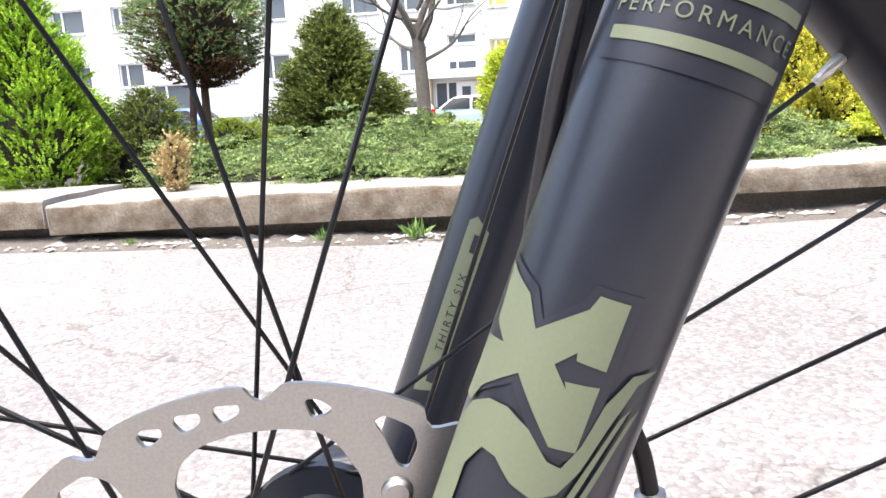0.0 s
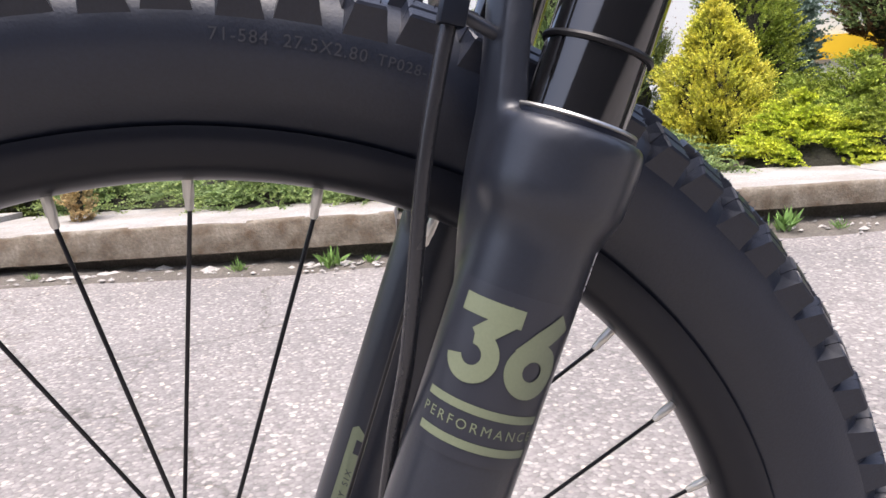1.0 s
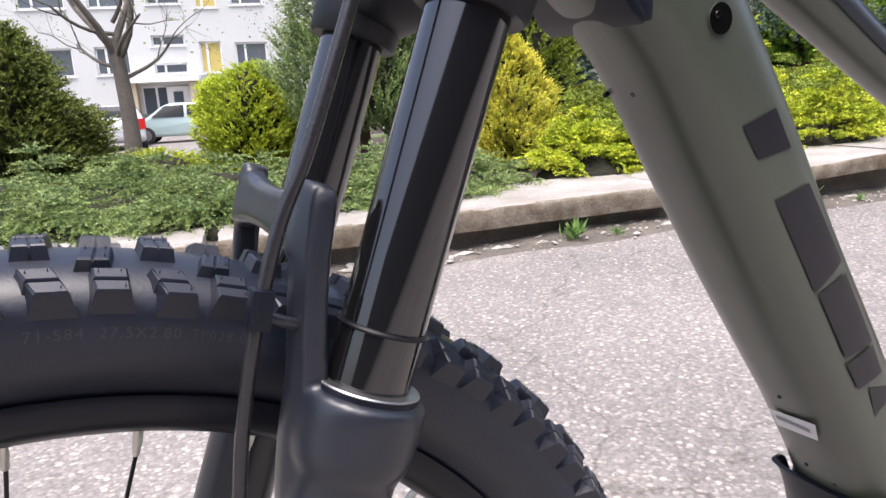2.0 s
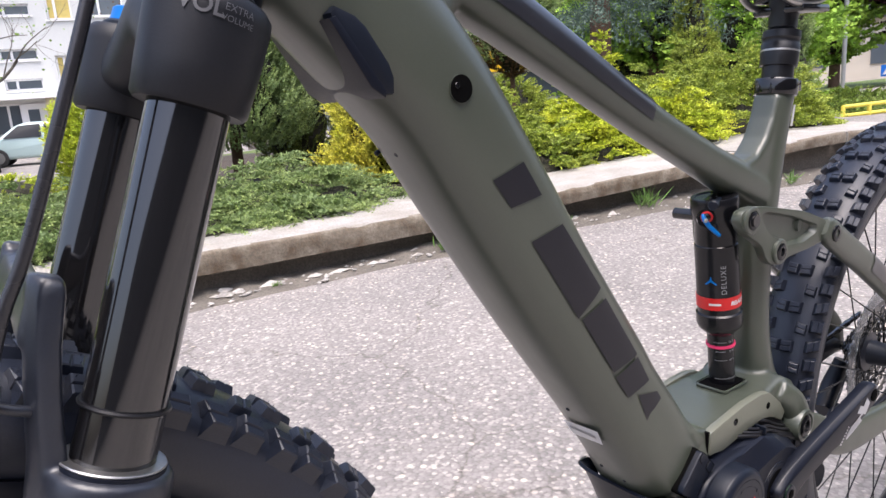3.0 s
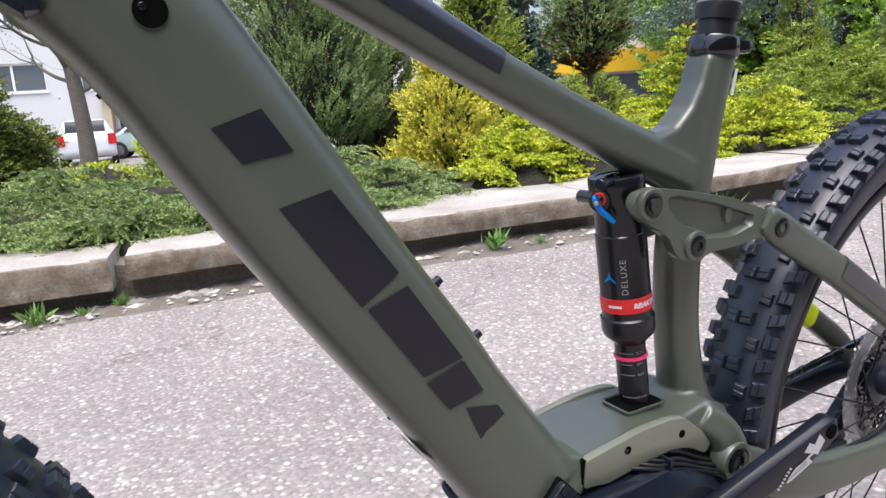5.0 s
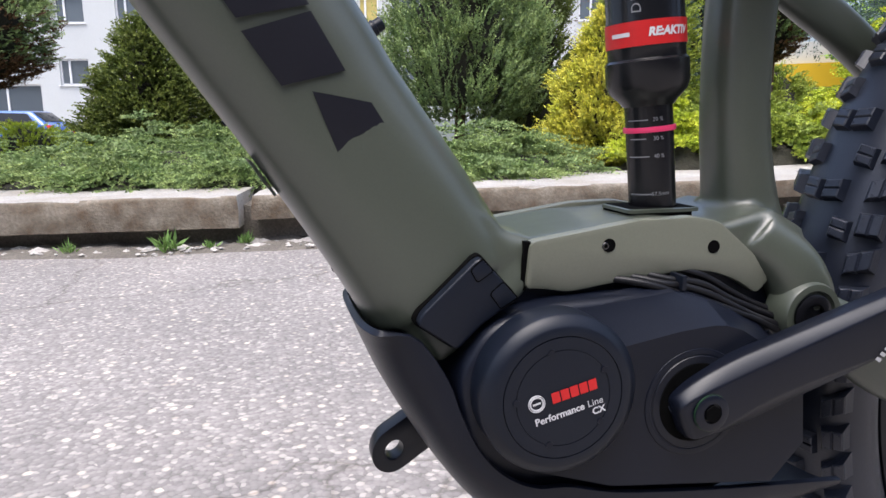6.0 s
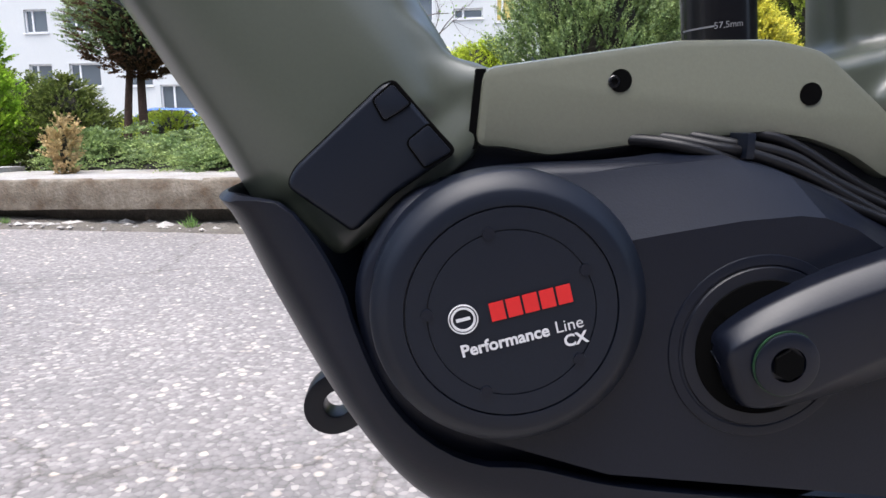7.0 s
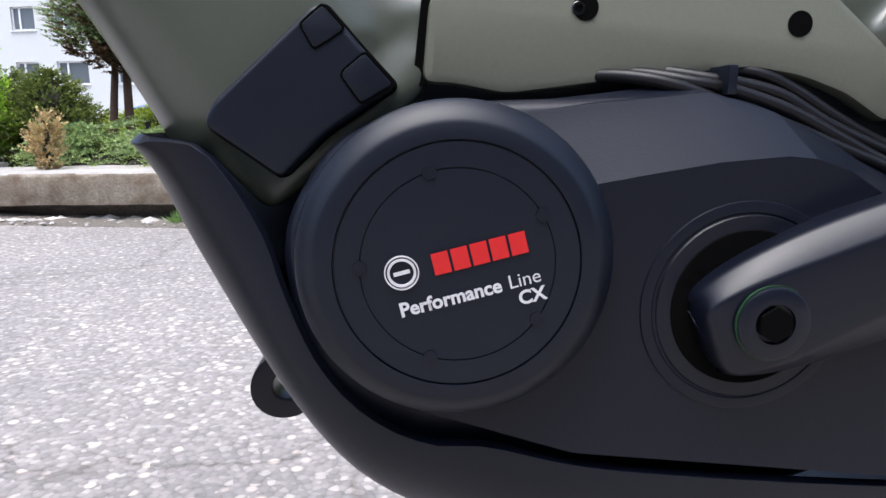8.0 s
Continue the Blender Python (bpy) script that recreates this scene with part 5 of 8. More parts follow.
FACETS = [(-0.0500, 0.0035, [(0.640, 0.4280), (0.6808, 0.4321), (0.7006, 0.4342), (0.7165, 0.4363), (0.7230, 0.4366), (0.7447, 0.4312), (0.7656, 0.4232), (0.7856, 0.4133)]),
          (-0.0595, 0.0020, [(0.640, 0.4255), (0.6806, 0.4295), (0.6981, 0.4314), (0.7165, 0.4330), (0.7281, 0.4341), (0.7467, 0.4287), (0.7637, 0.4203), (0.7815, 0.4095)]),
          (-0.0622, 0.0010, [(0.640, 0.4175), (0.6857, 0.4234), (0.7040, 0.4256), (0.7224, 0.4278), (0.7348, 0.4288), (0.7476, 0.4265), (0.7628, 0.4188), (0.7800, 0.4085)]),
          (-0.0697, -0.0030, [(0.640, 0.4020), (0.6924, 0.4105), (0.7085, 0.4132), (0.7277, 0.4162), (0.7457, 0.4176), (0.7534, 0.4168), (0.7630, 0.4134), (0.7740, 0.4065)])]
bm = bmesh.new()
rings = []
for y, grow, upper in FACETS:
    rings.append([bm.verts.new((x, y, z)) for x, z in upper + [(0.720 + (x - 0.720) * (1 + grow * 12), 0.37 + (z - 0.37) * (1 + grow * 12)) for x, z in BELOW]])
for a, b in zip(rings, rings[1:]):
    for k in range(len(a)):
        bm.faces.new((a[k], a[(k + 1) % len(a)], b[(k + 1) % len(a)], b[k]))
bm.faces.new(rings[0][::-1])
bm.faces.new(rings[-1])
edges = [ed for ed in bm.edges if len(ed.link_faces) == 2 and ed.calc_face_angle(0) > 0.25]
bmesh.ops.bevel(bm, geom=edges, offset=0.0009, segments=2, affect="EDGES", profile=0.5)
part("motor_side", bm, M_PLASTIC, motor, "faceted black motor side", 13)
DC = V(0.6585, -0.060, 0.3925)
disc = [(0, 0.0398), (0.0150, 0.0398), (0.0165, 0.0392), (0.0194, 0.0352), (0.0200, 0.0340), (0.0200, 0.03035), (0.0190, 0.0302), (0.0190, 0.0299), (0.0200, 0.02975), (0.0200, 0.0239), (0.0195, 0.0238), (0.0195, 0.0236), (0.0200, 0.0235)]
dcov = part("motor_disc", lathe(disc, DC, (0, -1, 0), 96), M_PLASTIC2, motor, "round black motor cap with fine grooves")
for a in (107, 31, 180, -35, -107):
    c = V(DC.x + 0.0237 * math.cos(radians(a)), -0.0802, DC.z + 0.0237 * math.sin(radians(a)))
    part("cap_dimple", lathe([(-0.0004, 0.0018), (0.0003, 0.0017), (0.0003, 0.0001)], c, (0, -1, 0), 16), M_PLASTIC, dcov)
TA = radians(13.5)


def on_cap(cx, cz, y=-0.0804):
    return lambda u, v: V(cx + u * math.cos(TA) - v * math.sin(TA), y, cz + u * math.sin(TA) + v * math.cos(TA))


for i in range(5):
    part("brand_block", lay(rect(0.0041, 0.0054), on_cap(0.6543 + 0.00478 * i * math.cos(TA), 0.3935 + 0.00478 * i * math.sin(TA), -0.0805)), M_RED, dcov, "plain red block of the maker's mark")
part("maker_emblem", lathe([(0, 0.0029), (0.0006, 0.0029), (0.0006, 0.0035), (0, 0.0035)], (0.6448, -0.0800, 0.3912), (0, -1, 0), 36, closed=True), M_WHITE, dcov, "white ring emblem")
part("maker_emblem", lathe([(0, 0.0039), (0.0006, 0.0039), (0.0006, 0.0042), (0, 0.0042)], (0.6448, -0.0800, 0.3912), (0, -1, 0), 36, closed=True), M_WHITE, dcov)
part("maker_emblem", lay(rect(0.0040, 0.0010), on_cap(0.6448, 0.3912)), M_WHITE, dcov)
part("cap_word", lay(flat_text("Performance", 0.0049, 0.00014), on_cap(0.6566, 0.3846)), M_WHITE, dcov, "white lettering")
part("cap_word", lay(flat_text("Line", 0.0049, 0.0), on_cap(0.6746, 0.3890)), M_WHITE, dcov)
part("cap_word", lay(flat_text("CX", 0.0048, 0.00014), on_cap(0.6766, 0.3848)), M_WHITE, dcov)
part("axle_recess", lathe([(0, 0.0288), (0.0005, 0.0286), (0.0006, 0.0282), (0.0006, 0.0258), (0.0002, 0.0254), (0.0002, 0.0)], (0.7365, -0.0697, 0.3775), (0, -1, 0), 56), M_PLASTIC, motor)
# two darker discs paint the shade in the recess behind the crank
part("axle_shade_disc", lathe([(0.0002, 0.0252), (0.0007, 0.0248), (0.0008, 0.0)], (0.7370, -0.0697, 0.3775), (0, -1, 0), 56), M_CRANK, motor)
part("axle_gap_shade", lathe([(0.0006, 0.0212), (0.0012, 0.0210), (0.0012, 0.0)], (0.7370, -0.0697, 0.3775), (0, -1, 0), 56), M_HOLE, motor)
part("bolt_head", lathe([(0, 0.0035), (0.004, 0.0035), (0.0045, 0.002), (0.003, 0.0015)], (0.6205, -0.050, 0.3985), (0, -1, 0), 14), M_PLASTIC2, motor)
# cables between the motor and cover
for y, pts in ((-0.0540, [(0.690, 0.4395), (0.706, 0.4390), (0.7193, 0.4364), (0.7373, 0.4303), (0.7540, 0.4249), (0.7712, 0.4181), (0.7833, 0.4133), (0.80, 0.405), (0.83, 0.392)]),
               (-0.0530, [(0.700, 0.4410), (0.714, 0.4395), (0.7256, 0.4370), (0.7369, 0.4349), (0.7535, 0.4295), (0.7709, 0.4209), (0.7831, 0.4149), (0.80, 0.408), (0.83, 0.396)]),
               (-0.0500, [(0.708, 0.4420), (0.720, 0.4405), (0.7320, 0.4380), (0.7400, 0.4370), (0.7532, 0.4335), (0.7672, 0.4258), (0.7826, 0.4190), (0.80, 0.412), (0.83, 0.40)]),
               (-0.0450, [(0.720, 0.4430), (0.735, 0.4420), (0.7480, 0.4400), (0.7600, 0.4350), (0.7720, 0.4280), (0.79, 0.419), (0.83, 0.404)])):
    part("motor_cable", tube([(x, y + (0.018 if k == 0 else 0.006 if k == 1 else 0), z) for k, (x, z) in enumerate(pts)], 0.0020, 10), M_HOSE, bike, "black cable over the motor")
part("cable_tie", box(0.7335, 0.7362, -0.0580, -0.0460, 0.4335, 0.4415, 0.0006), M_PLASTIC2, bike)
# added black blocks that close see-through gaps and stand for the shade there
part("gap_filler", box(0.622, 0.705, -0.041, 0.041, 0.420, 0.4535, 0.003), M_PLASTIC, bike, "added black filler closing the gap between the down tube and motor")
part("gap_filler", box(0.700, 0.806, -0.040, 0.040, 0.400, 0.4440, 0.003), M_PLASTIC, bike, "added black filler closing the gap at the back of the motor")
# skid plate: a curved tray
low = spline([(0.569, 0.423), (0.584, 0.388), (0.609, 0.345), (0.634, 0.314), (0.668, 0.296), (0.73, 0.289), (0.80, 0.291), (0.838, 0.306)], 6)
upp = spline([(0.5790, 0.4225), (0.5920, 0.4208), (0.6010, 0.4110), (0.6095, 0.3960), (0.6140, 0.3820), (0.6225, 0.3630), (0.6350, 0.3490), (0.6520, 0.3405), (0.6680, 0.3390), (0.7000, 0.3310), (0.765, 0.3235), (0.838, 0.318)], 6)


def evenly(line, n=52):
    """The same line in n equal steps."""
    d = np.r_[0, np.cumsum(np.linalg.norm(np.diff(line, axis=0), axis=1))]
    return np.stack([np.interp(np.linspace(0, d[-1], n), d, line[:, k]) for k in (0, 1)], 1)


low, upp = evenly(low), evenly(upp)
bm = bmesh.new()
rings = []
for i, (b, t) in enumerate(zip(low, upp)):
    ring = []
    wmax = 0.053 + 0.013 * min(i / 18, 1)
    for j in range(-10, 11):
        a = abs(j) / 10 * math.pi / 2
        y = math.copysign(wmax * math.sin(a) ** 0.8, j) if j else 0
        k = (1 - math.cos(a)) ** 1.1
        ring.append(bm.verts.new((b[0] + (t[0] - b[0]) * k, y, b[1] + (t[1] - b[1]) * k)))
    rings.append(ring)
for a, b in zip(rings, rings[1:]):
    for j in range(20):
        bm.faces.new((a[j], a[j + 1], b[j + 1], b[j]))
bmesh.ops.recalc_face_normals(bm, faces=bm.faces)
skid = part("skid_plate", bm, M_PLASTIC, bike, "black plastic skid plate wrapped under the motor")
md = skid.modifiers.new("thick", "SOLIDIFY")
md.thickness, md.offset = 0.0035, 0.0
bv = skid.modifiers.new("round", "BEVEL")
bv.width, bv.segments, bv.limit_method = 0.0012, 2, "ANGLE"


# ---- cranks ----
def crank(side, end, label):
    y = side * 0.0715
    B = V(BB[0], y, BB[1])
    E = V(end[0], side * 0.086, end[1])
    ux = (E - B).normalized()
    uz = Vector((-ux.z, 0, ux.x)) if ux.x > 0 else Vector((ux.z, 0, -ux.x))
    span = (E - B).length
    # place along the arm, ridge, low ridge, crest, foot, setback of the face, depth
    shape = [(-0.0155, 0.0020, -0.0030, 0.0050, -0.0050, 0.0060, 0.0085), (-0.0140, 0.0070, -0.0085, 0.0105, -0.0110, 0.0016, 0.0120), (-0.0105, 0.0095, -0.0110, 0.0130, -0.0140, 0.0002, 0.0140), (-0.0030, 0.0108, -0.0115, 0.0152, -0.0165, 0.0, 0.0160),
             (0.0080, 0.0112, -0.0110, 0.0168, -0.0180, 0.0, 0.0165), (0.0250, 0.0112, -0.0085, 0.0176, -0.0188, 0.0002, 0.0165), (0.0500, 0.0112, -0.0085, 0.0170, -0.0185, 0.0004, 0.0160), (0.100, 0.0112, -0.0125, 0.0155, -0.0180, 0.0004, 0.0155), (0.140, 0.0108, -0.0130, 0.0140, -0.0165, 0.0004, 0.0150),
             (span, 0.0105, -0.0110, 0.0130, -0.0140, 0.0004, 0.0150), (span + 0.0085, 0.0080, -0.0080, 0.0100, -0.0100, 0.0012, 0.0140), (span + 0.0115, 0.0030, -0.0030, 0.0040, -0.0040, 0.0050, 0.0100)]
    bm = bmesh.new()
    rings = []
    for s_, ridge, foot, crest, low, back, deep in spline(shape, 3):
        c = B + ux * s_ + Vector((0, side * 0.0112, 0))
        sec = [(low * 0.9, deep), (low, deep * 0.6), (low * 0.97, 0.0058 + back), (foot, back), ((foot + ridge) / 2, back), (ridge, back), ((ridge + crest) / 2, 0.0026 + back), (crest, 0.0056 + back), (crest * 0.96, deep)]
        rings.append([bm.verts.new(c + uz * n_ - Vector((0, side * d_, 0))) for n_, d_ in sec])
    for a, b in zip(rings, rings[1:]):
        for j in range(9):
            bm.faces.new((a[j], a[(j + 1) % 9], b[(j + 1) % 9], b[j]))
    bm.faces.new(rings[0][::-1])
    bm.faces.new(rings[-1])
    bmesh.ops.recalc_face_normals(bm, faces=bm.faces)
    bmesh.ops.bevel(bm, geom=[e for e in bm.edges if len(e.link_faces) == 2 and e.calc_face_angle(0) > 0.35], offset=0.0009, segments=2, affect="EDGES", profile=0.5)
    arm = part("crank_arm", bm, M_CRANK, bike, label, 24)
    part("crank_boss", lathe([(0, 0.0150), (0.016, 0.0150), (0.020, 0.0140)], (BB[0], side * 0.056, BB[1]), (0, side, 0), 32), M_PLASTIC2, arm)
    part("crank_ring", lathe([(0, 0.0094), (0.0012, 0.0094), (0.0016, 0.0088), (0.0016, 0.0052), (-0.004, 0.0046), (-0.004, 0)], (BB[0], y + side * 0.0112, BB[1]), (0, side, 0), 6 * 6), M_CRANK, arm, "crank bolt with hexagon socket")
    part("thread_lock", lathe([(0, 0.0094), (0.0007, 0.0094), (0.0007, 0.0098), (0, 0.0098)], (BB[0], y + side * 0.0112, BB[1]), (0, side, 0), 40, closed=True), M_LOCK, arm, "green thread lock round the bolt")
    hexs = bmesh.new()
    bmesh.ops.create_cone(hexs, cap_ends=True, segments=6, radius1=0.0046, radius2=0.0046, depth=0.001, matrix=Matrix.Translation((BB[0], y + side * 0.0130, BB[1])) @ Matrix.Rotation(radians(90), 4, "X"))
    part("hex_socket", hexs, M_HOLE, arm)
    part("pedal_hole", lathe([(-0.0175, 0.0070), (0.0006, 0.0070), (0.0010, 0.0062), (0.0010, 0.0001)], (E.x, E.y + side * 0.0107, E.z), (0, side, 0), 24), M_HOLE, arm)
    return arm, B, E


arm, B, E = crank(-1, (0.891, 0.437), "black crank arm with no pedal fitted")
d = (E - B)
ux = d.normalized()
uz = Vector((-ux.z, 0, ux.x))


def on_arm(s, n):
    p = B + d * s + uz * n
    return Vector((p.x, p.y - 0.0114, p.z))


for fig in ([(0.130, 0.0025), (0.138, 0.0088), (0.1434, 0.0020), (0.1515, 0.0098), (0.1556, -0.0030), (0.1440, -0.0130), (0.1400, -0.0080), (0.1290, -0.0095), (0.1300, -0.0140), (0.1260, -0.0155), (0.1240, -0.0070), (0.1370, -0.0050)],
            [(0.1030, -0.0155), (0.1045, -0.0178), (0.1120, -0.0180), (0.1365, -0.0165), (0.1330, -0.0070), (0.1168, -0.0070), (0.1080, -0.0110), (0.1120, -0.0120), (0.1220, -0.0095), (0.1270, -0.0135), (0.1150, -0.0155), (0.1075, -0.0138)]):
    part("crank_print", lay(polygon([(a / d.length, b * 0.82) for a, b in fig]), on_arm), M_PALE_PRINT, arm, "pale printed figure on the crank arm")
for k in range(7):
    a, b = 0.0915 + 0.0030 * k, -0.0120 + 0.0017 * k
    part("crank_print", lay(polygon([(a / d.length, b), ((a + 0.0017) / d.length, b + 0.0009), ((a + 0.0037) / d.length, b - 0.0018), ((a + 0.0020) / d.length, b - 0.0027)]), on_arm), M_PALE_PRINT, arm, "small pale printed bar")
# the far arm, whose eye shows open below the motor
FDIR = Vector((0.921, 0.390))
FN = Vector((-0.390, 0.921))
ring_out = [Vector((0.598, 0.318)) + FDIR * a + FN * b for a, b in [(0.052, -0.0150), (0.052, 0.0150)] + [(-0.0150 * math.sin(radians(t)), 0.0150 * math.cos(radians(t))) for t in range(0, 181, 12)]]
ring_in = [Vector((0.598, 0.318)) + Vector((math.cos(radians(t)), math.sin(radians(t)))) * 0.0062 for t in range(0, 360, 15)]
bm = bmesh.new()
edges = []
for lp in (ring_out, ring_in):
    vs = [bm.verts.new((p.x, 0.0350 + 0.35 * (p.x - 0.598), p.y)) for p in lp]
    edges += [bm.edges.new((a, b)) for a, b in zip(vs, vs[1:] + vs[:1])]
bmesh.ops.triangle_fill(bm, use_beauty=True, use_dissolve=False, edges=edges)
g = bmesh.ops.extrude_face_region(bm, geom=list(bm.faces))
bmesh.ops.translate(bm, verts=[v for v in g["geom"] if isinstance(v, bmesh.types.BMVert)], vec=(0, 0.0140, 0))
bmesh.ops.bevel(bm, geom=[e for e in bm.edges if len(e.link_faces) == 2 and e.calc_face_angle(0) > 1.0], offset=0.0012, segments=2, affect="EDGES", profile=0.6)
far_arm = part("crank_arm", bm, M_CRANK, bike, "far black crank arm with an open pedal eye")
part("arm_print", lay(rect(0.0090, 0.0016), lambda u, v: V(0.6165 + FDIR.x * u - FDIR.y * v, 0.0345 + 0.35 * 0.0185, 0.3275 + FDIR.y * u + FDIR.x * v)), M_DIM, far_arm)

# ---- shock ----
K0, K1 = V(0.7300, 0, 0.668), V(0.7515, 0, 0.452)
KA = (K1 - K0).normalized()
sh = [(-0.006, 0.012), (-0.004, 0.0190), (0.0, 0.0215), (0.014, 0.0215), (0.016, 0.0205), (0.040, 0.0205), (0.041, 0.0215), (0.093, 0.0215), (0.094, 0.0218), (0.108, 0.0218), (0.109, 0.0215), (0.114, 0.0215), (0.1155, 0.0232), (0.127, 0.0232), (0.132, 0.0215), (0.137, 0.0165), (0.140, 0.0142)]
shock = part("rear_shock", lathe(sh, K0, KA, 40), M_ANOD, bike, "glossy black rear shock absorber")
part("shock_shaft", lathe([(0.13, 0.0135), (0.222, 0.0135)], K0, KA, 36), M_ANOD, shock, "black shock shaft")
part("red_band", lathe([(0.0945, 0.0220), (0.0945, 0.0222), (0.1075, 0.0222), (0.1075, 0.0220)], K0, KA, 40), M_RED, shock, "red band round the shock")
part("travel_ring", lathe([(0.1515, 0.0136), (0.1515, 0.0147), (0.1530, 0.0150), (0.1545, 0.0147), (0.1545, 0.0136)], K0, KA, 36), M_PINK, shock, "pink rubber travel ring")
kv = Vector((0, -1, 0))
ku = kv.cross(KA).normalized()


def on_shock(s0, phi0, r):
    def place(u, v):
        a = phi0 + u / r
        return K0 + KA * (s0 - v) + ku * (r * math.sin(a)) + kv * (r * math.cos(a))
    return place


def shock_print(name, bm, mat, s0, phi, r, label=""):
    return part(name, lay(finer(bm, 0.003), on_shock(s0, phi, r)), mat, shock, label)


shock_print("shock_word", flat_text("RE:AKTIV", 0.0060, 0.0003, 0.2), M_WHITE, 0.101, radians(4), 0.0224, "white lettering on the red band")
shock_print("shock_bar", rect(0.012, 0.0022), M_WHITE, 0.101, radians(-68), 0.0224)
bm = flat_text("DELUXE", 0.0075, spacing=1.2)
for v in bm.verts:
    v.co = Vector((-v.co.y, v.co.x, 0))
shock_print("shock_word", bm, M_GREY_PRINT, 0.075, radians(-42), 0.0217, "dark grey upright lettering")
for sp_, le, wd in ((0.1475, "20 %", 0.013), (0.1580, "30 %", 0.010), (0.168, "40 %", 0.013), (0.1895, "57.5mm", 0.014)):
    shock_print("shaft_line", rect(wd, 0.0006), M_GREY_PRINT, sp_, radians(-60), 0.0137)
    shock_print("shaft_word", flat_text(le, 0.0032), M_GREY_PRINT, sp_, radians(-10), 0.0137)
tri = [(0, 0.006), (0.0012, 0.0015), (0.006, -0.003), (0.005, -0.004), (0, -0.0005), (-0.005, -0.004), (-0.006, -0.003), (-0.0012, 0.0015)]
shock_print("shock_emblem", polygon(tri), M_BLUE, 0.076, radians(-76), 0.0217, "small blue emblem")
lock = part("lockout_lever", sweep(bmesh.new(), [(0.7020, -0.0050, 0.6620, 0.0016, 0.0020), (0.7010, -0.0075, 0.6580, 0.0019, 0.0028), (0.7030, -0.0110, 0.6510, 0.0017, 0.0024), (0.7075, -0.0148, 0.6450, 0.0017, 0.0022), (0.7115, -0.0175, 0.6405, 0.0014, 0.0017)], 16, 3.0), M_BLUE, shock, "blue lockout lever")
part("lever_bolt", lathe([(0, 0.0020), (0.002, 0.0020), (0.0025, 0.0014)], (0.7010, -0.0090, 0.6565), (-0.85, -0.5, 0.1), 14), M_STEEL, lock)
part("rebound_dial", lathe([(0, 0.0056), (0.0012, 0.0058), (0.0020, 0.0052), (0.0022, 0.0036)], (0.7055, -0.0070, 0.6590), (-0.85, -0.5, 0.1), 22), M_RED, shock, "red rebound dial behind the lever")
part("lever_cap", lathe([(0.0022, 0.0040), (0.0036, 0.0038), (0.0040, 0.0028)], (0.7055, -0.0070, 0.6590), (-0.85, -0.5, 0.1), 20), M_GLOSS, shock)
part("lever_hub", lathe([(0, 0.0095), (0.006, 0.0085)], (0.7100, -0.0040, 0.6570), (-0.85, -0.5, 0.1), 22), M_GLOSS, shock)
part("air_valve", lathe([(0, 0.0028), (0.022, 0.0028), (0.0225, 0.0046), (0.031, 0.0048), (0.032, 0.004)], (0.722, -0.010, 0.6740), (-0.93, -0.36, -0.02), 16), M_PLASTIC2, shock, "black air valve cap")
part("shock_head", lathe([(-0.004, 0.0205), (0.004, 0.0232), (0.0165, 0.0232), (0.0185, 0.0222), (0.0187, 0.0180), (0.0178, 0.0172), (0.0178, 0.0)], K0 + KA * 0.010, -KA, 40), M_ANOD, shock, "glossy round shock head")
for dx in (-0.006, 0.004):
    part("head_rib", box(-0.0012, 0.0012, -0.013, 0.013, -0.0012, 0.0016, 0.0005, m=Matrix.Translation(V(0.7290 + dx, -0.001, 0.6763)) @ Matrix.Rotation(radians(-60), 4, "Z")), M_GLOSS, shock)

# ---- rocker link and stays ----
L1, L2 = (0.7300, 0.6545), (0.7745, 0.6158)
OUTLINE = [(0.7119, 0.656), (0.7156, 0.6644), (0.7272, 0.6681), (0.7544, 0.6648), (0.8123, 0.6519), (0.8511, 0.637), (0.8661, 0.619), (0.8446, 0.6142), (0.8199, 0.6101), (0.7898, 0.6079), (0.7782, 0.6038), (0.7638, 0.603), (0.7534, 0.6111), (0.7465, 0.6269), (0.7192, 0.644)]
POCKET = [(0.7451, 0.6581), (0.7545, 0.6599), (0.7946, 0.6491), (0.8362, 0.6339), (0.8346, 0.6263), (0.8134, 0.6192), (0.7848, 0.6201), (0.7806, 0.6263), (0.7633, 0.6332), (0.7536, 0.6408), (0.7468, 0.6507)]


def link_loop(bm, pts, depth, sg):
    return [bm.verts.new((x, sg * (depth + 0.125 * (x - 0.73)), z)) for x, z in pts]


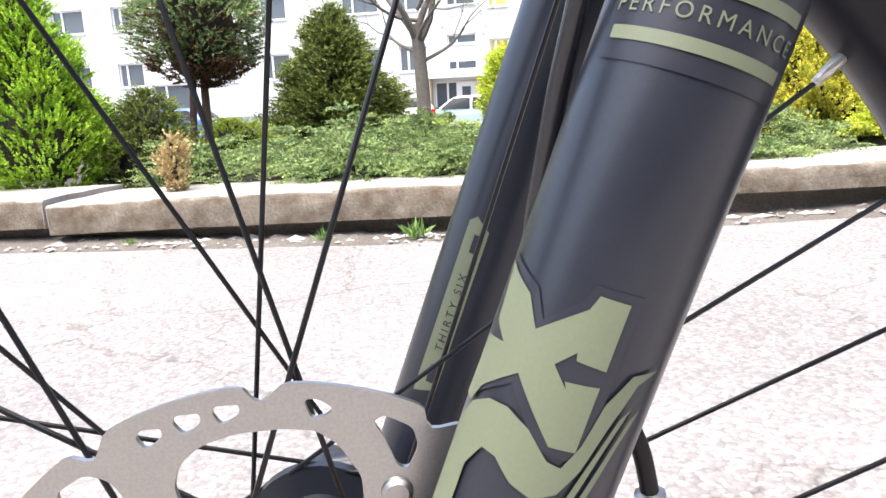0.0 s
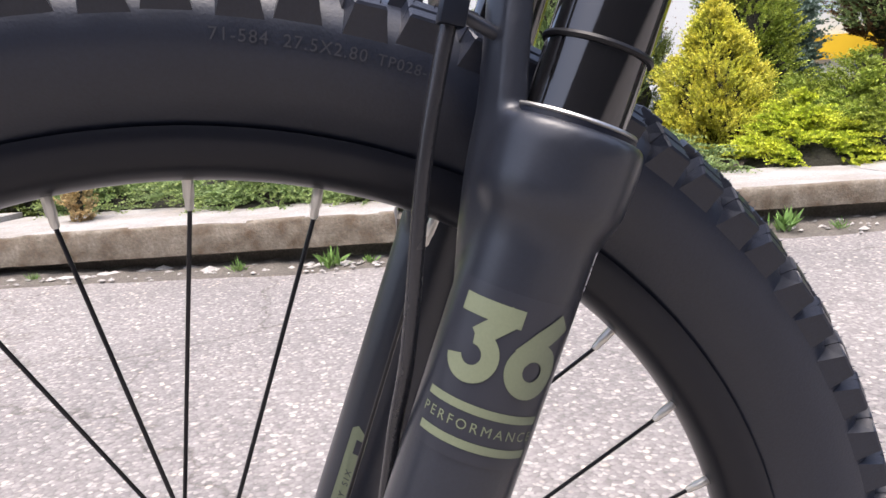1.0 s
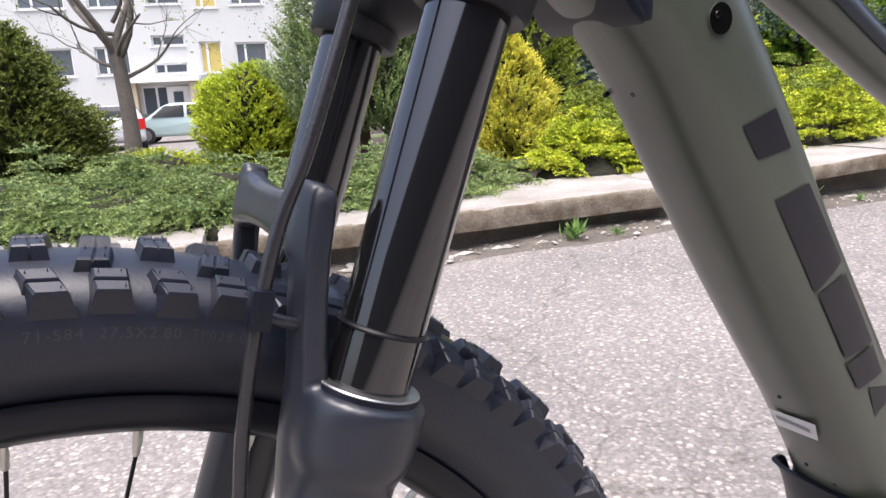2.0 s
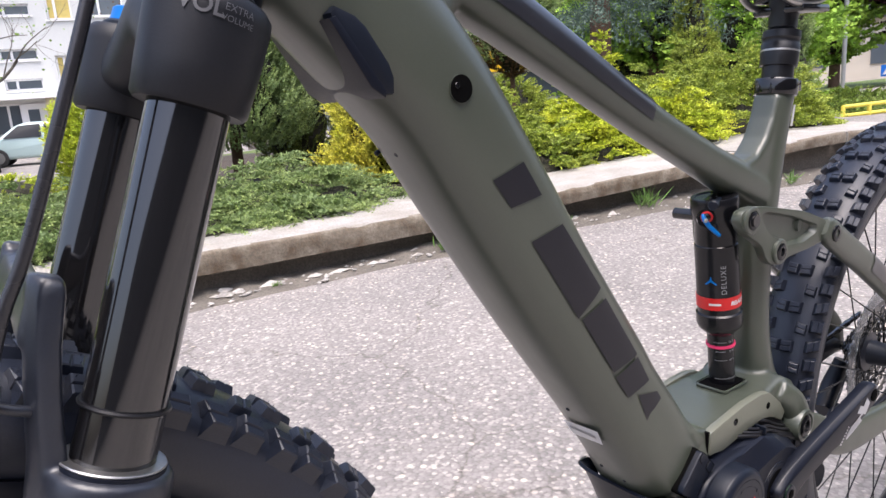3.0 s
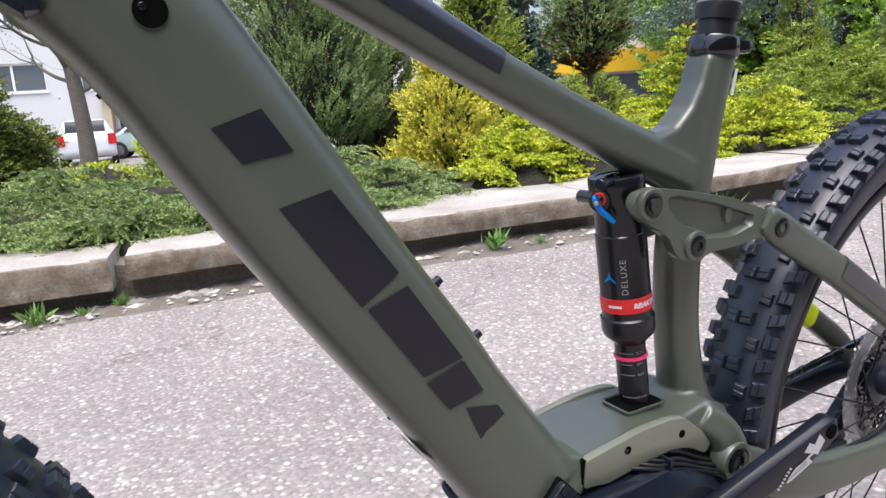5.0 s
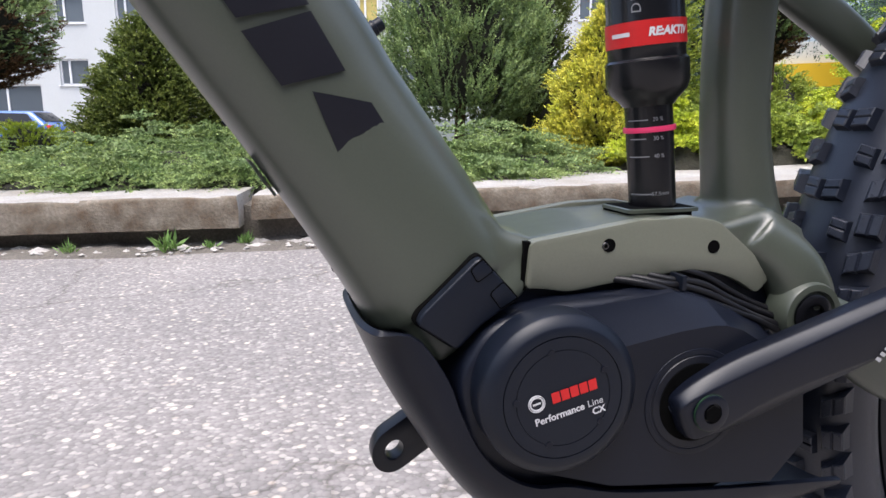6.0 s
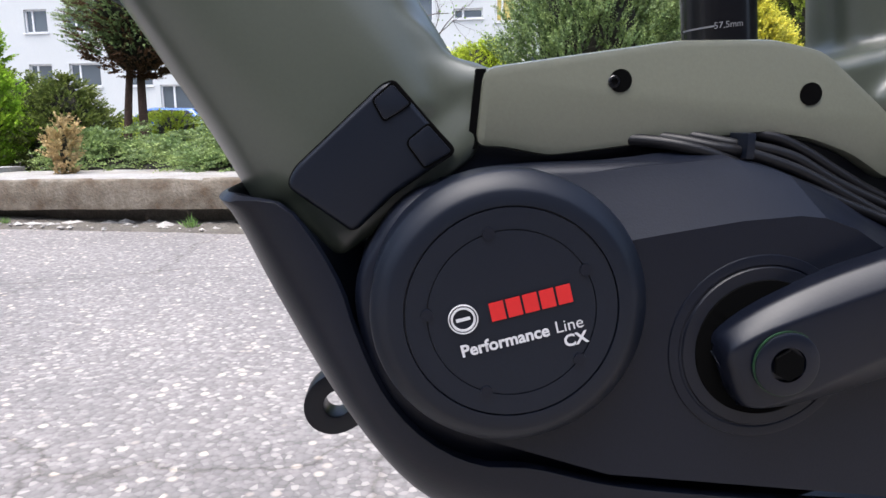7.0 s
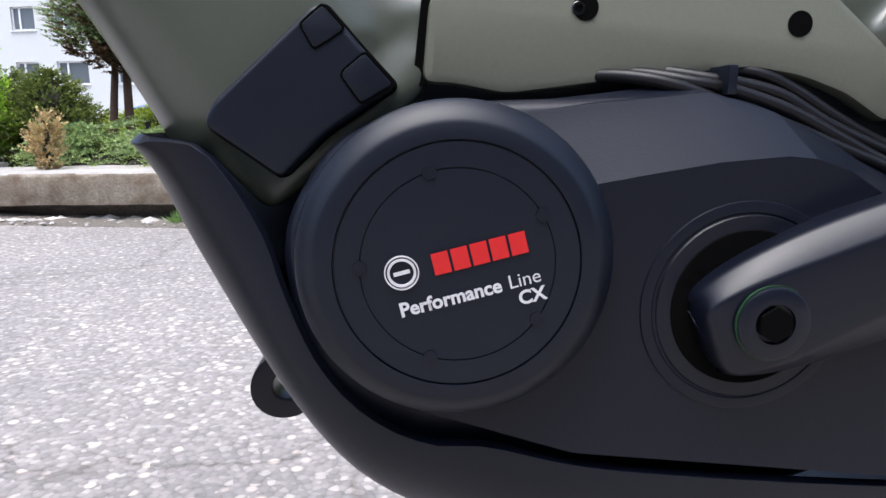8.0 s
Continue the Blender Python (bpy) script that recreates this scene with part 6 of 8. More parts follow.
def rocker(sg, deep):
    """A forged link: a rim and bars about a sunk web, flaring outwards to the rear."""
    bm = bmesh.new()
    outer, inner = round_pts(OUTLINE if sg < 0 else [(max(x, 0.742), z) for x, z in OUTLINE if x > 0.72], 0.008, 4), round_pts(POCKET if sg < 0 else [(0.790 + (x - 0.790) * 0.8, z) for x, z in POCKET], 0.006, 4)
    hi_o, hi_i = link_loop(bm, outer, deep, sg), link_loop(bm, inner, deep, sg)
    edges = [bm.edges.new((a, b)) for lp in (hi_o, hi_i) for a, b in zip(lp, lp[1:] + lp[:1])]
    bmesh.ops.triangle_fill(bm, use_beauty=True, use_dissolve=False, edges=edges)
    lo_o, lo_i = link_loop(bm, outer, deep - 0.0100, sg), link_loop(bm, [(0.790 + (x - 0.790) * 0.93, 0.638 + (z - 0.638) * 0.86) for x, z in inner], deep - 0.0068, sg)
    for a, b in ((hi_o, lo_o), (hi_i, lo_i)):
        for k in range(len(a)):
            bm.faces.new((a[k], a[(k + 1) % len(a)], b[(k + 1) % len(a)], b[k]))
    bm.faces.new(lo_i)
    bm.faces.new(lo_o)
    bmesh.ops.recalc_face_normals(bm, faces=bm.faces)
    rim_edges = [e for e in bm.edges if len(e.link_faces) == 2 and e.calc_face_angle(0) > 0.9]
    bmesh.ops.bevel(bm, geom=rim_edges, offset=0.0014, segments=2, affect="EDGES", profile=0.6)
    return bm


for sg, deep in ((-1, 0.0400), (1, 0.0330)):
    link = part("rocker_link", rocker(sg, deep), M_OLIVE, bike, "forged olive rocker link with a sunk web", 32)
    for (x, z), r in ((L1, 0.0140), (L2, 0.0132))[0 if sg < 0 else 1:]:
        y = sg * (deep + 0.125 * (x - 0.73))
        part("link_boss", lathe([(-0.006, r), (0.0008, r), (0.0018, r - 0.0012), (0.0018, r - 0.004), (0.0008, r - 0.0044), (0.0008, 0.002)], (x, y, z), (0, sg, 0), 32), M_OLIVE, link)
        bolt(V(x, y + sg * 0.0008, z), (0, sg, 0), 0.0088, link, M_ANOD, "link_bolt", 0.0020, 0.45)
part("link_bridge", sweep(bmesh.new(), [(0.812, -0.046, 0.637, 0.005, 0.007), (0.808, 0, 0.638, 0.005, 0.007), (0.812, 0.040, 0.637, 0.005, 0.007)], 14, side=(1, 0, 0)), M_OLIVE, bike)
part("shock_axle", lathe([(-0.045, 0.006), (0.045, 0.006)], (L1[0], 0, L1[1]), (0, 1, 0), 16), M_GLOSS, bike)
for y in (-1, 1):
    rows = [(0.8470, y * 0.0545, 0.6300, 0.0050, 0.0090), (0.8510, y * 0.0545, 0.6275, 0.0065, 0.0130), (0.8600, y * 0.0548, 0.6215, 0.0072, 0.0152), (0.8720, y * 0.0550, 0.6140, 0.0076, 0.0155), (0.895, y * 0.0552, 0.6000, 0.0082, 0.0152), (0.940, y * 0.0565, 0.5735, 0.0090, 0.0150), (1.04, y * 0.0645, 0.5050, 0.0090, 0.0145), (1.125, y * 0.0720, 0.4480, 0.0090, 0.0145), (1.170, y * 0.0755, 0.4175, 0.0090, 0.0150), (1.196, y * 0.0765, 0.392, 0.0085, 0.0165), (1.206, y * 0.0765, 0.365, 0.0080, 0.0150)]
    stay = part("seat_stay", sweep(bmesh.new(), rows, 24, 2.8), M_OLIVE, bike, "olive seat stay with yellow band")
    fine = spline(rows, 10)
    band("stay_yellow", [r for r in fine if 1.050 < r[0] < 1.115], None, M_YELLOW, "signal yellow band on the stay", 24, 0.0008, 2.8, stay)
    band("stay_black", [r for r in fine if 0.945 < r[0] < 1.050], (-20, 200), M_BAND, "charcoal band on the stay", 24, 0.0007, 2.8, stay)
    bolt(V(0.8600, y * 0.0612, 0.6212), (0, y, 0), 0.0088, stay, M_ANOD, "stay_bolt", 0.0022, 0.5)
    cs = [(0.816, y * 0.0505, 0.414, 0.0060, 0.0160), (0.845, y * 0.0540, 0.398, 0.0085, 0.0180), (0.875, y * 0.0590, 0.379, 0.0100, 0.0200), (0.92, y * 0.0620, 0.366, 0.0100, 0.0210), (1.00, y * 0.0670, 0.363, 0.0100, 0.0190), (1.10, y * 0.0735, 0.366, 0.0100, 0.0165), (1.17, y * 0.0765, 0.368, 0.0100, 0.0150), (1.212, y * 0.0770, 0.364, 0.0085, 0.0140)]
    part("chain_stay", sweep(bmesh.new(), cs, 24, 3.0), M_OLIVE if y < 0 else M_MATTE, bike, "olive chain stay" if y < 0 else "black guarded chain stay")
part("rear_axle", lathe([(-0.095, 0.006), (-0.090, 0.0105), (-0.078, 0.0105), (-0.077, 0.007), (0.085, 0.007)], (REAR_X, 0, AXLE_Z), (0, 1, 0), 20), M_GLOSS, bike, "black rear through axle")
part("axle_handle", sweep(bmesh.new(), [(REAR_X, -0.092, 0.363, 0.004, 0.007), (1.225, -0.094, 0.361, 0.004, 0.006), (1.252, -0.094, 0.355, 0.0035, 0.005)], 14, k=3), M_GLOSS, bike, "black quick axle lever")
# rear brake
cm = Matrix.Translation((1.205, -0.052, 0.468)) @ Matrix.Rotation(radians(24), 4, "Y")
shell = round_pts([(-0.034, -0.010), (-0.030, 0.010), (-0.014, 0.017), (0.014, 0.017), (0.030, 0.008), (0.034, -0.010), (0.022, -0.018), (-0.022, -0.018)], 0.007, 4)
bm = plate(shell, -0.018, 0.014, 0.004, 3)
bmesh.ops.transform(bm, matrix=cm, verts=bm.verts)
rc = part("rear_caliper", bm, M_ANOD, bike, "black finned rear brake caliper")
for i in range(9):
    part("cooling_fin", box(-0.0013, 0.0013, -0.013, 0.012, 0.006, 0.0275 - 0.0009 * abs(i - 4), 0.0005, m=cm @ Matrix.Translation((-0.020 + 0.0050 * i, 0, 0)) @ Matrix.Rotation(radians(-24 + 6 * i), 4, "Y")), M_CASS, rc, "grey edge of a cooling fin")
bm = plate(round_pts([(-0.014, -0.010), (0.016, -0.010), (0.016, 0.006), (-0.008, 0.008)], 0.004, 3), -0.0225, -0.016, 0.0015)
bmesh.ops.transform(bm, matrix=cm, verts=bm.verts)
part("caliper_bridge", bm, M_GLOSS, rc)
for x in (-0.026, 0.027):
    bolt(cm @ Vector((x, -0.0185, -0.008)), (0, -1, 0), 0.0042, rc, M_STEEL, "caliper_bolt", 0.004)
part("hose_fitting", lathe([(0, 0.0030), (0.016, 0.0030), (0.017, 0.0045), (0.026, 0.0045), (0.028, 0.0030)], (1.178, -0.064, 0.452), (-0.35, -0.1, 0.75), 12), M_STEEL, rc, "pale hose fitting")
part("brake_mount", sweep(bmesh.new(), [(1.185, -0.066, 0.455, 0.006, 0.012), (1.188, -0.069, 0.430, 0.006, 0.010), (1.192, -0.072, 0.405, 0.006, 0.012)], 14, 3.0), M_OLIVE, bike)
part("rear_hose", tube([(1.160, -0.064, 0.474), (1.142, -0.066, 0.462), (1.10, -0.068, 0.43), (1.06, -0.066, 0.405), (1.02, -0.066, 0.385), (0.97, -0.064, 0.38)], 0.0028), M_HOSE, bike)
part("disc_sticker", box(1.226, 1.240, -0.0545, -0.0535, 0.405, 0.416, 0.0), M_ORANGE, bike, "orange sticker beside the disc")
part("disc_sticker", box(-0.0085, 0.0085, -0.0003, 0.0003, -0.016, 0.010, 0.0, m=Matrix.Translation((0.0330, -0.0460, 0.4190)) @ Matrix.Rotation(radians(12), 4, "Y")), M_ORANGE, bike, "orange warning tag inside the front disc")
# drivetrain on the far side
for i, r in enumerate((0.097, 0.084, 0.073, 0.064, 0.056, 0.049, 0.043, 0.037, 0.032, 0.027, 0.023)):
    y = 0.018 + 0.0036 * i
    bm = bmesh.new()
    n = max(int(r * 2 * math.pi / 0.0127), 10)
    m = n * 4
    loops = []
    for yy in (y, y + 0.0016):
        for rim_r in (None, r - 0.010):
            loops.append([bm.verts.new(wheel_point(REAR_X, rim_r or (r + (0.0025 if k % 4 in (0, 1) else -0.0025)), 2 * math.pi * k / m, yy)) for k in range(m)])
    for p, q in ((0, 1), (1, 3), (3, 2), (2, 0)):
        for k in range(m):
            bm.faces.new((loops[p][k], loops[p][(k + 1) % m], loops[q][(k + 1) % m], loops[q][k]))
    part("sprocket", bm, M_CASS if i < 2 else M_GLOSS, rear, "toothed cassette sprocket")
part("spoke_guard", lathe([(0, 0.108), (0.0008, 0.108), (0.0008, 0.085), (0, 0.085)], (REAR_X, 0.0135, AXLE_Z), (0, 1, 0), 64, closed=True), M_CLEAR, rear, "milky plastic spoke protector ring")
ring = lathe([(0, 0.062), (0.003, 0.066), (0.005, 0.062), (0.005, 0.04), (0, 0.04)], (BB[0], 0.052, BB[1]), (0, 1, 0), 48, closed=True)
part("chainring", ring, M_GLOSS, bike, "black chainring")
for a, b in (((0.745, 0.0530, 0.372), (1.215, 0.0480, 0.4175)), ((0.745, 0.0555, 0.313), (1.10, 0.055, 0.225))):
    a, b = Vector(a), Vector(b)
    n = int((b - a).length / 0.0127)
    bm = bmesh.new()
    ang = -math.atan2(b.z - a.z, b.x - a.x)
    for i in range(n):
        c = a + (b - a) * ((i + 0.5) / n)
        w = 0.0032 if i % 2 else 0.0022
        box(-0.0070, 0.0070, -w, w, -0.0038, 0.0038, 0.0012, bm, Matrix.Translation(c) @ Matrix.Rotation(ang, 4, "Y"))
    part("chain", bm, M_GLOSS, bike, "black bicycle chain")
mech = part("derailleur", sweep(bmesh.new(), [(1.215, 0.070, 0.335, 0.010, 0.014), (1.20, 0.078, 0.29, 0.014, 0.018), (1.165, 0.074, 0.262, 0.012, 0.016)], 16, 3.0), M_PLASTIC2, bike, "black rear derailleur")
part("mech_cage", plate(round_pts([(1.155, 0.275), (1.185, 0.27), (1.125, 0.165), (1.095, 0.175)], 0.01), 0.058, 0.061, 0.0), M_PLASTIC2, mech)
for c in ((1.165, 0.262), (1.112, 0.180)):
    part("jockey_wheel", lathe([(0, 0.019), (0.004, 0.019)], (c[0], 0.052, c[1]), (0, 1, 0), 22), M_PLASTIC2, mech)


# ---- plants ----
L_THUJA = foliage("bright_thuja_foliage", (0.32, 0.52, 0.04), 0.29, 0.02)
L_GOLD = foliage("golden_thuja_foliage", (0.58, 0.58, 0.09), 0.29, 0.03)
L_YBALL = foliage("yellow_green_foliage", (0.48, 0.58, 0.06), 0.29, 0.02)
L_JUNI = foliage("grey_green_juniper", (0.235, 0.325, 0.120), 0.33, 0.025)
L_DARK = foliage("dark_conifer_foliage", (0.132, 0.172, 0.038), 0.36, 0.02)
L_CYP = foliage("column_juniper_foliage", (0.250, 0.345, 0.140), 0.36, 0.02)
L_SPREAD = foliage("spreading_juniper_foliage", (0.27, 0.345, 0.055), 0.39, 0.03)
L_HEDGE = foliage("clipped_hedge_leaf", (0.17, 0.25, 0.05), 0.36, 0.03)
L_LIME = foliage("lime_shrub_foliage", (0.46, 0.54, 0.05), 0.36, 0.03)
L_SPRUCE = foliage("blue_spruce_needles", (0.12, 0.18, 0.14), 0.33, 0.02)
L_BROWN = leaf_material("dry_brown_twigs", (0.130, 0.070, 0.035), 0.5, 0.02)
L_STRAW = leaf_material("straw_dead_plant", (0.450, 0.340, 0.160), 0.4, 0.02)
L_WEED = leaf_material("weed_leaf", (0.170, 0.290, 0.078), 0.35, 0.02)
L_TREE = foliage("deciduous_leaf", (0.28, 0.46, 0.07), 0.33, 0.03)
L_PURPLE = leaf_material("purple_leaf", (0.055, 0.022, 0.028), 0.5, 0.02)
# near-black wood tone that puts the shade inside a plant into its colour
M_SHADE_TWIG = material("twig_shade_core", (0.030, 0.028, 0.016), 0.95, grain=0.5, grain_size=0.02, blotch=0.4, blotch_size=0.06, bump=0.8, bump_size=0.02)
M_BARK = material("reddish_bark", (0.16, 0.095, 0.065), 0.9, grain=0.6, grain_size=0.01, blotch=0.4, blotch_size=0.08, bump=0.8, bump_size=0.01)
M_BARK2 = material("grey_bark", (0.20, 0.175, 0.145), 0.9, grain=0.6, grain_size=0.015, blotch=0.4, blotch_size=0.1, bump=0.8, bump_size=0.01)


def unit(a):
    return a / np.maximum(np.linalg.norm(a, axis=-1, keepdims=True), 1e-9)


def leaf_mesh(name, P, D, L, W, mat, parent, label="", rng=None, per=0):
    """Many small folded leaflets: base P, direction D, length L, half width W."""
    n = len(P)
    rng = rng or np.random.default_rng(1)
    S_ = unit(np.cross(D, rng.normal(size=(n, 3))))
    N_ = np.cross(D, S_)
    mid = P + D * (L * 0.45)[:, None]
    v = np.empty((n, 4, 3))
    v[:, 0] = P
    v[:, 1] = mid + S_ * W[:, None] + N_ * (W * 0.35)[:, None]
    v[:, 2] = P + D * L[:, None]
    v[:, 3] = mid - S_ * W[:, None] + N_ * (W * 0.35)[:, None]
    me = bpy.data.meshes.new(name)
    me.vertices.add(4 * n)
    me.vertices.foreach_set("co", v.reshape(-1))
    me.loops.add(6 * n)
    idx = (np.arange(n)[:, None] * 4 + np.array([0, 1, 2, 0, 2, 3])[None]).reshape(-1)
    me.loops.foreach_set("vertex_index", idx.astype(np.int32))
    me.polygons.add(2 * n)
    me.polygons.foreach_set("loop_start", np.arange(0, 6 * n, 3, dtype=np.int32))
    me.polygons.foreach_set("loop_total", np.full(2 * n, 3, dtype=np.int32))
    me.materials.append(mat)
    # outer leaflets take the lightened copy, which adds painted depth to each spray
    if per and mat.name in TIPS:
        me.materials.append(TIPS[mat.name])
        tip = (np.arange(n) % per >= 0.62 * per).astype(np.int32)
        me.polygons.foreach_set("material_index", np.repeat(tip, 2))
    me.update(calc_edges=True)
    ob = new(name, me)
    adopt(ob, parent)
    if label:
        tagged(ob, label=label)
    return ob


def sprays(centres, axes, length, per, leaf, rng, spread=0.6, wide=0.28, droop=0.0):
    """Fern-like twigs: leaflets to both sides of each axis."""
    n = len(centres)
    side = unit(np.cross(axes, rng.normal(size=(n, 3))))
    t = np.linspace(0.05, 1.0, per)
    sg = np.where(np.arange(per) % 2 == 0, 1.0, -1.0)
    P = centres[:, None] + axes[:, None] * (t[None, :, None] * length[:, None, None])
    P[..., 2] -= droop * (t ** 2)[None] * length[:, None]
    D = axes[:, None] * (1 - 0.25 * spread) + side[:, None] * (sg * spread)[None, :, None] + rng.normal(scale=0.22, size=(n, per, 3))
    D = unit(D).reshape(-1, 3)
    L = (leaf * (1.15 - 0.55 * t)[None] * rng.uniform(0.7, 1.3, (n, per))).reshape(-1)
    return P.reshape(-1, 3), D, L, L * wide


def lumps(p, k, seed):
    return np.array([noise.noise(Vector((q[0] * k + seed, q[1] * k, q[2] * k))) for q in p])


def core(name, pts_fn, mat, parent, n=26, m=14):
    """The dense inner mass behind the outer leaves, coloured dark as the shade between them."""
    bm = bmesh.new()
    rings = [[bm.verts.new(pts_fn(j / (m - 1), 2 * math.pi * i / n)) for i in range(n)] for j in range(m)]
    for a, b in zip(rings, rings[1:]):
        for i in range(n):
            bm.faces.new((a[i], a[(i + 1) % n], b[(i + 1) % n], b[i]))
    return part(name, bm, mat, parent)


def bush(name, at, radius, z0, z1, profile, mat, label, category="shrub", count=1600, spray=0.10, leaf=0.022, per=14, up=0.7, lump=0.22, lumpk=5.0, seed=1,
         trunk=None, trunk_r=0.035, under=None, squash=1.0, wide=0.40, droop=0.0, core_k=0.52, tuft=0.9):
    """An upright conifer or rounded shrub: twigs on a lumpy body of revolution, profile(h) giving the relative radius."""
    rng = np.random.default_rng(seed)
    x, y = at
    g = trunk if trunk is not None else z0
    th = thing(name, (x, y, g), label, category)
    # tufts: each gathers a handful of twigs, full at its middle and falling back at its rim
    kn = max(count // 13, 10)
    hc = rng.uniform(0, 1, kn * 6)
    pc = np.array([profile(v) for v in hc])
    keep = rng.uniform(0, 1, len(hc)) < pc / pc.max()
    hc, pc = hc[keep][:kn], pc[keep][:kn]
    ac = rng.uniform(0, 2 * np.pi, len(hc))
    off = rng.uniform(-0.16, 0.07, len(hc))
    own = rng.integers(0, len(hc), count)
    size = spray * tuft
    g1, g2 = rng.normal(size=count), rng.normal(size=count)
    h = np.clip(hc[own] + g1 * size * 0.75 / (z1 - z0), 0.005, 0.99)
    pr = np.array([profile(v) for v in h])
    a = ac[own] + g2 * size * 0.75 / (radius * np.maximum(pc[own], 0.15))
    out = np.stack([np.cos(a), np.sin(a) * squash, np.zeros_like(a)], 1)
    base = np.stack([x + np.cos(a) * radius * pr, y + np.sin(a) * radius * pr * squash, z0 + (z1 - z0) * h], 1)
    lm = 1 + lump * lumps(base, lumpk, seed) * 1.6
    far = np.minimum((g1 ** 2 + g2 ** 2) * 0.5, 1.6)
    k = (lm * (1.0 + off[own] - far * min(size * 0.75 / radius, 0.22) - 0.05 * rng.uniform(size=count)))[:, None]
    P = np.stack([x + (base[:, 0] - x) * k[:, 0], y + (base[:, 1] - y) * k[:, 0], base[:, 2] + size * 0.25 * (1 - far)], 1)
    dirs = unit(out * (1 - 0.55 * up) + np.array([0, 0, up])[None] + 0.35 * (np.cos(ac[own])[:, None] * np.array([1, 0, 0]) + np.sin(ac[own])[:, None] * np.array([0, 1, 0])) + np.stack([-np.sin(a) * g2 * 0.25, np.cos(a) * g2 * 0.25, g1 * 0.2], 1) + rng.normal(scale=0.18, size=(count, 3)))
    if under:
        low = (h < 0.13) | ((h < 0.42) & (rng.uniform(size=len(h)) < 0.30))
    ln = spray * rng.uniform(0.6, 1.25, len(h))
    P = P - dirs * (ln * 0.55)[:, None]
    sets = [(~low, mat, "crown"), (low, under, "dry_underside")] if under else [(np.ones(len(h), bool), mat, "crown")]
    for msk, mt, nm in sets:
        p, d, l, w = sprays(P[msk], dirs[msk], ln[msk], per, leaf, rng, wide=wide, droop=droop)
        leaf_mesh(nm, p, d, l, w, mt, th, "", rng, per)

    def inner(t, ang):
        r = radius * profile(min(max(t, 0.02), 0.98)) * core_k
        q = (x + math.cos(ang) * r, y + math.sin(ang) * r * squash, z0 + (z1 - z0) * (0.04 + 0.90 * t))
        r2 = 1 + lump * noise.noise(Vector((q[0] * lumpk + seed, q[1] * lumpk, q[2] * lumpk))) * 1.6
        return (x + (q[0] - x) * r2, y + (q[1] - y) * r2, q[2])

    core("dark_twig_core", inner, M_SHADE_TWIG, th)
    if trunk is not None:
        part("trunk", sweep(bmesh.new(), [(x + 0.01, y, trunk - 0.05, trunk_r * 1.25, trunk_r * 1.25), (x, y, (trunk + z0) / 2, trunk_r, trunk_r), (x + 0.012, y, z0 + 0.25 * (z1 - z0), trunk_r * 0.8, trunk_r * 0.8)], 12), M_BARK, th, "bare reddish trunk")
    return th


cone = lambda h: max(1 - h, 0.0) ** 0.75 * min(1, 0.55 + 3 * h)
ball = lambda h: max(1 - (2 * h - 1) ** 2, 0.0) ** 0.5
egg = lambda h: max(1 - (2 * h ** 0.85 - 1) ** 2, 0.0) ** 0.45
dome = lambda h: max(1 - h * h, 0.0) ** 0.6
column = lambda h: min(1.0, 0.75 + 2 * h) * max(1 - h, 0) ** 0.35

bush("thuja", (-1.95, 3.92), 0.46, 0.18, 1.62, cone, L_THUJA, "bright green conical thuja behind the ledge", "conifer", 3600, 0.085, 0.017, 16, 0.75, 0.22, 7, 3)
bush("thuja", (-2.75, 3.95), 0.42, 0.18, 1.2, cone, L_THUJA, "bright green conical thuja beside another", "conifer", 1500, 0.085, 0.017, 16, 0.75, 0.22, 7, 4)
bush("dark_shrub", (-1.42, 4.15), 0.34, 0.16, 0.72, dome, L_DARK, "low dark green conifer shrub", "shrub", 1300, 0.10, 0.018, 14, 0.5, 0.25, 6, 5)
bush("dead_plant", (-0.99, 3.16), 0.085, 0.19, 0.46, egg, L_STRAW, "withered straw-coloured plant on the bed edge", "dead plant", 160, 0.07, 0.022, 8, 0.8, 0.4, 12, 6, core_k=0.2)
bush("clipped_juniper", (-1.27, 5.02), 0.50, 0.78, 1.95, egg, L_CYP, "clipped juniper crown on two bare trunks", "tree", 3600, 0.10, 0.018, 14, 0.25, 0.2, 6, 7, trunk=0.17, trunk_r=0.032, under=L_BROWN)
th2 = bpy.data.objects["clipped_juniper"]
part("trunk", sweep(bmesh.new(), [(-1.40, 5.0, 0.12, 0.034, 0.034), (-1.37, 5.0, 0.5, 0.028, 0.028), (-1.32, 5.02, 1.0, 0.022, 0.022)], 12), M_BARK, th2, "second bare trunk")
bush("yew", (-0.40, 6.25), 0.80, 0.14, 1.5, cone, L_DARK, "dark green conical yew with lighter tips", "conifer", 3600, 0.16, 0.030, 14, 0.35, 0.3, 4, 8)
bush("yellow_shrub", (-1.25, 5.6), 0.55, 0.16, 0.52, dome, L_YBALL, "low yellow-green shrub under the clipped juniper", "shrub", 900, 0.09, 0.02, 12, 0.6, 0.2, 6, 9)
bush("round_thuja", (1.31, 5.6), 0.46, 0.10, 1.09, ball, L_YBALL, "round yellow-green thuja ball", "shrub", 4200, 0.11, 0.023, 12, 0.55, 0.18, 5, 10, tuft=0.8)
bush("yellow_shrub", (0.55, 6.0), 0.6, 0.15, 0.42, dome, L_YBALL, "low golden shrub behind the junipers", "shrub", 900, 0.09, 0.02, 12, 0.6, 0.2, 6, 11)
